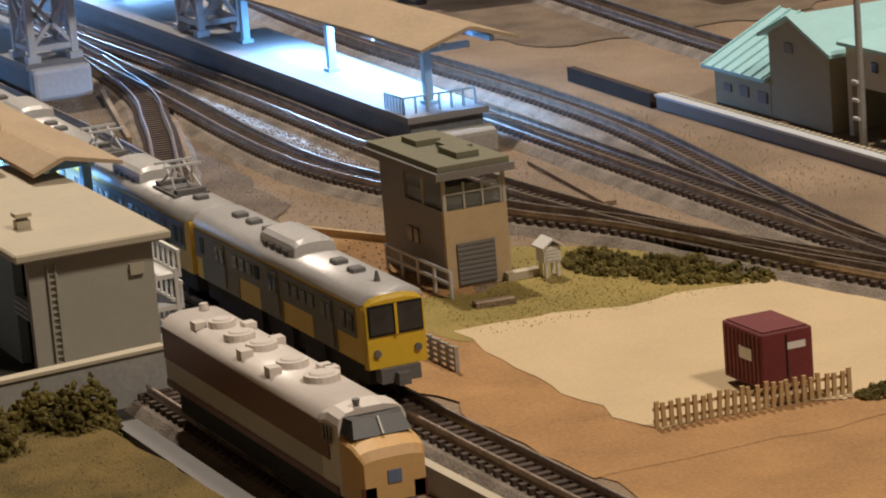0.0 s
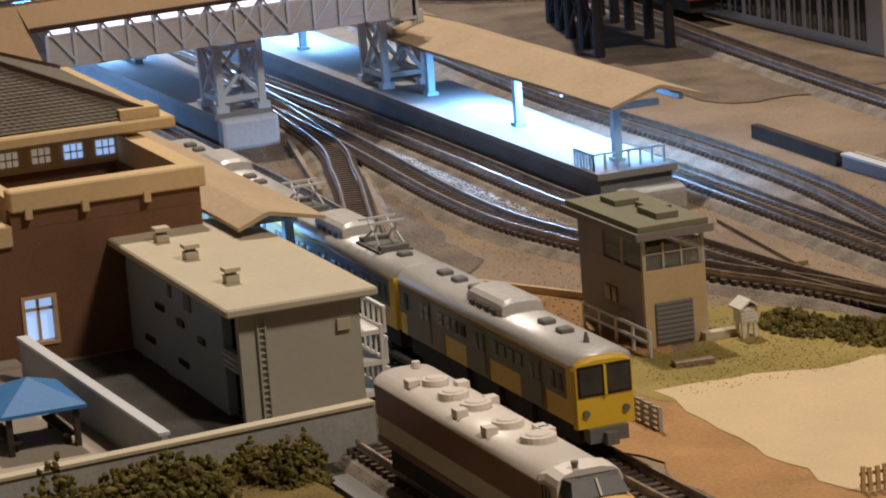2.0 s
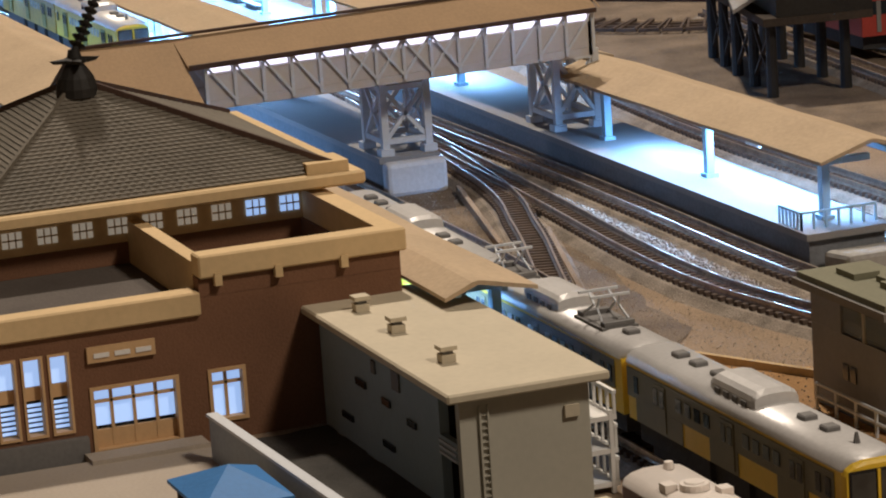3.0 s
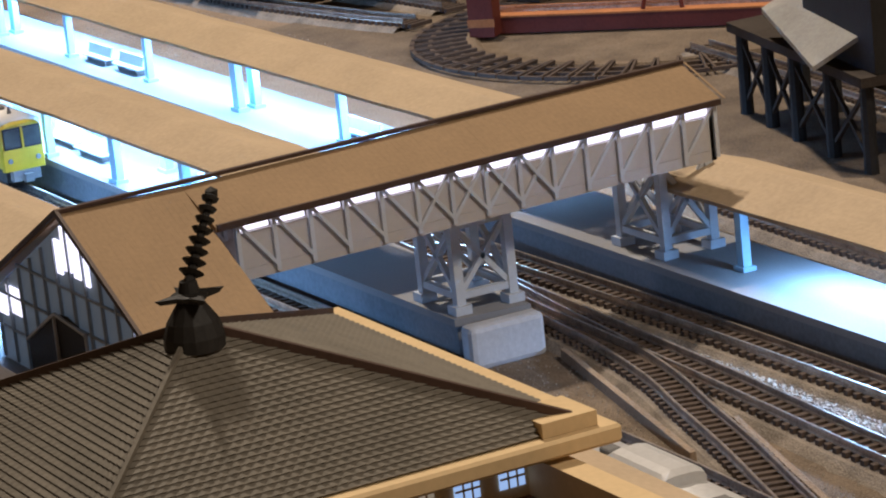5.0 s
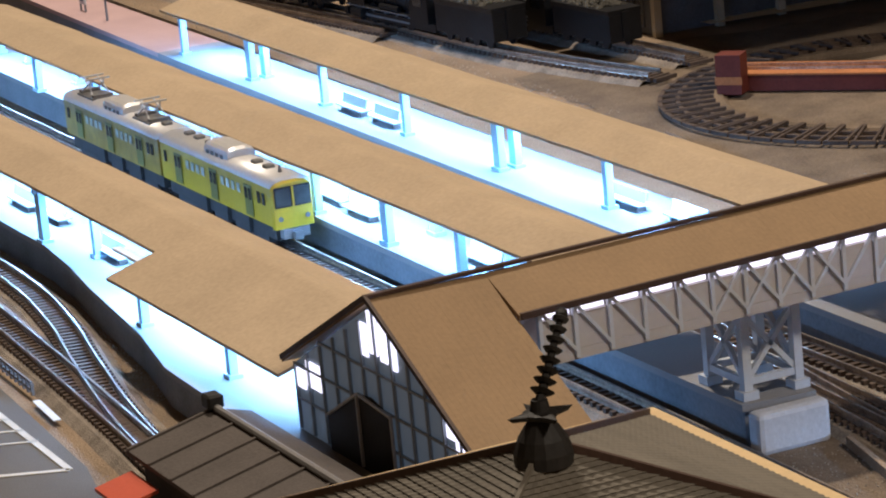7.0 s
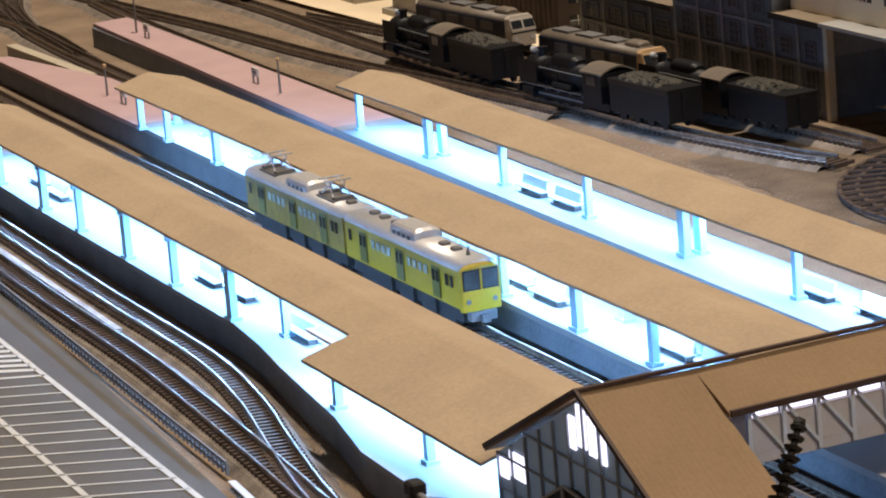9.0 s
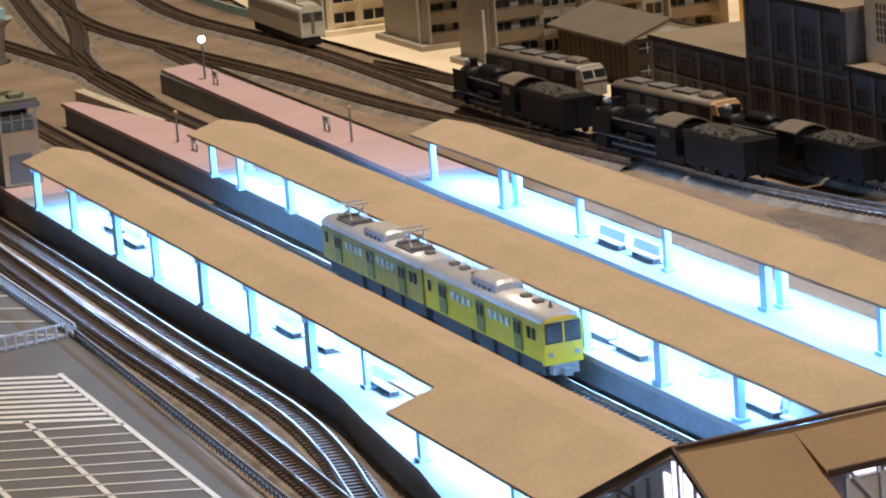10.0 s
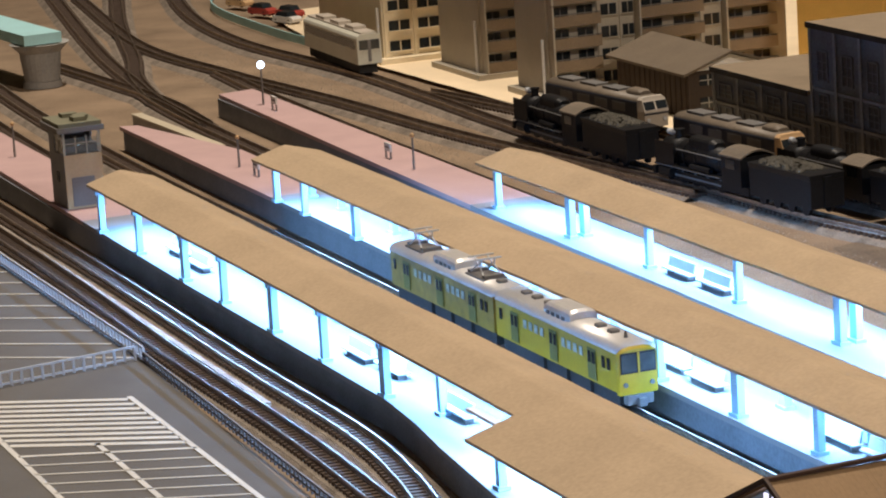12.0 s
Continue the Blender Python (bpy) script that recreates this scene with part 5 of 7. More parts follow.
def express_car():
    """Ivory and maroon express cab car, built along x with its nose at +x."""
    ob = thing("express_car", 6.14, -1.46, 0, "ivory and maroon express cab car with roof fans", "railcar")
    x0, x1, yc, w = 5.46, 6.62, -1.46, 0.094

    def ring(x, ww, z0, zs, zt):
        return [(q[0], q[1] + yc, q[2]) for q in car_section(x, ww, z0, zs, zt)]

    bm = B()
    loft(bm, [ring(x0, w, 0.15, 0.335, 0.372), ring(x1, w, 0.15, 0.335, 0.372)])
    part("body", bm, M_IVORY, ob, "ivory body")
    bm = B()
    loft(bm, [ring(x, w + 0.002, 0.333, 0.337, 0.3745) for x in (x0 - 0.001, x1 - 0.002)])
    part("roof", bm, M_EXPROOF, ob, "pale cream roof", smooth=True)
    for s in (-1, 1):
        y = yc + s * w
        bm = B()
        cuboid(bm, x0 + 0.001, x1 + 0.06, min(y + s * 0.0005, y + s * 0.003), max(y + s * 0.0005, y + s * 0.003), 0.238, 0.3325)
        part("window_band", bm, M_MAROON, ob, "maroon window band")
        bm = B()
        cuboid(bm, x0 + 0.001, x1 + 0.1, min(y + s * 0.0005, y + s * 0.003), max(y + s * 0.0005, y + s * 0.003), 0.15, 0.17)
        part("skirt_band", bm, M_MAROON, ob)
    bm = B()
    loft(bm, [ring(x1 + 0.001, w, 0.15, 0.335, 0.372), ring(x1 + 0.05, w, 0.15, 0.35, 0.39), ring(x1 + 0.12, w * 0.97, 0.15, 0.345, 0.385)])
    part("cab_roof", bm, M_EXPROOF, ob)
    bm = B()
    loft(bm, [ring(x1 + 0.121, w * 0.98, 0.15, 0.305, 0.325), ring(x1 + 0.19, w * 0.96, 0.15, 0.30, 0.318), ring(x1 + 0.225, w * 0.93, 0.15, 0.285, 0.30), ring(x1 + 0.238, w * 0.84, 0.155, 0.265, 0.275)])
    nose = part("nose", bm, M_NOSE, ob, "cream-orange rounded nose")
    bm = B()
    v = [bm.verts.new((x1 + 0.121, yc - 0.088, 0.326)), bm.verts.new((x1 + 0.121, yc + 0.088, 0.326)), bm.verts.new((x1 + 0.185, yc + 0.078, 0.322)), bm.verts.new((x1 + 0.185, yc - 0.078, 0.322)),
         bm.verts.new((x1 + 0.121, yc - 0.076, 0.368)), bm.verts.new((x1 + 0.121, yc + 0.076, 0.368)), bm.verts.new((x1 + 0.155, yc + 0.066, 0.364)), bm.verts.new((x1 + 0.155, yc - 0.066, 0.364))]
    for f in ((0, 3, 2, 1), (4, 5, 6, 7), (0, 1, 5, 4), (3, 7, 6, 2), (0, 4, 7, 3), (1, 2, 6, 5)):
        bm.faces.new([v[i] for i in f])
    part("windscreen", bm, M_WINDSCREEN, ob, "dark sloping windscreen")
    bm = B()
    bar(bm, (x1 + 0.187, yc, 0.325), (x1 + 0.157, yc, 0.366), 0.005)
    part("centre_post", bm, M_WHITE, ob)
    for k in range(3):
        x = x1 + 0.03 + 0.022 * k
        bm = B()
        cuboid(bm, x, x + 0.012, yc - w - 0.006, yc - w - 0.0035, 0.29, 0.335)
        part("cab_window", bm, M_GLASS, ob)
    for s in (-1, 1):
        bm = B()
        cuboid(bm, x1 + 0.20, x1 + 0.238, min(yc + s * 0.05, yc + s * 0.086), max(yc + s * 0.05, yc + s * 0.086), 0.152, 0.20)
        part("light_panel", bm, M_MAROON, nose, "red lamp panel")
    bm = B()
    cuboid(bm, x1 + 0.236, x1 + 0.241, yc - 0.018, yc + 0.018, 0.205, 0.24)
    part("front_sign", bm, M_SIGNBLUE, nose, "small blue-grey train sign")
    bm = B()
    cuboid(bm, x0 + 0.04, x1 + 0.15, yc - 0.075, yc + 0.075, 0.07, 0.149)
    part("underframe", bm, M_UNDER, ob)
    bm = B()
    cuboid(bm, x1 + 0.2, x1 + 0.27, yc - 0.02, yc + 0.02, 0.10, 0.145)
    part("coupler", bm, M_GREYBOX, ob)
    for x, y, r in ((5.70, 0.0, 0.04), (5.86, -0.01, 0.045), (6.0, 0.0, 0.045), (6.22, 0.0, 0.045), (6.40, 0.01, 0.05)):
        bm = B()
        tube(bm, (x, yc + y, 0.366), (x, yc + y, 0.392), r, r * 0.96, 18)
        f = part("roof_fan", bm, M_EXPROOF, ob, "round ivory roof fan")
        bm = B()
        tube(bm, (x, yc + y, 0.3925), (x, yc + y, 0.397), r * 0.7, r * 0.6, 14)
        part("cap", bm, M_EXPROOF, f)
    for x, y in ((5.66, -0.055), (5.76, 0.055), (5.96, 0.06), (6.03, -0.06), (6.24, -0.062), (6.31, 0.055), (6.34, 0.06)):
        bm = B()
        cuboid(bm, x - 0.02, x + 0.02, yc + y - 0.017, yc + y + 0.017, 0.345, 0.388)
        part("roof_box", bm, M_EXPROOF, ob)
    bm = B()
    tube(bm, (5.5, yc + 0.02, 0.365), (5.5, yc + 0.02, 0.395), 0.018, 0.012, 10)
    part("roof_vent", bm, M_EXPROOF, ob)
    bm = B()
    tube(bm, (x1 + 0.10, yc - 0.03, 0.38), (x1 + 0.10, yc - 0.03, 0.405), 0.007, 0.011, 8)
    part("horn", bm, M_GREYBOX, ob)
    # low-built stock: a little less tall than the suburban cars
    for piece in [ob, *ob.children_recursive]:
        if piece.data:
            for v in piece.data.vertices:
                v.co.z = 0.0066 + (v.co.z - 0.0066) * 0.92


M_NOSE = material("nose_cream_orange", (0.70, 0.44, 0.17), 0.42, vary=0.06, bump=0.02, spec=0.5)
M_SIGNBLUE = material("sign_blue_grey", (0.16, 0.2, 0.32), 0.5, vary=0.1)
express_car()


M_BENCH = material("bench_pale_grey", (0.5, 0.52, 0.52), 0.6, vary=0.05)
M_BALLASTPALE = material("pale_gravel", (0.24, 0.2, 0.16), 0.95, vary=0.4, grain=100, big=10, bump=0.3, second=(0.5, 0.45, 0.38))

# ---------- near yard: walls, fences, containers ----------
def wall_run(name, a, b, h, t, mat, label, cap=None):
    ob = thing(name, (a[0] + b[0]) / 2, (a[1] + b[1]) / 2, 0, label, "wall")
    bm = B()
    bar(bm, (a[0], a[1], h / 2), (b[0], b[1], h / 2), t, h)
    part("wall_body", bm, mat, ob)
    if cap:
        bm = B()
        bar(bm, (a[0], a[1], h + 0.006), (b[0], b[1], h + 0.006), t + 0.016, 0.01)
        part("coping", bm, cap, ob)
    return ob


wall_run("retaining_wall", (5.30, -3.4), (5.10, -1.44), 0.155, 0.03, M_CONCRETE, "grey concrete retaining wall with a pale coping", M_ANNEXROOF)
wall_run("low_wall", (5.9, -1.20), (8.6, -1.10), 0.075, 0.03, M_ANNEXROOF, "low beige wall between two sidings")
wall_run("forecourt_wall", (3.62, -2.13), (5.08, -2.08), 0.16, 0.02, M_BLUEGREY_WALL, "pale blue-grey panel wall beside the forecourt", M_STEEL)
yw = wall_run("yard_wall", (2.3, 1.70), (6.2, 1.70), 0.05, 0.03, M_SHUTTER, "low blue-grey yard wall with a pale coping and blocks", M_STEEL)
for k in range(96):
    bm = B()
    cuboid(bm, 2.32 + 0.04 * k, 2.342 + 0.04 * k, 1.728, 1.75, 0, 0.062)
    part("coping_block", bm, M_ANNEXROOF, yw)
wall_run("yard_wall", (1.45, 1.72), (2.27, 1.69), 0.06, 0.035, M_WOODDARK, "low dark slate yard wall")
wall_run("track_kerb", (0.15, 0.01), (1.35, -0.27), 0.04, 0.02, M_EARTH, "weathered concrete kerb along the branching track")
wall_run("track_kerb", (1.15, 0.01), (2.75, -0.46), 0.035, 0.02, M_EARTH, "weathered concrete kerb along the branching track")
wall_run("path_edging", (3.3, -0.36), (4.0, 0.0), 0.03, 0.02, M_FENCE, "thin wooden edging of a gravel path")
wall_run("crossing_board", (2.9, 0.83), (3.75, 0.72), 0.014, 0.05, M_EARTH, "worn timber crossing board beside the rails")
wall_run("crossing_board", (3.4, -0.60), (3.75, -0.56), 0.05, 0.08, M_GREYBOX, "dark trackside cover board")
wall_run("concrete_slab", (4.77, -0.29), (4.79, -0.16), 0.022, 0.05, M_EARTH, "brown-grey concrete slab lying in the grass")
wall_run("platform_ramp_wall", (-12.9, 0.18), (-11.2, 0.24), 0.07, 0.06, M_CONCRETE, "low grey concrete wall beside the bare platform end", M_ANNEXROOF)
wall_run("cable_trough", (-12.0, -1.60), (-4.8, -1.64), 0.032, 0.03, M_BALLASTPALE, "pale weathered concrete cable trough between two tracks")
wall_run("siding_walkway", (5.35, -1.655), (8.4, -1.63), 0.03, 0.07, M_SHUTTER, "low dark grey concrete walkway beside the siding")
wall_run("loading_step", (4.50, 0.0), (4.54, 0.0), 0.03, 0.12, M_ANNEXROOF, "pale concrete step beside the signal box")


def bay_fence():
    ob = thing("trackside_fence", 4.9, -0.66, 0, "grey low fence with four horizontal rails beside the track", "fence")
    for k in range(4):
        bm = B()
        bar(bm, (4.2, -0.665, 0.018 + 0.018 * k), (5.42, -0.65, 0.018 + 0.018 * k), 0.006, 0.008)
        part("rail", bm, M_CONCRETE, ob)
    for k in range(22):
        x = 4.2 + 1.22 * k / 21
        bm = B()
        cuboid(bm, x - 0.006, x + 0.006, -0.671 + 0.015 * k / 21, -0.659 + 0.015 * k / 21, 0, 0.08)
        part("post", bm, M_CONCRETE, ob)


bay_fence()


def picket_fence():
    ob = thing("picket_fence", 6.34, -0.2, 0, "tan wooden picket fence at the edge of the lot", "fence")
    n = 26
    for k in range(n):
        f = k / (n - 1)
        x, y = 6.31 + 0.05 * f, -0.46 + 0.58 * f
        h = 0.075 + random.uniform(-0.006, 0.006)
        bm = B()
        lean = random.uniform(-0.006, 0.006)
        v = cuboid(bm, x - 0.004, x + 0.004, y - 0.006, y + 0.006, 0.0, h)
        for q in v[4:]:
            q.co.y += lean
        part("picket", bm, M_FENCE, ob)
    for z in (0.022, 0.055):
        bm = B()
        bar(bm, (6.303, -0.465, z), (6.353, 0.125, z), 0.005, 0.009)
        part("rail", bm, M_FENCE, ob)


picket_fence()


def container():
    ob = thing("freight_container", 6.15, -0.01, 0.02, "small maroon freight container standing on the sand lot", "container")
    x0, x1, y0, y1, z0, z1 = 6.03, 6.25, -0.09, 0.075, 0.022, 0.185
    bm = B()
    cuboid(bm, x0, x1, y0, y1, z0, z1)
    soften(bm, 0.004)
    part("body", bm, M_REDBOX, ob)
    bm = B()
    cuboid(bm, x0 + 0.01, x1 - 0.01, y0 + 0.01, y1 - 0.01, z1 + 0.001, z1 + 0.004)
    part("roof", bm, M_REDBOX, ob)
    for k in range(9):
        x = x0 + 0.015 + 0.023 * k
        bm = B()
        cuboid(bm, x, x + 0.008, y0 - 0.003, y0 - 0.0005, z0 + 0.01, z1 - 0.01)
        part("rib", bm, M_REDBOX, ob)
    bm = B()
    cuboid(bm, x0 + 0.10, x0 + 0.17, y0 - 0.005, y0 - 0.0035, 0.10, 0.135)
    part("marking", bm, M_WHITE, ob, "faded white marking")
    bm = B()
    cuboid(bm, x1 + 0.0005, x1 + 0.002, -0.01, 0.05, 0.13, 0.15)
    part("marking", bm, M_WHITE, ob, "faded white marking")
    bm = B()
    cuboid(bm, x1 + 0.0005, x1 + 0.003, -0.012, -0.008, z0 + 0.01, z1 - 0.01)
    part("door_seam", bm, M_BLACK, ob)


container()


def gazebo():
    ob = thing("gazebo", 4.37, -2.31, 0.022, "small open gazebo with a blue hipped roof", "gazebo")
    c = [(4.2, -2.44), (4.56, -2.44), (4.56, -2.17), (4.2, -2.17)]
    bm = B()
    lo = [bm.verts.new((x, y, 0.145)) for x, y in c]
    up = [bm.verts.new((x, y, 0.156)) for x, y in c]
    top = bm.verts.new((4.38, -2.305, 0.225))
    bm.faces.new(lo[::-1])
    for k in range(4):
        bm.faces.new((lo[k], lo[(k + 1) % 4], up[(k + 1) % 4], up[k]))
        bm.faces.new((up[k], up[(k + 1) % 4], top))
    part("roof", bm, M_BLUETARP, ob, "blue hipped roof")
    for x in (4.23, 4.53):
        for y in (-2.41, -2.2):
            bm = B()
            cuboid(bm, x - 0.009, x + 0.009, y - 0.009, y + 0.009, 0.02, 0.1445)
            part("post", bm, M_WOODDARK, ob)
    for y0, y1 in ((-2.41, -2.37), (-2.24, -2.2)):
        bm = B()
        cuboid(bm, 4.25, 4.51, y0, y1, 0.05, 0.06)
        cuboid(bm, 4.27, 4.29, y0 + 0.01, y1 - 0.01, 0.02, 0.0495)
        cuboid(bm, 4.47, 4.49, y0 + 0.01, y1 - 0.01, 0.02, 0.0495)
        part("bench", bm, M_WOODDARK, ob)


gazebo()


GOLD = (1 + 5 ** 0.5) / 2
ICO_V = [Vector(p).normalized() for a in (-1, 1) for b in (-GOLD, GOLD) for p in ((a, b, 0), (0, a, b), (b, 0, a))]
ICO_D = min((p - q).length for p, q in itertools.combinations(ICO_V, 2)) * 1.01
ICO_F = [f if (ICO_V[f[1]] - ICO_V[f[0]]).cross(ICO_V[f[2]] - ICO_V[f[0]]).dot(ICO_V[f[0]]) > 0 else f[::-1] for f in itertools.combinations(range(12), 3) if all((ICO_V[p] - ICO_V[q]).length < ICO_D for p, q in itertools.combinations(f, 2))]


def bush(cx, cy, rx, ry, h, n, label, seed):
    """A low crown of many small uneven clumps."""
    rnd = random.Random(seed)
    verts, faces = [], []
    for k in range(int(n * 2.6)):
        a, r = rnd.uniform(0, 6.283), math.sqrt(rnd.random())
        x, y = cx + rx * r * math.cos(a), cy + ry * r * math.sin(a)
        z = rnd.uniform(0.0, h * (1 - 0.55 * r * r) * (0.75 + 0.5 * noise.noise((x * 9, y * 9, seed))))
        g = rnd.uniform(0.006, 0.018)
        m = Matrix.Translation((x, y, z)) @ Euler((rnd.uniform(0, 6), rnd.uniform(0, 6), rnd.uniform(0, 6))).to_matrix().to_4x4() @ Matrix.Diagonal((g, g * rnd.uniform(0.6, 1), g * rnd.uniform(0.4, 0.8), 1))
        base = len(verts)
        verts += [(m @ (v * rnd.uniform(0.7, 1.3))) * U for v in ICO_V]
        faces += [tuple(base + q for q in f) for f in ICO_F]
    me = bpy.data.meshes.new("bush")
    me.from_pydata(verts, [], faces)
    me.materials.append(M_BUSH)
    return tagged(new("bush", me), label, "bush", "bushes")


for i, (cx, cy, rx, ry, h, n) in enumerate(((4.55, 0.28, 0.2, 0.12, 0.05, 150), (4.8, 0.42, 0.2, 0.14, 0.055, 160), (5.0, 0.6, 0.13, 0.15, 0.04, 100), (6.42, 0.2, 0.05, 0.09, 0.04, 50))):
    bush(cx, cy, rx, ry, h, n, "low olive-green lichen bush beside the lot", i)
for i, (cx, cy, rx, ry, h, n) in enumerate(((5.38, -2.15, 0.16, 0.18, 0.16, 320), (5.32, -1.84, 0.13, 0.17, 0.15, 300), (5.46, -2.45, 0.2, 0.25, 0.15, 340), (5.62, -2.85, 0.22, 0.3, 0.14, 300), (5.56, -2.2, 0.12, 0.22, 0.09, 220), (5.44, -1.84, 0.1, 0.14, 0.08, 180), (5.75, -2.5, 0.14, 0.22, 0.08, 220))):
    bush(cx, cy, rx, ry, h + 0.10, int(n * 1.4), "dark green lichen bush in front of the retaining wall", 20 + i)


def grass_tufts(name, count, area, label, seed, z=0.005):
    rnd = random.Random(seed)
    bm = B()
    for k in range(count):
        x, y = area(rnd)
        for j in range(1):
            a, s = rnd.uniform(0, 6.283), rnd.uniform(0.002, 0.0045)
            dx, dy = math.cos(a) * s, math.sin(a) * s
            p = [bm.verts.new((x - dx, y - dy, z)), bm.verts.new((x + dx, y + dy, z)), bm.verts.new((x + dy * rnd.uniform(-1, 1), y + dx * rnd.uniform(-1, 1), z + rnd.uniform(0.001, 0.005)))]
            bm.faces.new(p)
    tagged(part(name, bm, M_VERGESHADE if z > 0.05 else M_GRASS), label, "grass", kind="stuff")


grass_tufts("grass_tufts", 2500, lambda r: (r.uniform(4.3, 5.12), r.uniform(-0.42, 0.55)), "short dry grass tufts round the signal box", 5)
grass_tufts("grass_tufts", 8000, lambda r: (r.uniform(5.4, 7.2), r.uniform(-3.0, -1.8)), "short dry grass tufts on the verge", 6, 0.069)


def stones(count, area, size, mat, label, seed):
    rnd = random.Random(seed)
    corners = [Vector((a, b, c)) for c in (-1, 1) for b in (-1, 1) for a in (-1, 1)]
    sides = ((0, 2, 3, 1), (4, 5, 7, 6), (0, 1, 5, 4), (2, 6, 7, 3), (0, 4, 6, 2), (1, 3, 7, 5))
    verts, faces = [], []
    for k in range(count):
        x, y = area(rnd)
        g = rnd.uniform(0.4, 1) * size
        turn = Euler((rnd.uniform(0, 6), rnd.uniform(0, 6), rnd.uniform(0, 6))).to_matrix()
        at = Vector((x, y, 0.005 + g * 0.3))
        base = len(verts)
        verts += [(at + turn @ (v * g * rnd.uniform(0.7, 1.2))) * U for v in corners]
        faces += [tuple(base + q for q in f) for f in sides]
    me = bpy.data.meshes.new("loose_gravel")
    me.from_pydata(verts, [], faces)
    me.materials.append(mat)
    tagged(new("loose_gravel", me), label, "gravel", kind="stuff")


stones(9000, lambda r: (r.uniform(-0.6, 4.2), r.uniform(-0.5, 1.6)), 0.0024, M_BALLASTPALE, "fine loose grey gravel between the tracks", 11)
stones(9000, lambda r: (r.uniform(-9, -2), r.uniform(-1.92, -1.42)), 0.0024, M_BALLASTPALE, "loose grey gravel beside the platform track", 12)
stones(9000, lambda r: (r.uniform(-1.5, 2.9), r.uniform(0.2, 0.375)), 0.0058, M_BALLASTPALE, "pale loose gravel between two tracks", 13)
stones(8000, lambda r: (r.uniform(-16, -5), r.uniform(1.1, 2.0)), 0.0024, M_BALLASTPALE, "loose gravel of the far yard", 14)


# ---------- platform furniture ----------
def bench():
    ob = thing("platform_bench", 0, 0, 0, "pale grey double platform bench with two backrests", "bench", "platform benches")
    bm = B()
    cuboid(bm, -0.15, 0.15, -0.035, 0.035, 0.026, 0.036)
    soften(bm, 0.003)
    part("seat", bm, M_BENCH, ob)
    bm = B()
    vs = cuboid(bm, -0.14, 0.14, 0.0, 0.008, 0.0365, 0.085)
    for v in vs[4:]:
        v.co.y += 0.012
    part("backrest", bm, M_BENCH, ob)
    for x in (-0.11, 0.11):
        bm = B()
        cuboid(bm, x - 0.008, x + 0.008, -0.02, 0.02, 0, 0.0255)
        part("leg", bm, M_SHUTTER, ob)
    return ob


bn = bench()
bn.matrix_basis = pose(-5.43 * U, 0.74 * U, 0.16 * U)
for x, y in ((-5.05, 0.74), (-2.72, 0.78), (-2.25, 0.8), (-3.79, -0.10), (-3.44, -0.12), (-2.3, -0.10), (-1.95, -0.1), (-7.6, -1.16), (-7.2, -1.18), (-4.82, -1.18), (-4.46, -1.16), (-3.59, -1.20)):
    copy_thing(bn, pose(x * U, y * U, 0.16 * U))


def sign_board(x, y, label):
    ob = thing("station_sign", x, y, 0.16, label, "sign", "platform signs")
    for dx in (-0.04, 0.04):
        bm = B()
        cuboid(bm, x + dx - 0.005, x + dx + 0.005, y - 0.005, y + 0.005, 0.16, 0.25)
        part("leg", bm, M_SHUTTER, ob)
    bm = B()
    cuboid(bm, x - 0.05, x + 0.05, y - 0.006, y + 0.006, 0.205, 0.255)
    b = part("board", bm, M_WHITE, ob)
    bm = B()
    cuboid(bm, x - 0.035, x + 0.035, y - 0.008, y - 0.0065, 0.225, 0.235)
    part("text_bar", bm, M_SHUTTER, b)


for x, y in ((-11.83, 0.84), (-9.56, 0.79), (-9.56, -0.06)):
    sign_board(x, y, "small white station sign on two legs")


def hanging_sign(x, y, z, ob):
    bm = B()
    cuboid(bm, x - 0.06, x + 0.06, y - 0.006, y + 0.006, z - 0.05, z)
    s = part("hanging_sign", bm, M_WHITE, ob, "white hanging platform sign")
    bm = B()
    cuboid(bm, x - 0.035, x + 0.035, y - 0.008, y - 0.0065, z - 0.032, z - 0.02)
    part("text_bar", bm, M_BLUESTEEL, s)


hanging_sign(1.65, 0.70, 0.40, c3b)
hanging_sign(1.18, 0.69, 0.41, c3b)
hanging_sign(-5.72, 0.72, 0.41, c3)
hanging_sign(-4.1, 0.72, 0.41, c3)
hanging_sign(-6.95, 0.72, 0.41, c3)


def lamp_post(x, y, h, lit):
    ob = thing("platform_lamp", x, y, 0.16, "slim platform lamp post with a glowing globe" if lit else "slim dark platform lamp post with a small head", "lamp post", "platform lamps")
    bm = B()
    tube(bm, (x, y, 0.16), (x, y, 0.16 + h), 0.008, 0.006, 8)
    part("pole", bm, M_SHUTTER, ob)
    bm = B()
    bmesh.ops.create_icosphere(bm, subdivisions=2, radius=0.026 if lit else 0.014, matrix=Matrix.Translation((x, y, 0.16 + h + 0.015)))
    part("globe", bm, M_BULB if lit else M_FRAME, ob, smooth=True)


lamp_post(-12.12, 0.86, 0.26, True)
lamp_post(-9.11, 0.78, 0.19, False)
lamp_post(-9.92, -0.05, 0.17, False)
lamp_post(-11.3, -1.10, 0.2, False)


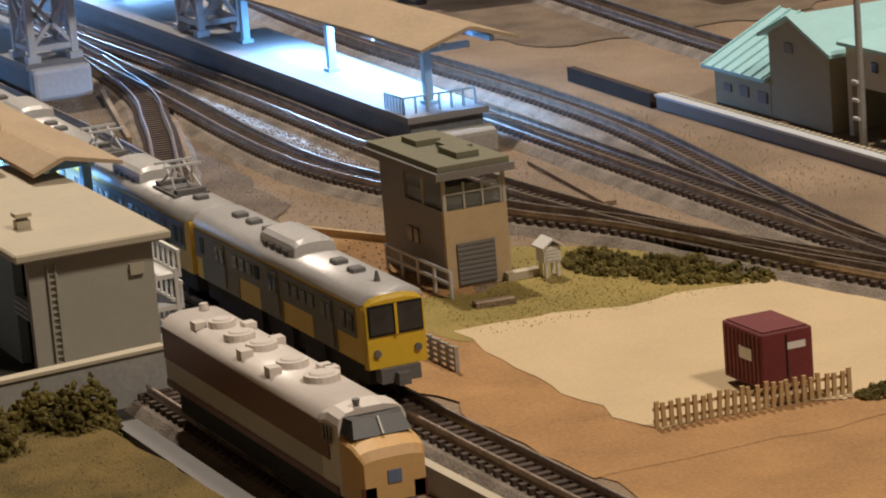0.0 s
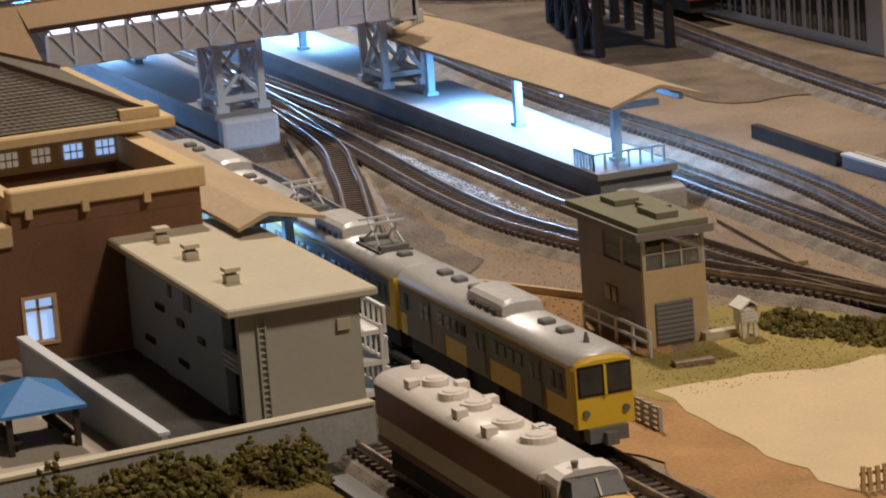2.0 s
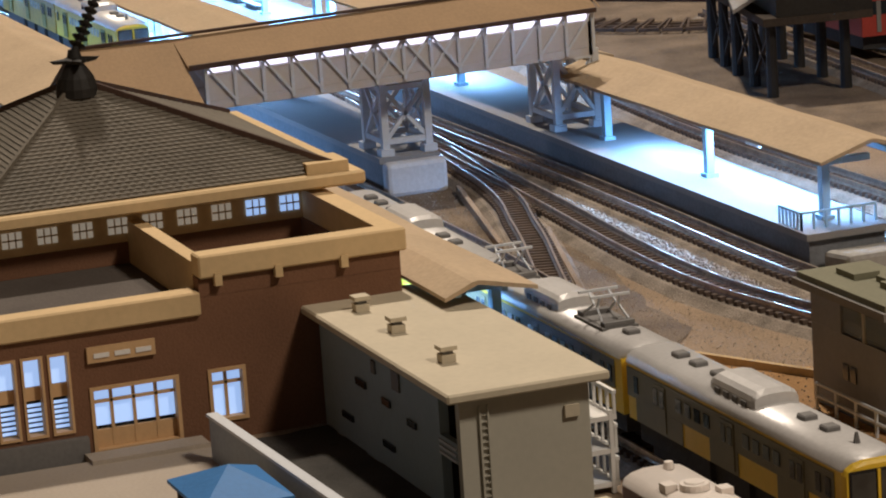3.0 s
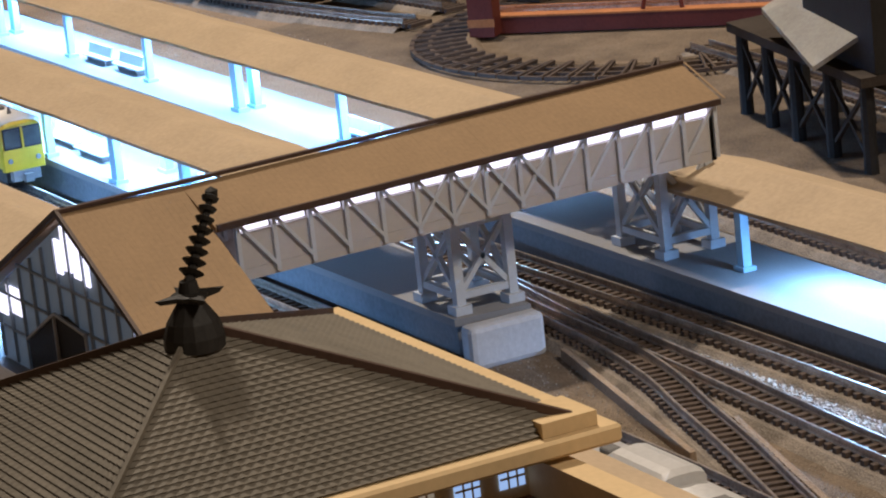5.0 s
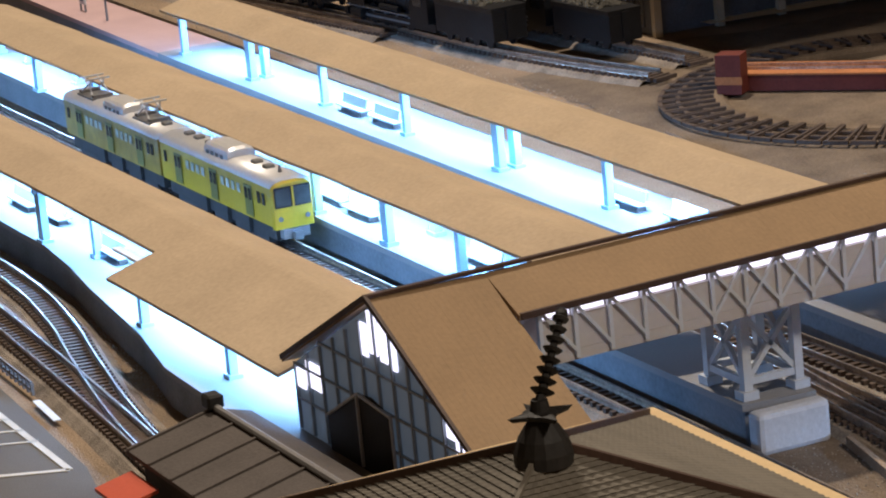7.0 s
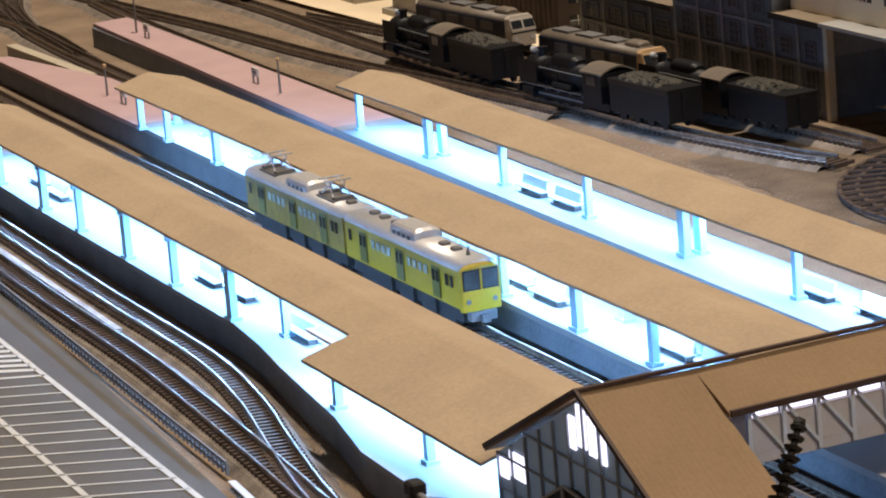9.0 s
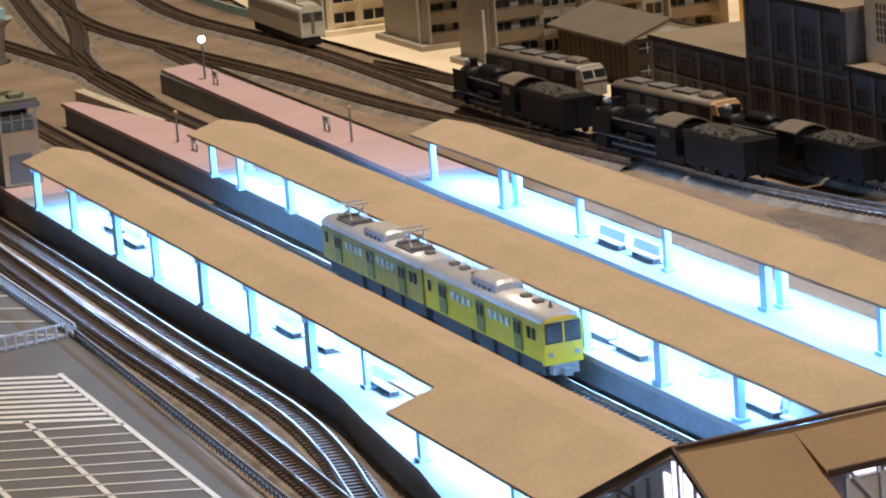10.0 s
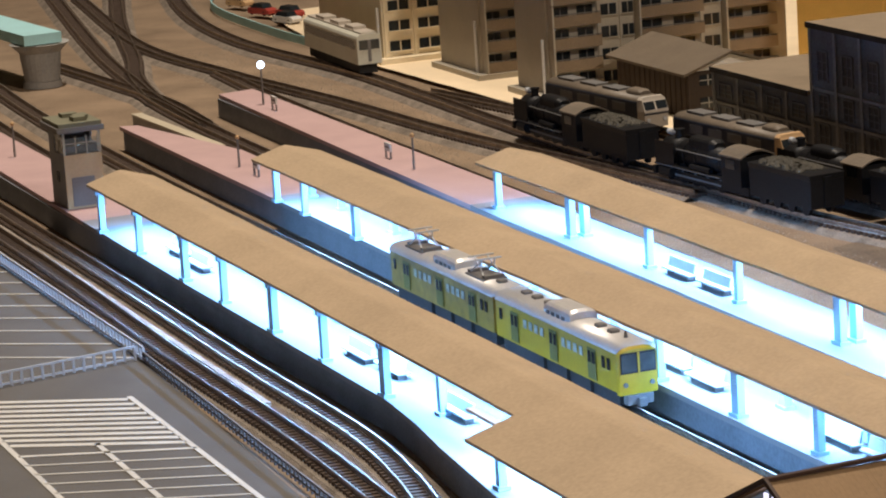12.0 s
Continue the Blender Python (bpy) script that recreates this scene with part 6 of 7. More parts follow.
def platform_end_rail():
    ob = thing("end_railing", 2.44, 0.7, 0.16, "blue-grey railing round the platform end", "railing")
    for a, b in (((2.38, 0.53), (2.38, 0.84)), ((2.2, 0.53), (2.38, 0.53))):
        bm = B()
        bar(bm, (*a, 0.225), (*b, 0.225), 0.008)
        part("rail", bm, M_BLUESTEEL, ob)
        for k in range(7):
            f = k / 6
            x, y = a[0] + (b[0] - a[0]) * f, a[1] + (b[1] - a[1]) * f
            bm = B()
            cuboid(bm, x - 0.004, x + 0.004, y - 0.004, y + 0.004, 0.16, 0.222)
            part("baluster", bm, M_BLUESTEEL, ob)
    bm = B()
    prism(bm, [(2.48, 0.56), (2.62, 0.6), (2.62, 0.82), (2.48, 0.86)], 0, 0.10)
    soften(bm, 0.02, 2)
    tagged(part("buffer_mound", bm, M_CONCRETE), "olive-grey rounded mound behind the platform end", "mound")


platform_end_rail()


# ---------- car park ----------
def marking(name, a, b, w, label="white painted car park line"):
    bm = B()
    bar(bm, (a[0], a[1], 0.0225), (b[0], b[1], 0.0225), w, 0.003)
    tagged(part(name, bm, M_LINE), label, "marking", "car park markings")


for a, b in (((-5.33, -2.13), (-1.41, -2.18)), ((-4.61, -2.49), (-1.6, -2.53)), ((-5.0, -2.84), (-1.75, -2.89)), ((-4.28, -2.14), (-4.60, -2.84)), ((-1.41, -2.18), (-1.75, -2.89))):
    marking("bay_line", a, b, 0.026)
for k in range(15):
    x = -4.12 + 0.165 * k
    marking("bay_line", (x, -2.16), (x - 0.32, -2.86), 0.014)
for k in range(10):
    x = -5.28 + 0.098 * k
    marking("hatch_line", (x, -2.15), (x - 0.40, -2.83), 0.042, "broad white hatching line of the car park")
for k in range(9):
    x = -8.8 + 0.342 * k
    marking("bay_line", (x, -1.9), (x - 0.56, -2.65), 0.016)
marking("bay_line", (-2.3, -2.0), (-2.0, -2.02), 0.03)


def car_park_fence():
    ob = thing("car_park_fence", -6, -1.88, 0.02, "white metal fence along the edge of the car park", "fence")
    runs = (((-9.4, -1.88), (-5.95, -1.87), 60), ((-6.0, -1.9), (-5.85, -2.75), 16), ((-5.95, -1.87), (-2.4, -1.98), 64))
    for a, b, n in runs:
        h = 0.07 if n != 64 else 0.045
        paint = M_SHUTTER if n == 64 else M_STEEL
        for z in (0.02 + h, 0.035):
            bm = B()
            bar(bm, (*a, z), (*b, z), 0.008, 0.01)
            part("rail", bm, paint, ob)
        for k in range(n + 1):
            f = k / n
            x, y = a[0] + (b[0] - a[0]) * f, a[1] + (b[1] - a[1]) * f
            bm = B()
            cuboid(bm, x - 0.006, x + 0.006, y - 0.006, y + 0.006, 0.015, 0.018 + h)
            part("post", bm, paint, ob)


car_park_fence()


def dark_shed():
    ob = thing("dark_shed", -0.2, -1.95, 0, "dark timber shed with a weathered low gable roof", "shed")
    x0, x1, yr, yf, yb = -0.95, 0.75, -1.80, -2.12, -1.66
    bm = B()
    cuboid(bm, x0 + 0.05, x1, yf + 0.04, yb - 0.02, 0, 0.2)
    part("wall_body", bm, M_WOODDARK, ob)
    for y, z in ((yf, 0.2), (yb, 0.235)):
        bm = B()
        slab(bm, [(x0, yr, 0.275), (x1, yr, 0.275), (x1, y, z), (x0, y, z)], 0.016)
        part("roof_slope", bm, M_TIMBERROOF, ob, "dark weathered roof slope")
    for k in range(9):
        x = x0 + 0.02 + k * 0.2
        bm = B()
        bar(bm, (x, yr, 0.279), (x, yf, 0.204), 0.012, 0.008)
        part("batten", bm, M_TIMBERROOF, ob)
    bm = B()
    tube(bm, (x0, yr, 0.285), (x1, yr, 0.285), 0.014, seg=8)
    part("ridge_roll", bm, M_SHUTTER, ob)
    bm = B()
    cuboid(bm, x0 - 0.02, x0 + 0.05, yr - 0.03, yr + 0.03, 0.278, 0.33)
    soften(bm, 0.008)
    part("ridge_ornament", bm, M_BLACK, ob)
    bm = B()
    slab(bm, [(x0 + 0.05, yf - 0.005, 0.14), (x0 + 0.3, yf - 0.005, 0.14), (x0 + 0.3, yf - 0.14, 0.11), (x0 + 0.05, yf - 0.14, 0.11)], 0.012)
    part("awning", bm, M_RED, ob, "orange-red awning")


dark_shed()


# ---------- far side: barn, coal stage, turntable ----------
def barn():
    ob = thing("barn", 2.9, 2.2, 0, "olive barn with mint roofs and a lean-to", "barn")
    y0, y1 = 1.93, 2.75
    xm, zp, ze = 3.02, 0.43, 0.33
    bm = B()
    v = [(2.82, 0), (3.28, 0), (3.28, ze), (xm, zp), (2.82, ze + 0.02)]
    lo = [bm.verts.new((x, y0, z)) for x, z in v]
    hi = [bm.verts.new((x, y1, z)) for x, z in v]
    bm.faces.new(lo)
    bm.faces.new(hi[::-1])
    for i in range(5):
        bm.faces.new((lo[i], hi[i], hi[(i + 1) % 5], lo[(i + 1) % 5]))
    part("main_wall", bm, M_GREENWALL, ob)
    bm = B()
    prism(bm, [(2.36, y0), (2.815, y0), (2.815, y1), (2.36, y1)], 0, 0.15)
    part("lean_to_wall", bm, M_GREENWALL, ob)
    for pts in ([(2.30, y0 - 0.03, 0.155), (2.815, y0 - 0.03, 0.155), (2.815, y0 + 0.35, 0.34), (2.30, y0 + 0.35, 0.34)],):
        bm = B()
        slab(bm, pts, 0.014)
        r = part("lean_to_roof", bm, M_GREENROOF, ob, "ribbed mint roof")
        for k in range(7):
            x = 2.32 + 0.08 * k
            bm = B()
            bar(bm, (x, y0 - 0.03, 0.159), (x, y0 + 0.35, 0.344), 0.01, 0.008)
            part("rib", bm, M_GREENROOF, r)
    for xa, za, xb, zb in ((xm, zp + 0.008, 3.33, ze - 0.012), (xm, zp + 0.008, 2.78, ze + 0.01)):
        bm = B()
        slab(bm, [(xa, y0 - 0.03, za), (xb, y0 - 0.03, zb), (xb, y1, zb), (xa, y1, za)], 0.014)
        part("roof", bm, M_GREENROOF, ob, "mint green roof")
    for x, z, w, h in ((2.44, 0.06, 0.06, 0.03), (2.57, 0.055, 0.07, 0.045), (2.72, 0.05, 0.07, 0.045), (2.95, 0.28, 0.06, 0.04)):
        bm = B()
        cuboid(bm, x, x + w, y0 - 0.006, y0 - 0.001, z, z + h)
        part("window", bm, M_SHUTTER, ob, "shaded louvred window")
    bm = B()
    cuboid(bm, 3.34, 4.6, y0 + 0.04, y0 + 0.07, 0.2, 0.36)
    part("side_wall", bm, M_ANNEXROOF, ob, "beige upper wall over an open bay")
    for k in range(5):
        x = 3.42 + 0.11 * k
        bm = B()
        cuboid(bm, x, x + 0.04, y0 + 0.034, y0 + 0.039, 0.27, 0.31)
        part("window", bm, M_GLASS, ob)
    bm = B()
    slab(bm, [(3.34, y0, 0.37), (4.7, y0, 0.37), (4.7, y1, 0.47), (3.34, y1, 0.47)], 0.014)
    part("roof", bm, M_GREENROOF, ob)
    for x in (3.34, 3.9, 4.5):
        bm = B()
        cuboid(bm, x, x + 0.03, y0 + 0.04, y0 + 0.07, 0, 0.199)
        part("bay_post", bm, M_ANNEXROOF, ob)
    bm = B()
    cuboid(bm, 3.34, 4.6, y1 - 0.03, y1, 0, 0.45)
    part("back_wall", bm, M_UNDER, ob)
    pole = thing("utility_pole", 3.62, 1.86, 0, "tall grey utility pole with small brackets", "pole")
    bm = B()
    tube(bm, (3.62, 1.86, 0), (3.62, 1.86, 0.75), 0.016, 0.012, 10)
    part("shaft", bm, M_CONCRETE, pole)
    for z in (0.12, 0.19, 0.26):
        bm = B()
        cuboid(bm, 3.60, 3.64, 1.83, 1.84, z, z + 0.01)
        part("step_iron", bm, M_WHITE, pole)


barn()


def coal_stage():
    ob = thing("coal_stage", -1.6, 2.3, 0, "black timber coal stage on tall posts with a grey roof", "coal stage")
    for i, x in enumerate((-2.35, -2.05, -1.75, -1.4, -1.05)):
        for y in (2.42 - 0.3 * i / 4, 2.72 - 0.2 * i / 4):
            bm = B()
            tube(bm, (x, y, 0), (x, y, 0.36), 0.03, 0.026, 9)
            part("post", bm, M_BLACK, ob, "round black timber post")
    for i, (xa, xb) in enumerate(((-2.35, -2.05), (-2.05, -1.75), (-1.75, -1.4), (-1.4, -1.05))):
        ya, yb = 2.42 - 0.3 * i / 4, 2.42 - 0.3 * (i + 1) / 4
        for za, zb in ((0.05, 0.33), (0.33, 0.05)):
            bm = B()
            bar(bm, (xa, ya, za), (xb, yb, zb), 0.016)
            part("brace", bm, M_WOODDARK, ob)
    bm = B()
    prism(bm, [(-2.4, 2.38), (-0.98, 2.05), (-0.9, 2.6), (-2.4, 2.75)], 0.361, 0.40)
    part("deck", bm, M_WOODDARK, ob)
    bm = B()
    prism(bm, [(-1.7, 2.3), (-0.98, 2.12), (-0.9, 2.6), (-1.7, 2.7)], 0.401, 0.75)
    part("bunker", bm, M_BLACK, ob)
    bm = B()
    slab(bm, [(-2.0, 2.3, 0.52), (-1.25, 2.02, 0.42), (-1.1, 2.2, 0.56), (-1.85, 2.5, 0.66)], 0.02)
    part("roof_panel", bm, M_CONCRETE, ob, "grey tilted roof panel")


coal_stage()


def turntable():
    cx, cy, R = -4.32, 3.29, 0.98
    pit = thing("turntable", cx, cy, 0, "locomotive turntable with a red bridge and dark stub tracks", "turntable")
    bm = B()
    seg = 64
    ring = lambda r, z: [bm.verts.new((cx + r * math.cos(k * 2 * math.pi / seg), cy + r * math.sin(k * 2 * math.pi / seg), z)) for k in range(seg)]
    a, b, c, d = ring(R + 0.05, 0.005), ring(R + 0.03, 0.035), ring(R - 0.02, 0.035), ring(R - 0.05, 0.012)
    for p, q in ((a, b), (b, c), (c, d)):
        for k in range(seg):
            bm.faces.new((p[k], p[(k + 1) % seg], q[(k + 1) % seg], q[k]))
    bm.faces.new(d)
    part("pit", bm, M_YARD, pit, "shallow earth-coloured pit")
    ang = math.atan2(3.30 - 2.52, -3.88 + 4.75)
    ux, uy = math.cos(ang), math.sin(ang)

    def P(u, v):
        return (cx + ux * u - uy * v, cy + uy * u + ux * v)

    for v in (-0.13, 0.11):
        bm = B()
        prism(bm, [P(-0.92, v), P(0.92, v), P(0.92, v + 0.02), P(-0.92, v + 0.02)], 0.02, 0.10)
        part("girder", bm, M_RUST, pit, "dark red bridge girder")
    bm = B()
    prism(bm, [P(-0.92, -0.14), P(0.92, -0.14), P(0.92, 0.14), P(-0.92, 0.14)], 0.101, 0.11)
    part("deck", bm, M_DECK, pit, "orange-brown timber deck")
    for v in (-0.047, 0.04):
        bm = B()
        prism(bm, [P(-0.92, v), P(0.92, v), P(0.92, v + 0.008), P(-0.92, v + 0.008)], 0.1105, 0.125)
        part("rail", bm, M_RAIL, pit)
    bm = B()
    prism(bm, [P(-0.95, -0.26), P(-0.82, -0.26), P(-0.82, -0.142), P(-0.95, -0.142)], 0.03, 0.23)
    cab = part("cab", bm, M_RUST, pit, "small red control cab")
    bm = B()
    prism(bm, [P(-0.955, -0.262), P(-0.815, -0.262), P(-0.815, -0.2605), P(-0.955, -0.2605)], 0.08, 0.12)
    part("panel", bm, M_DECK, cab)
    for u, v in ((-0.1, -0.1), (-0.1, 0.1), (0.1, -0.1), (0.1, 0.1)):
        bm = B()
        bar(bm, (*P(u, v), 0.11), (*P(u * 0.3, v * 0.3), 0.5), 0.016)
        part("mast_leg", bm, M_RUST, pit, "red lattice mast leg")
    for z in (0.2, 0.29, 0.38):
        f = 1 - 0.7 * (z - 0.11) / 0.39
        for s in (-1, 1):
            bm = B()
            bar(bm, (*P(-0.1 * f, s * 0.1 * f), z), (*P(0.1 * f, s * 0.1 * f), z), 0.01)
            part("mast_brace", bm, M_RUST, pit)
    stub_n = 34
    for k in range(stub_n):
        a = math.radians(150 + k * 5.9)
        for o in (-0.045, 0.045):
            bm = B()
            n_ = Vector((-math.sin(a), math.cos(a), 0)) * o
            p0 = Vector((cx + (R + 0.02) * math.cos(a), cy + (R + 0.02) * math.sin(a), 0.045)) + n_
            p1 = Vector((cx + (R + 0.30) * math.cos(a), cy + (R + 0.30) * math.sin(a), 0.03)) + n_
            bar(bm, p0, p1, 0.012, 0.016)
            part("stub_rail", bm, M_SLEEPER, pit)
        for r in (0.1, 0.2, 0.29):
            bm = B()
            c0 = Vector((cx + (R + r) * math.cos(a), cy + (R + r) * math.sin(a), 0.028))
            n_ = Vector((-math.sin(a), math.cos(a), 0)) * 0.06
            bar(bm, c0 - n_, c0 + n_, 0.022, 0.018)
            part("stub_sleeper", bm, M_SLEEPER, pit)


M_DECK = material("timber_deck_orange", (0.42, 0.17, 0.06), 0.7, vary=0.2)
turntable()


def steam_loco(x, y, ang, size, label):
    ob = thing("steam_locomotive", x, y, 0, label, "locomotive", "steam locomotives")
    m = Matrix.Translation((x, y, 0.066 * (1 - size))) @ Matrix.Rotation(ang, 4, "Z") @ Matrix.Scale(size, 4)

    def add(name, fn, mat, parent=ob, label="", smooth=False):
        bm = B()
        fn(bm)
        bmesh.ops.transform(bm, matrix=m, verts=bm.verts)
        return part(name, bm, mat, parent, label, smooth)

    add("frame", lambda b: cuboid(b, -0.72, 0.1, -0.07, 0.07, 0.085, 0.124), M_LOCO)
    boiler = add("boiler", lambda b: tube(b, (-0.56, 0, 0.205), (-0.1, 0, 0.205), 0.062, 0.066, 24), M_LOCO, ob, "", True)
    for k in range(4):
        add("boiler_band", lambda b: tube(b, (-0.5 + 0.11 * k, 0, 0.205), (-0.49 + 0.11 * k, 0, 0.205), 0.066, seg=24), M_LOCO, boiler)
    add("smokebox", lambda b: tube(b, (-0.7, 0, 0.205), (-0.561, 0, 0.205), 0.067, seg=24), M_LOCO, ob, "", True)
    add("smokebox_door", lambda b: tube(b, (-0.716, 0, 0.205), (-0.7005, 0, 0.205), 0.04, 0.055, 20), M_GREYBOX)
    add("headlight", lambda b: tube(b, (-0.715, 0, 0.29), (-0.68, 0, 0.29), 0.016, seg=12), M_STEEL)
    add("buffer_beam", lambda b: cuboid(b, -0.745, -0.722, -0.086, 0.086, 0.09, 0.13), M_LOCO)
    add("chimney", lambda b: (tube(b, (-0.62, 0, 0.262), (-0.62, 0, 0.305), 0.021, 0.019, 14), tube(b, (-0.62, 0, 0.305), (-0.62, 0, 0.314), 0.026, 0.026, 14)), M_LOCO)

    def dome(b):
        loft(b, [[(q, p[1], p[2]) for p in car_section(q, w, 0.25, 0.275, z)] for q, w, z in ((-0.49, 0.03, 0.288), (-0.46, 0.046, 0.302), (-0.28, 0.046, 0.302), (-0.25, 0.03, 0.288))])

    add("steam_dome", dome, M_LOCO)
    for s in (-1, 1):
        add("running_board", lambda b: cuboid(b, -0.72, -0.101, min(s * 0.055, s * 0.092), max(s * 0.055, s * 0.092), 0.143, 0.149), M_LOCO)
        add("board_edge", lambda b: cuboid(b, -0.7, -0.12, s * 0.0935 - 0.001, s * 0.0935 + 0.001, 0.144, 0.149), M_GREYBOX, ob, "grey running board edge")
        add("smoke_deflector", lambda b: cuboid(b, -0.71, -0.54, s * 0.088 - 0.002, s * 0.088 + 0.002, 0.15, 0.262), M_LOCO)
        add("handrail", lambda b: tube(b, (-0.54, s * 0.07, 0.232), (-0.105, s * 0.072, 0.232), 0.003, seg=6), M_GREYBOX if s < 0 else M_LOCO)
        add("cylinder", lambda b: tube(b, (-0.66, s * 0.08, 0.115), (-0.56, s * 0.08, 0.115), 0.026, seg=14), M_LOCO)
        add("air_tank", lambda b: tube(b, (-0.4, s * 0.076, 0.165), (-0.22, s * 0.076, 0.165), 0.014, seg=10), M_LOCO)
        for k in range(4):
            wheel = add("driving_wheel", lambda b: tube(b, (-0.5 + 0.115 * k, s * 0.055 - 0.006, 0.117), (-0.5 + 0.115 * k, s * 0.055 + 0.006, 0.117), 0.05, seg=18), M_LOCO)
            add("hub", lambda b: tube(b, (-0.5 + 0.115 * k, s * 0.062 - 0.003, 0.117), (-0.5 + 0.115 * k, s * 0.062 + 0.003, 0.117), 0.014, seg=10), M_GREYBOX, wheel)
        add("side_rod", lambda b: cuboid(b, -0.56, -0.14, s * 0.07 - 0.003, s * 0.07 + 0.003, 0.1, 0.11), M_GREYBOX)
        add("pilot_wheel", lambda b: tube(b, (-0.63, s * 0.052 - 0.006, 0.093), (-0.63, s * 0.052 + 0.006, 0.093), 0.026, seg=14), M_LOCO)
    cab = add("cab", lambda b: cuboid(b, -0.1, 0.07, -0.09, 0.09, 0.125, 0.268), M_LOCO)
    for s in (-1, 1):
        add("side_window", lambda b: cuboid(b, -0.06, 0.02, s * 0.0915 - 0.001, s * 0.0915 + 0.001, 0.205, 0.25), M_GLASS, cab)

    def roof(b):
        arc = [(-0.098 + 0.196 * q / 8, 0.268 + 0.032 * math.sin(math.pi * q / 8)) for q in range(9)]
        ring = [(v, z) for v, z in arc] + [(v, z - 0.008) for v, z in arc[::-1]]
        loft(b, [[(q, v, z) for v, z in ring] for q in (-0.11, 0.085)])

    add("cab_roof", roof, M_CABROOF, ob, "pale curved cab roof")
    tender = add("tender", lambda b: cuboid(b, 0.145, 0.66, -0.09, 0.09, 0.105, 0.235), M_LOCO)
    add("coal_rim", lambda b: loft(b, [[(0.145 - g, -0.09 - g, z), (0.66 + g * 0.2, -0.09 - g, z), (0.66 + g * 0.2, 0.09 + g, z), (0.145 - g, 0.09 + g, z)] for z, g in ((0.2355, 0.0), (0.262, 0.006))]), M_LOCO, tender)
    add("back_ladder", lambda b: cuboid(b, 0.6605, 0.668, -0.02, 0.02, 0.12, 0.25), M_LOCO, tender)

    def heap(b):
        rnd = random.Random(4)
        for k in range(150):
            g = rnd.uniform(0.009, 0.02)
            u, v = rnd.uniform(0.16, 0.56), rnd.uniform(-0.075, 0.075)
            bmesh.ops.create_icosphere(b, subdivisions=1, radius=g, matrix=Matrix.Translation((u, v, 0.262 + 0.026 * (1 - (v / 0.08) ** 2) * (1 - ((u - 0.36) / 0.24) ** 2) - g * 0.5)))

    add("coal_heap", heap, M_COAL, tender, "heaped grey coal")["kind"] = "stuff"
    for k in range(4):
        for s in (-1, 1):
            add("tender_wheel", lambda b: tube(b, (0.22 + 0.12 * k, s * 0.06 - 0.008, 0.096), (0.22 + 0.12 * k, s * 0.06 + 0.008, 0.096), 0.03, seg=14), M_LOCO, tender)
    return ob


M_CABROOF = material("cab_roof_weathered", (0.17, 0.14, 0.105), 0.5, vary=0.25, spec=0.4)
steam_loco(-9.48, 2.08, math.radians(1.0), 1.2, "black steam locomotive with a coal-filled tender")
steam_loco(-7.46, 2.17, math.radians(5), 1.2, "black steam locomotive with a long coal tender")
steam_loco(-6.85, 2.6, math.radians(4), 1.12, "black steam locomotive standing behind another")


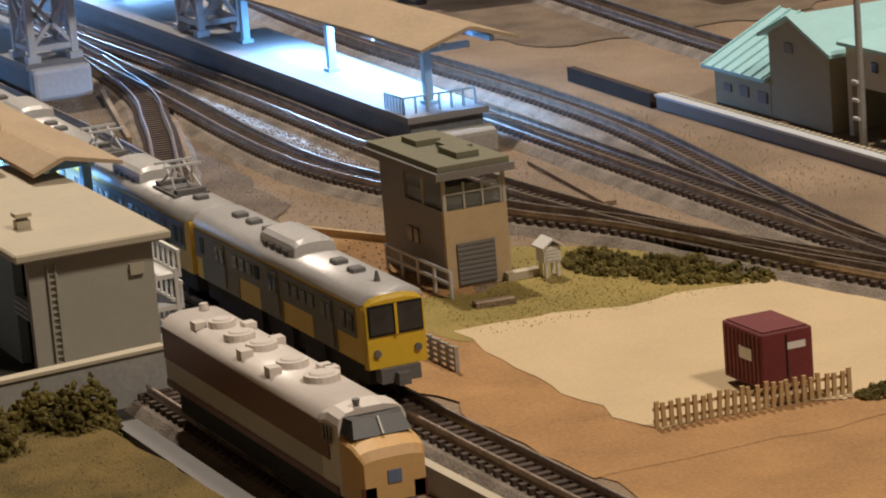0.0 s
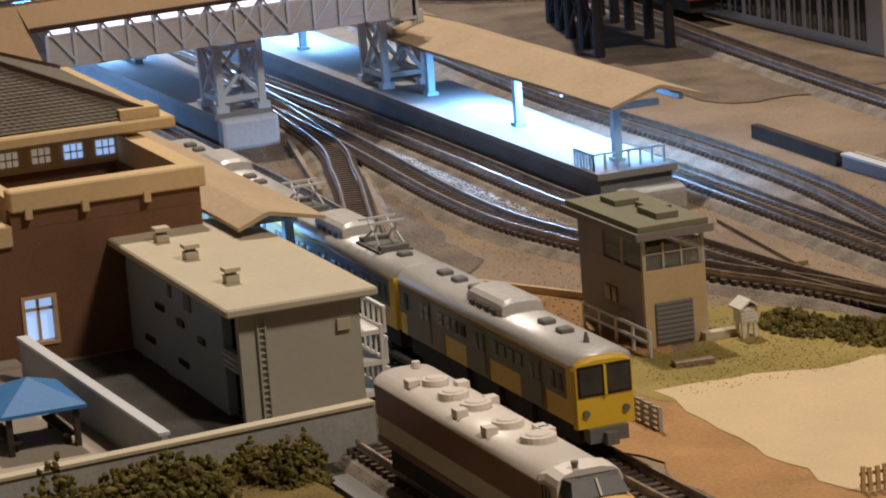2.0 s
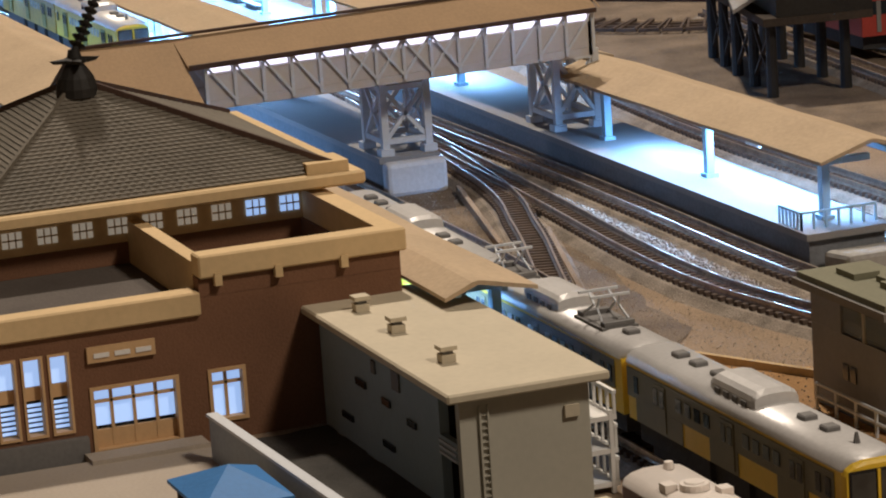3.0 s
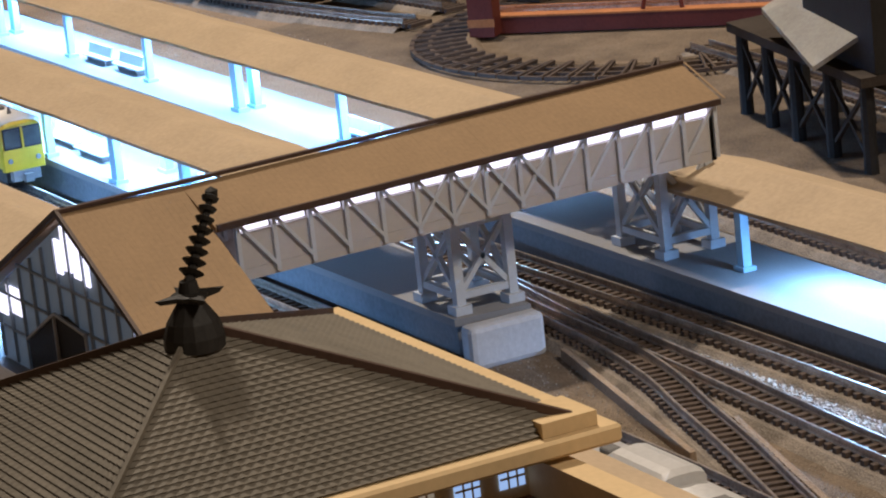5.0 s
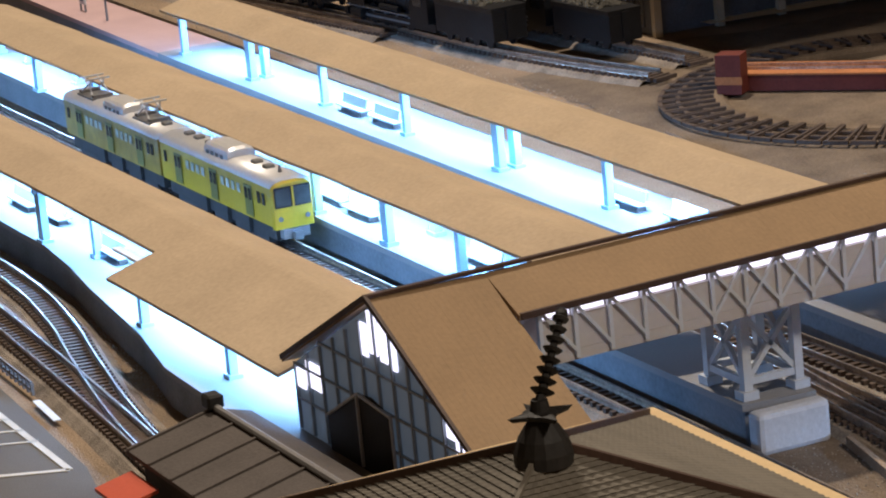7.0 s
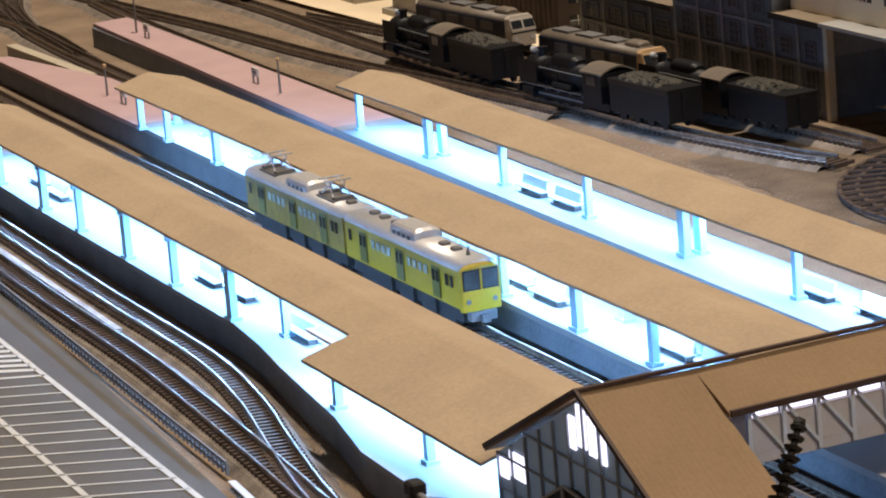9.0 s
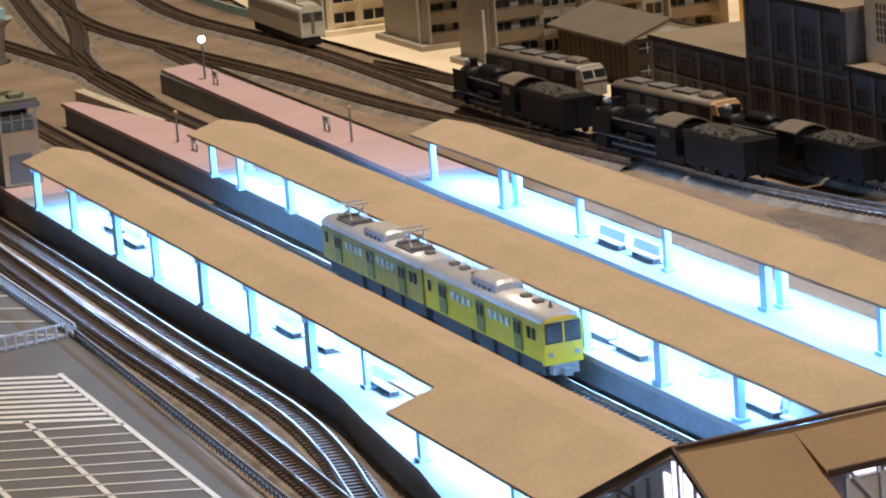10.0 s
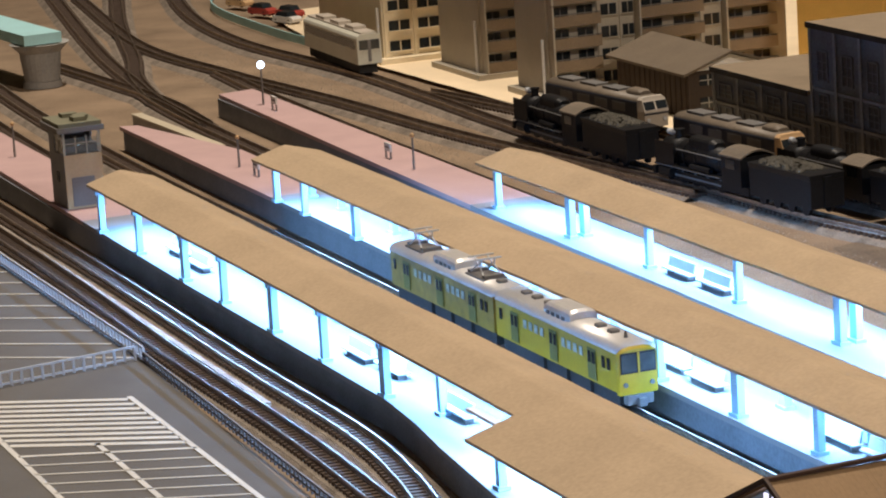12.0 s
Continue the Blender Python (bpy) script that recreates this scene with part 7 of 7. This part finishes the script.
def electric_loco(x, y, ang, size, nose, label):
    ob = thing("electric_locomotive", x, y, 0, label, "locomotive", "electric locomotives")
    m = Matrix.Translation((x, y, 0.066 * (1 - size))) @ Matrix.Rotation(ang, 4, "Z") @ Matrix.Scale(size, 4)

    def add(name, fn, mat, parent=ob, label="", smooth=False):
        bm = B()
        fn(bm)
        bmesh.ops.transform(bm, matrix=m, verts=bm.verts)
        return part(name, bm, mat, parent, label, smooth)

    add("body", lambda b: loft(b, [car_section(q, 0.09, 0.12, 0.265, 0.28) for q in (-0.55, 0.5)]), M_NAVY)
    add("roof", lambda b: loft(b, [car_section(q, 0.086, 0.262, 0.272, 0.298) for q in (-0.54, 0.5)]), M_CABROOF, ob, "dusty grey-brown roof", True)
    # cab: upright lower face, windscreen leaning back under a peaked roof
    face = add("cab_front", lambda b: loft(b, [[(xa, -w, z), (xb, -w * 0.9, z), (xb, w * 0.9, z), (xa, w, z)] for z, xa, xb, w in ((0.12, 0.5005, 0.56, 0.088), (0.215, 0.5005, 0.572, 0.088), (0.28, 0.5005, 0.54, 0.086), (0.296, 0.5005, 0.535, 0.07))]), nose, ob, "cream cab front")
    for s in (-1, 1):
        add("windscreen", lambda b: loft(b, [[(x0, s * 0.04 - 0.034, z), (x0 + 0.004, s * 0.04 - 0.034, z), (x0 + 0.004, s * 0.04 + 0.034, z), (x0, s * 0.04 + 0.034, z)] for z, x0 in ((0.226, 0.5665), (0.27, 0.5465))]), M_GLASS, face)
        add("headlight", lambda b: tube(b, (0.555, s * 0.055, 0.165), (0.574, s * 0.055, 0.165), 0.012, seg=12), M_STEEL, face)
        add("buffer", lambda b: tube(b, (0.545, s * 0.055, 0.1), (0.585, s * 0.055, 0.1), 0.012, seg=10), M_UNDER)
    add("waist_band", lambda b: cuboid(b, 0.5605, 0.574, -0.08, 0.08, 0.196, 0.206), M_NAVY, face)
    add("roof_box", lambda b: loft(b, [car_section(q, w, 0.29, 0.305, z) for q, w, z in ((0.3, 0.035, 0.318), (0.33, 0.045, 0.328), (0.43, 0.045, 0.328), (0.46, 0.035, 0.318))]), M_CABROOF)
    for u in (-0.38, -0.12, 0.14):
        add("roof_hatch", lambda b: cuboid(b, u - 0.09, u + 0.09, -0.045, 0.045, 0.2965, 0.31), M_GREYBOX)
    for u in (-0.3, -0.1, 0.1, 0.3):
        for s in (-1, 1):
            add("side_grille", lambda b: cuboid(b, u - 0.07, u + 0.07, s * 0.0915 - 0.001, s * 0.0915 + 0.001, 0.2, 0.25), M_GREYBOX)
    add("underframe", lambda b: cuboid(b, -0.5, 0.52, -0.07, 0.07, 0.085, 0.119), M_UNDER)
    for u in (-0.4, -0.28, -0.06, 0.06, 0.3, 0.42):
        for s in (-1, 1):
            add("wheel", lambda b: tube(b, (u, s * 0.06 - 0.008, 0.098), (u, s * 0.06 + 0.008, 0.098), 0.032, seg=12), M_UNDER)


electric_loco(-10.2, 2.55, math.radians(6), 1.1, M_IVORY, "navy electric locomotive with a cream cab front")
electric_loco(-8.42, 2.6, math.radians(5), 1.08, M_FRAME, "navy electric locomotive with a yellow cab front")


def stock_car(x, y, ang, mat, roof, label, length=1.3):
    ob = thing("railcar", x, y, 0, label, "railcar")
    m = Matrix.Translation((x, y, 0)) @ Matrix.Rotation(ang, 4, "Z")
    L = length / 2

    def add(name, fn, mt, parent=ob, label=""):
        bm = B()
        fn(bm)
        bmesh.ops.transform(bm, matrix=m, verts=bm.verts)
        return part(name, bm, mt, parent, label)

    add("body", lambda b: loft(b, [car_section(q, 0.093, 0.14, 0.33, 0.37) for q in (-L, L)]), mat)
    add("roof", lambda b: cuboid(b, -L + 0.01, L - 0.01, -0.06, 0.06, 0.3655, 0.376), roof)
    add("underframe", lambda b: cuboid(b, -L + 0.05, L - 0.05, -0.07, 0.07, 0.067, 0.139), M_UNDER)
    for s in (-1, 1):
        add("window_band", lambda b: cuboid(b, -L + 0.05, L - 0.07, s * 0.0945 - 0.001, s * 0.0945 + 0.001, 0.25, 0.31), M_GLASS)
        add("windscreen", lambda b: cuboid(b, L + 0.0005, L + 0.004, s * 0.045 - 0.033, s * 0.045 + 0.033, 0.25, 0.32), M_GLASS)
    for u in (-0.35, 0.0, 0.35):
        add("air_conditioner", lambda b: cuboid(b, u - 0.1, u + 0.1, -0.05, 0.05, 0.3765, 0.40), roof)
    add("door", lambda b: cuboid(b, L + 0.0005, L + 0.005, -0.012, 0.012, 0.16, 0.32), M_SHUTTER)


stock_car(-14.1, 2.17, math.radians(-2), M_STAINLESS, M_IVORY, "silver-green commuter railcar standing before the town")
stock_car(-2.25, 3.05, math.radians(-4), M_REDCAR, M_IVORY, "red railcar with a cream roof behind the coal stage")


# ---------- town ----------
def flats(x0, y0, w, d, floors, wall, bays, label):
    """A block with a plain south end; bays of balconies (b) and windows (w) along its east face."""
    ob = thing("apartment_block", x0, y0, 0.03, label, "apartment block", "apartment blocks")
    fh, x1 = 0.155, x0 + w
    top = 0.07 + floors * fh
    bm = B()
    cuboid(bm, x0 - 0.06, x1 + 0.09, y0 - 0.06, y0 + d + 0.06, 0.03, 0.07)
    part("plinth", bm, wall, ob)
    bm = B()
    cuboid(bm, x0, x1, y0, y0 + d, 0.0705, top)
    part("wall", bm, wall, ob)
    for f in range(floors):
        z = 0.075 + f * fh
        y = y0 + 0.02
        for kind, width in bays:
            if kind == "b":
                for k in range(2):
                    ya = y + width * (0.08 + 0.5 * k)
                    bm = B()
                    cuboid(bm, x1 + 0.0005, x1 + 0.004, ya, ya + width * 0.32, z + 0.02, z + 0.125)
                    win = part("window", bm, M_GLASS, ob, "dark balcony window")
                    bm = B()
                    cuboid(bm, x1 + 0.0045, x1 + 0.008, ya + width * 0.15, ya + width * 0.17, z + 0.02, z + 0.125)
                    part("frame", bm, M_GREYBOX, win)
                bm = B()
                cuboid(bm, x1 + 0.0005, x1 + 0.075, y + 0.006, y + width - 0.006, z - 0.004, z + 0.008)
                cuboid(bm, x1 + 0.064, x1 + 0.075, y + 0.006, y + width - 0.006, z + 0.0085, z + 0.072)
                for yy in (y + 0.006, y + width - 0.016):
                    cuboid(bm, x1 + 0.0005, x1 + 0.0635, yy, yy + 0.01, z + 0.0085, z + 0.072)
                bal = part("balcony", bm, M_BALCONY, ob, "brown balcony with a solid front")
                bm = B()
                bar(bm, (x1 + 0.07, y + 0.006, z + 0.08), (x1 + 0.07, y + width - 0.006, z + 0.08), 0.007)
                part("handrail", bm, M_GREYBOX, bal)
            else:
                bm = B()
                cuboid(bm, x1 + 0.0005, x1 + 0.004, y + width * 0.15, y + width * 0.85, z + 0.04, z + 0.115)
                win = part("window", bm, M_GLASS, ob, "dark window")
                bm = B()
                cuboid(bm, x1 + 0.0005, x1 + 0.018, y + width * 0.1, y + width * 0.9, z + 0.03, z + 0.038)
                part("sill", bm, wall, win)
                bm = B()
                cuboid(bm, x1 + 0.0045, x1 + 0.008, y + width * 0.48, y + width * 0.52, z + 0.04, z + 0.115)
                part("frame", bm, wall, win)
            y += width
    y = y0 + 0.02
    for kind, width in bays:
        bm = B()
        cuboid(bm, x1 + 0.0005, x1 + (0.085 if kind == "b" else 0.012), y - 0.006, y + 0.006, 0.0705, top)
        part("pier", bm, wall, ob)
        y += width
    bm = B()
    tube(bm, (x1 - 0.05, y0 - 0.014, 0.0705), (x1 - 0.05, y0 - 0.014, 0.45), 0.012, seg=8)
    part("drain_pipe", bm, M_WHITE, ob)
    bm = B()
    cuboid(bm, x0 - 0.02, x1 + 0.09, y0 - 0.02, y0 + d + 0.02, top + 0.0005, top + 0.03)
    part("roof", bm, wall, ob)


flats(-13.6, 2.77, 0.78, 1.1, 6, M_FLAT, (("b", 0.36), ("w", 0.17), ("b", 0.4)), "tall grey apartment block with brown balconies")
flats(-12.1, 2.75, 0.54, 1.85, 7, M_FLAT, (("b", 0.37), ("w", 0.17), ("w", 0.12), ("b", 0.5), ("w", 0.17), ("b", 0.4)), "tall grey apartment block with brown balconies and window bays")
flats(-15.5, 2.5, 1.4, 0.75, 6, M_FLATLIGHT, (("w", 0.24), ("w", 0.24), ("w", 0.2)), "cream apartment block with square windows")
flats(-11.2, 4.5, 1.2, 1.0, 6, M_YELLOWWALL, (("w", 0.3), ("w", 0.3), ("w", 0.3)), "yellow apartment block behind the depot")
flats(-9.7, 4.75, 1.5, 1.2, 5, M_YELLOWWALL, (("w", 0.3), ("w", 0.3), ("w", 0.3)), "yellow apartment block in the distance")


def town_house():
    ob = thing("house", -10.8, 3.4, 0.03, "dark timber house with a grey gable roof", "house")
    x0, x1, y0, y1 = -11.3, -10.2, 3.15, 3.75
    bm = B()
    cuboid(bm, x0, x1, y0, y1, 0.03, 0.34)
    part("wall", bm, M_DARKTIMBER, ob)
    xm, ym, zr = (x0 + x1) / 2, (y0 + y1) / 2, 0.46
    for ya, yb in ((y0 - 0.06, ym), (y1 + 0.06, ym)):
        bm = B()
        slab(bm, [(x0 - 0.05, yb, zr), (x1 + 0.06, yb, zr), (x1 + 0.06, ya, 0.335), (x0 - 0.05, ya, 0.335)], 0.018)
        part("roof", bm, M_TIMBERROOF2, ob)
    bm = B()
    v = [bm.verts.new((x1 + dx, y, z)) for dx in (0.001, 0.012) for y, z in ((y0 + 0.02, 0.341), (y1 - 0.02, 0.341), (ym, zr - 0.03))]
    bm.faces.new(v[:3])
    bm.faces.new(v[3:][::-1])
    for i in range(3):
        bm.faces.new((v[i], v[i + 3], v[(i + 1) % 3 + 3], v[(i + 1) % 3]))
    part("gable_panel", bm, M_WHITE, ob, "white gable panel")
    for z in (0.09, 0.24):
        for k in range(3):
            ya = y0 + 0.08 + 0.17 * k
            bm = B()
            cuboid(bm, x1 + 0.0005, x1 + 0.005, ya, ya + 0.12, z, z + 0.07)
            w = part("window", bm, M_GLASS, ob)
            bm = B()
            cuboid(bm, x1 + 0.0055, x1 + 0.009, ya, ya + 0.12, z + 0.032, z + 0.038)
            cuboid(bm, x1 + 0.0055, x1 + 0.009, ya + 0.057, ya + 0.063, z, z + 0.07)
            part("glazing_bar", bm, M_ANNEXWALL, w)
    for k in range(14):
        x = x0 + 0.04 + 0.078 * k
        bm = B()
        cuboid(bm, x, x + 0.012, y0 - 0.006, y0 - 0.0005, 0.03, 0.335)
        part("batten", bm, M_DARKTIMBER, ob)


town_house()


def depot():
    ob = thing("locomotive_depot", -8.4, 3.6, 0.0, "dark slate locomotive depot with rows of tall windows", "depot")
    Y = 3.08
    blocks = ((-9.68, -8.375, 0.43, 4, ((0.06, 0.2), (0.265, 0.345)), 0.5, (0.225,)),
              (-8.37, -7.165, 0.85, 4, ((0.05, 0.26), (0.32, 0.44), (0.53, 0.70)), 0.36, (0.285, 0.47)),
              (-7.16, -6.60, 0.53, 2, ((0.05, 0.26), (0.33, 0.42)), 0.36, (0.285,)))
    for x0, x1, h, n, rows, wide, bands in blocks:
        bm = B()
        cuboid(bm, x0, x1, Y, 4.6, 0, h)
        hall = part("hall", bm, M_DEPOT, ob, "dark slate wall")
        bm = B()
        cuboid(bm, x0 - 0.001, x1 + 0.001, Y - 0.03, 4.62, h + 0.0005, h + 0.022)
        part("roof", bm, M_DEPOTROOF, ob, "brown flat roof")
        bm = B()
        cuboid(bm, x0, x1, Y - 0.034, Y - 0.0305, h - 0.012, h + 0.023)
        part("eave_board", bm, M_UNDER, ob)
        for z in bands:
            bm = B()
            cuboid(bm, x0, x1, Y - 0.012, Y - 0.0005, z - 0.009, z + 0.009)
            part("band", bm, M_DEPOTTRIM, hall, "pale horizontal band")
        step = (x1 - x0) / n
        for k in range(n):
            xm = x0 + step * (k + 0.5)
            bm = B()
            cuboid(bm, x0 + step * k + 0.001, x0 + step * k + 0.03, Y - 0.016, Y - 0.0125, 0, h - 0.014)
            cuboid(bm, x0 + step * k + 0.001, x0 + step * k + 0.03, Y - 0.0124, Y - 0.0005, 0, bands[0] - 0.01)
            part("pilaster", bm, M_DEPOTTRIM, hall)
            for z0, z1 in rows:
                w2 = step * wide / 2
                bm = B()
                cuboid(bm, xm - w2, xm + w2, Y - 0.004, Y - 0.0005, z0, z1)
                win = part("window", bm, M_GLASS2, ob, "tall dark window")
                bm = B()
                cuboid(bm, xm - w2 - 0.012, xm - w2 - 0.001, Y - 0.011, Y - 0.0005, z0 - 0.006, z1 + 0.006)
                cuboid(bm, xm + w2 + 0.001, xm + w2 + 0.012, Y - 0.011, Y - 0.0005, z0 - 0.006, z1 + 0.006)
                cuboid(bm, xm - w2 - 0.0009, xm + w2 + 0.0009, Y - 0.011, Y - 0.0005, z1 + 0.001, z1 + 0.012)
                part("frame", bm, M_DEPOT, win)
                bm = B()
                cuboid(bm, xm - 0.004, xm + 0.004, Y - 0.008, Y - 0.0045, z0, z1)
                for q in (0.33, 0.66):
                    cuboid(bm, xm - w2, xm + w2, Y - 0.0075, Y - 0.0046, z0 + (z1 - z0) * q - 0.003, z0 + (z1 - z0) * q + 0.003)
                part("glazing_bar", bm, M_DEPOT, win)
    # cream upper storey set back on the low end, with barred windows
    bm = B()
    cuboid(bm, -7.16, -5.3, 3.2, 4.55, 0.553, 1.05)
    upper = part("upper_storey", bm, M_FLATLIGHT, ob, "cream upper storey with barred windows")
    for k in range(6):
        x = -7.02 + 0.3 * k
        bm = B()
        cuboid(bm, x, x + 0.16, 3.194, 3.1995, 0.68, 0.9)
        pane = part("window", bm, M_GLASS2, upper)
        bm = B()
        for j in range(3):
            cuboid(bm, x + 0.036 + 0.04 * j, x + 0.044 + 0.04 * j, 3.188, 3.1935, 0.68, 0.9)
        for j in range(4):
            cuboid(bm, x, x + 0.16, 3.1885, 3.1934, 0.72 + 0.045 * j, 0.727 + 0.045 * j)
        part("glazing_bar", bm, M_FLATLIGHT, pane)
    # engine bays on the turntable side
    bm = B()
    cuboid(bm, -6.60, -6.57, 3.1, 6.2, 0.36, 0.53)
    part("bay_header", bm, M_DEPOTTRIM, ob)
    for k in range(7):
        y = 3.06 + 0.4 * k
        bm = B()
        cuboid(bm, -6.57, -6.53, y, y + 0.045, 0, 0.53)
        part("bay_post", bm, M_ANNEXROOF, ob, "pale bay post")
    bm = B()
    cuboid(bm, -6.599, -5.2, 3.05, 6.4, 0.531, 0.552)
    part("bay_roof", bm, M_CONCRETE, ob, "pale ledge roof over the bays")
    bm = B()
    cuboid(bm, -6.75, -6.74, 4.61, 6.2, 0, 0.53)
    part("bay_back", bm, M_UNDER, ob)



depot()


def viaduct():
    ob = thing("viaduct", -15.3, 0.1, 0, "flared concrete viaduct pillar under a green girder", "viaduct")
    bm = B()
    tube(bm, (-15.2, 0.12, 0), (-15.2, 0.12, 0.05), 0.15, 0.145, 24)
    tube(bm, (-15.2, 0.12, 0.051), (-15.2, 0.12, 0.27), 0.135, 0.16, 24)
    tube(bm, (-15.2, 0.12, 0.27), (-15.2, 0.12, 0.34), 0.16, 0.23, 24)
    part("pillar", bm, M_CONCRETE, ob, smooth=False)
    bm = B()
    bar(bm, (-18.5, -0.2, 0.39), (-15.0, 0.1, 0.39), 0.3, 0.08)
    part("girder", bm, M_GREENROOF, ob, "mint green girder")


viaduct()


def parked_car(x, y, ang, mat, label):
    ob = thing("parked_car", x, y, 0.03, label, "car", "parked cars")
    m = Matrix.Translation((x, y, 0.03)) @ Matrix.Rotation(ang, 4, "Z")
    bm = B()
    loft(bm, [[(u, -w, z0), (u, w, z0), (u, w * 0.95, z1), (u, -w * 0.95, z1)] for u, w, z0, z1 in ((-0.15, 0.05, 0.02, 0.05), (-0.13, 0.057, 0.012, 0.062), (0.12, 0.057, 0.012, 0.062), (0.15, 0.05, 0.02, 0.045))])
    bmesh.ops.transform(bm, matrix=m, verts=bm.verts)
    part("body", bm, mat, ob)
    bm = B()
    loft(bm, [[(u, -w, 0.0625), (u, w, 0.0625), (u * 0.7, w * 0.85, 0.1), (u * 0.7, -w * 0.85, 0.1)] for u, w in ((-0.1, 0.05), (0.08, 0.05))])
    bmesh.ops.transform(bm, matrix=m, verts=bm.verts)
    part("cabin", bm, M_GLASS, ob)
    for u in (-0.09, 0.09):
        for s in (-1, 1):
            bm = B()
            tube(bm, (u, s * 0.048 - 0.008, 0.02), (u, s * 0.048 + 0.008, 0.02), 0.02, seg=10)
            bmesh.ops.transform(bm, matrix=m, verts=bm.verts)
            part("wheel", bm, M_UNDER, ob)


for x, y, mat, lab in ((-18.3, 2.75, M_FRAME, "small tan car parked behind the tracks"), (-17.6, 2.72, M_REDCAR, "small red car parked behind the tracks"), (-17.25, 2.85, M_REDCAR, "small red car parked behind the tracks"), (-16.9, 2.7, M_WHITE, "small white car parked behind the tracks")):
    parked_car(x, y, 0.3, mat, lab)


def town_fence():
    ob = thing("line_fence", -16.5, 2.4, 0, "low pale green fence along the curved line", "fence")
    line = smooth_path([(-19.5, 2.9), (-18.16, 2.47), (-16.4, 2.38), (-15.6, 2.4), (-14.6, 2.42)], 0.2)
    for (x, y, a), (x2, y2, a2) in zip(line, line[1:]):
        bm = B()
        bar(bm, (x, y, 0.05), (x2, y2, 0.05), 0.01, 0.07)
        part("panel", bm, M_GREENROOF, ob)


town_fence()


def shop():
    ob = thing("workshop", -0.2, 3.4, 0, "grey workshop with tall barred windows and pale corner", "workshop")
    x0, x1, y0 = -2.2, 0.05, 3.16
    bm = B()
    cuboid(bm, x0, x1, y0, y0 + 1.2, 0, 0.4)
    part("wall", bm, M_FLAT, ob)
    for k in range(12):
        x = x0 + 0.1 + 0.17 * k
        bm = B()
        cuboid(bm, x, x + 0.11, y0 - 0.006, y0 - 0.0005, 0.06, 0.33)
        w = part("window", bm, M_GLASS, ob, "tall dark window")
        bm = B()
        cuboid(bm, x + 0.05, x + 0.06, y0 - 0.012, y0 - 0.0065, 0.06, 0.33)
        part("glazing_bar", bm, M_FLAT, w)
    for k in range(3):
        y = y0 + 0.08 + 0.3 * k
        bm = B()
        cuboid(bm, x1 + 0.0005, x1 + 0.006, y, y + 0.16, 0.1, 0.3)
        w = part("window", bm, M_GLASS, ob, "barred window")
        for j in range(5):
            bm = B()
            cuboid(bm, x1 + 0.0065, x1 + 0.011, y, y + 0.16, 0.12 + 0.04 * j, 0.126 + 0.04 * j)
            part("glazing_bar", bm, M_WHITE, w)
    bm = B()
    cuboid(bm, x0 - 0.03, x1 + 0.03, y0 - 0.03, y0 + 1.23, 0.4005, 0.43)
    part("roof", bm, M_FLAT, ob)


shop()


# ---------- tracks, with their sleepers ----------
build_tracks()
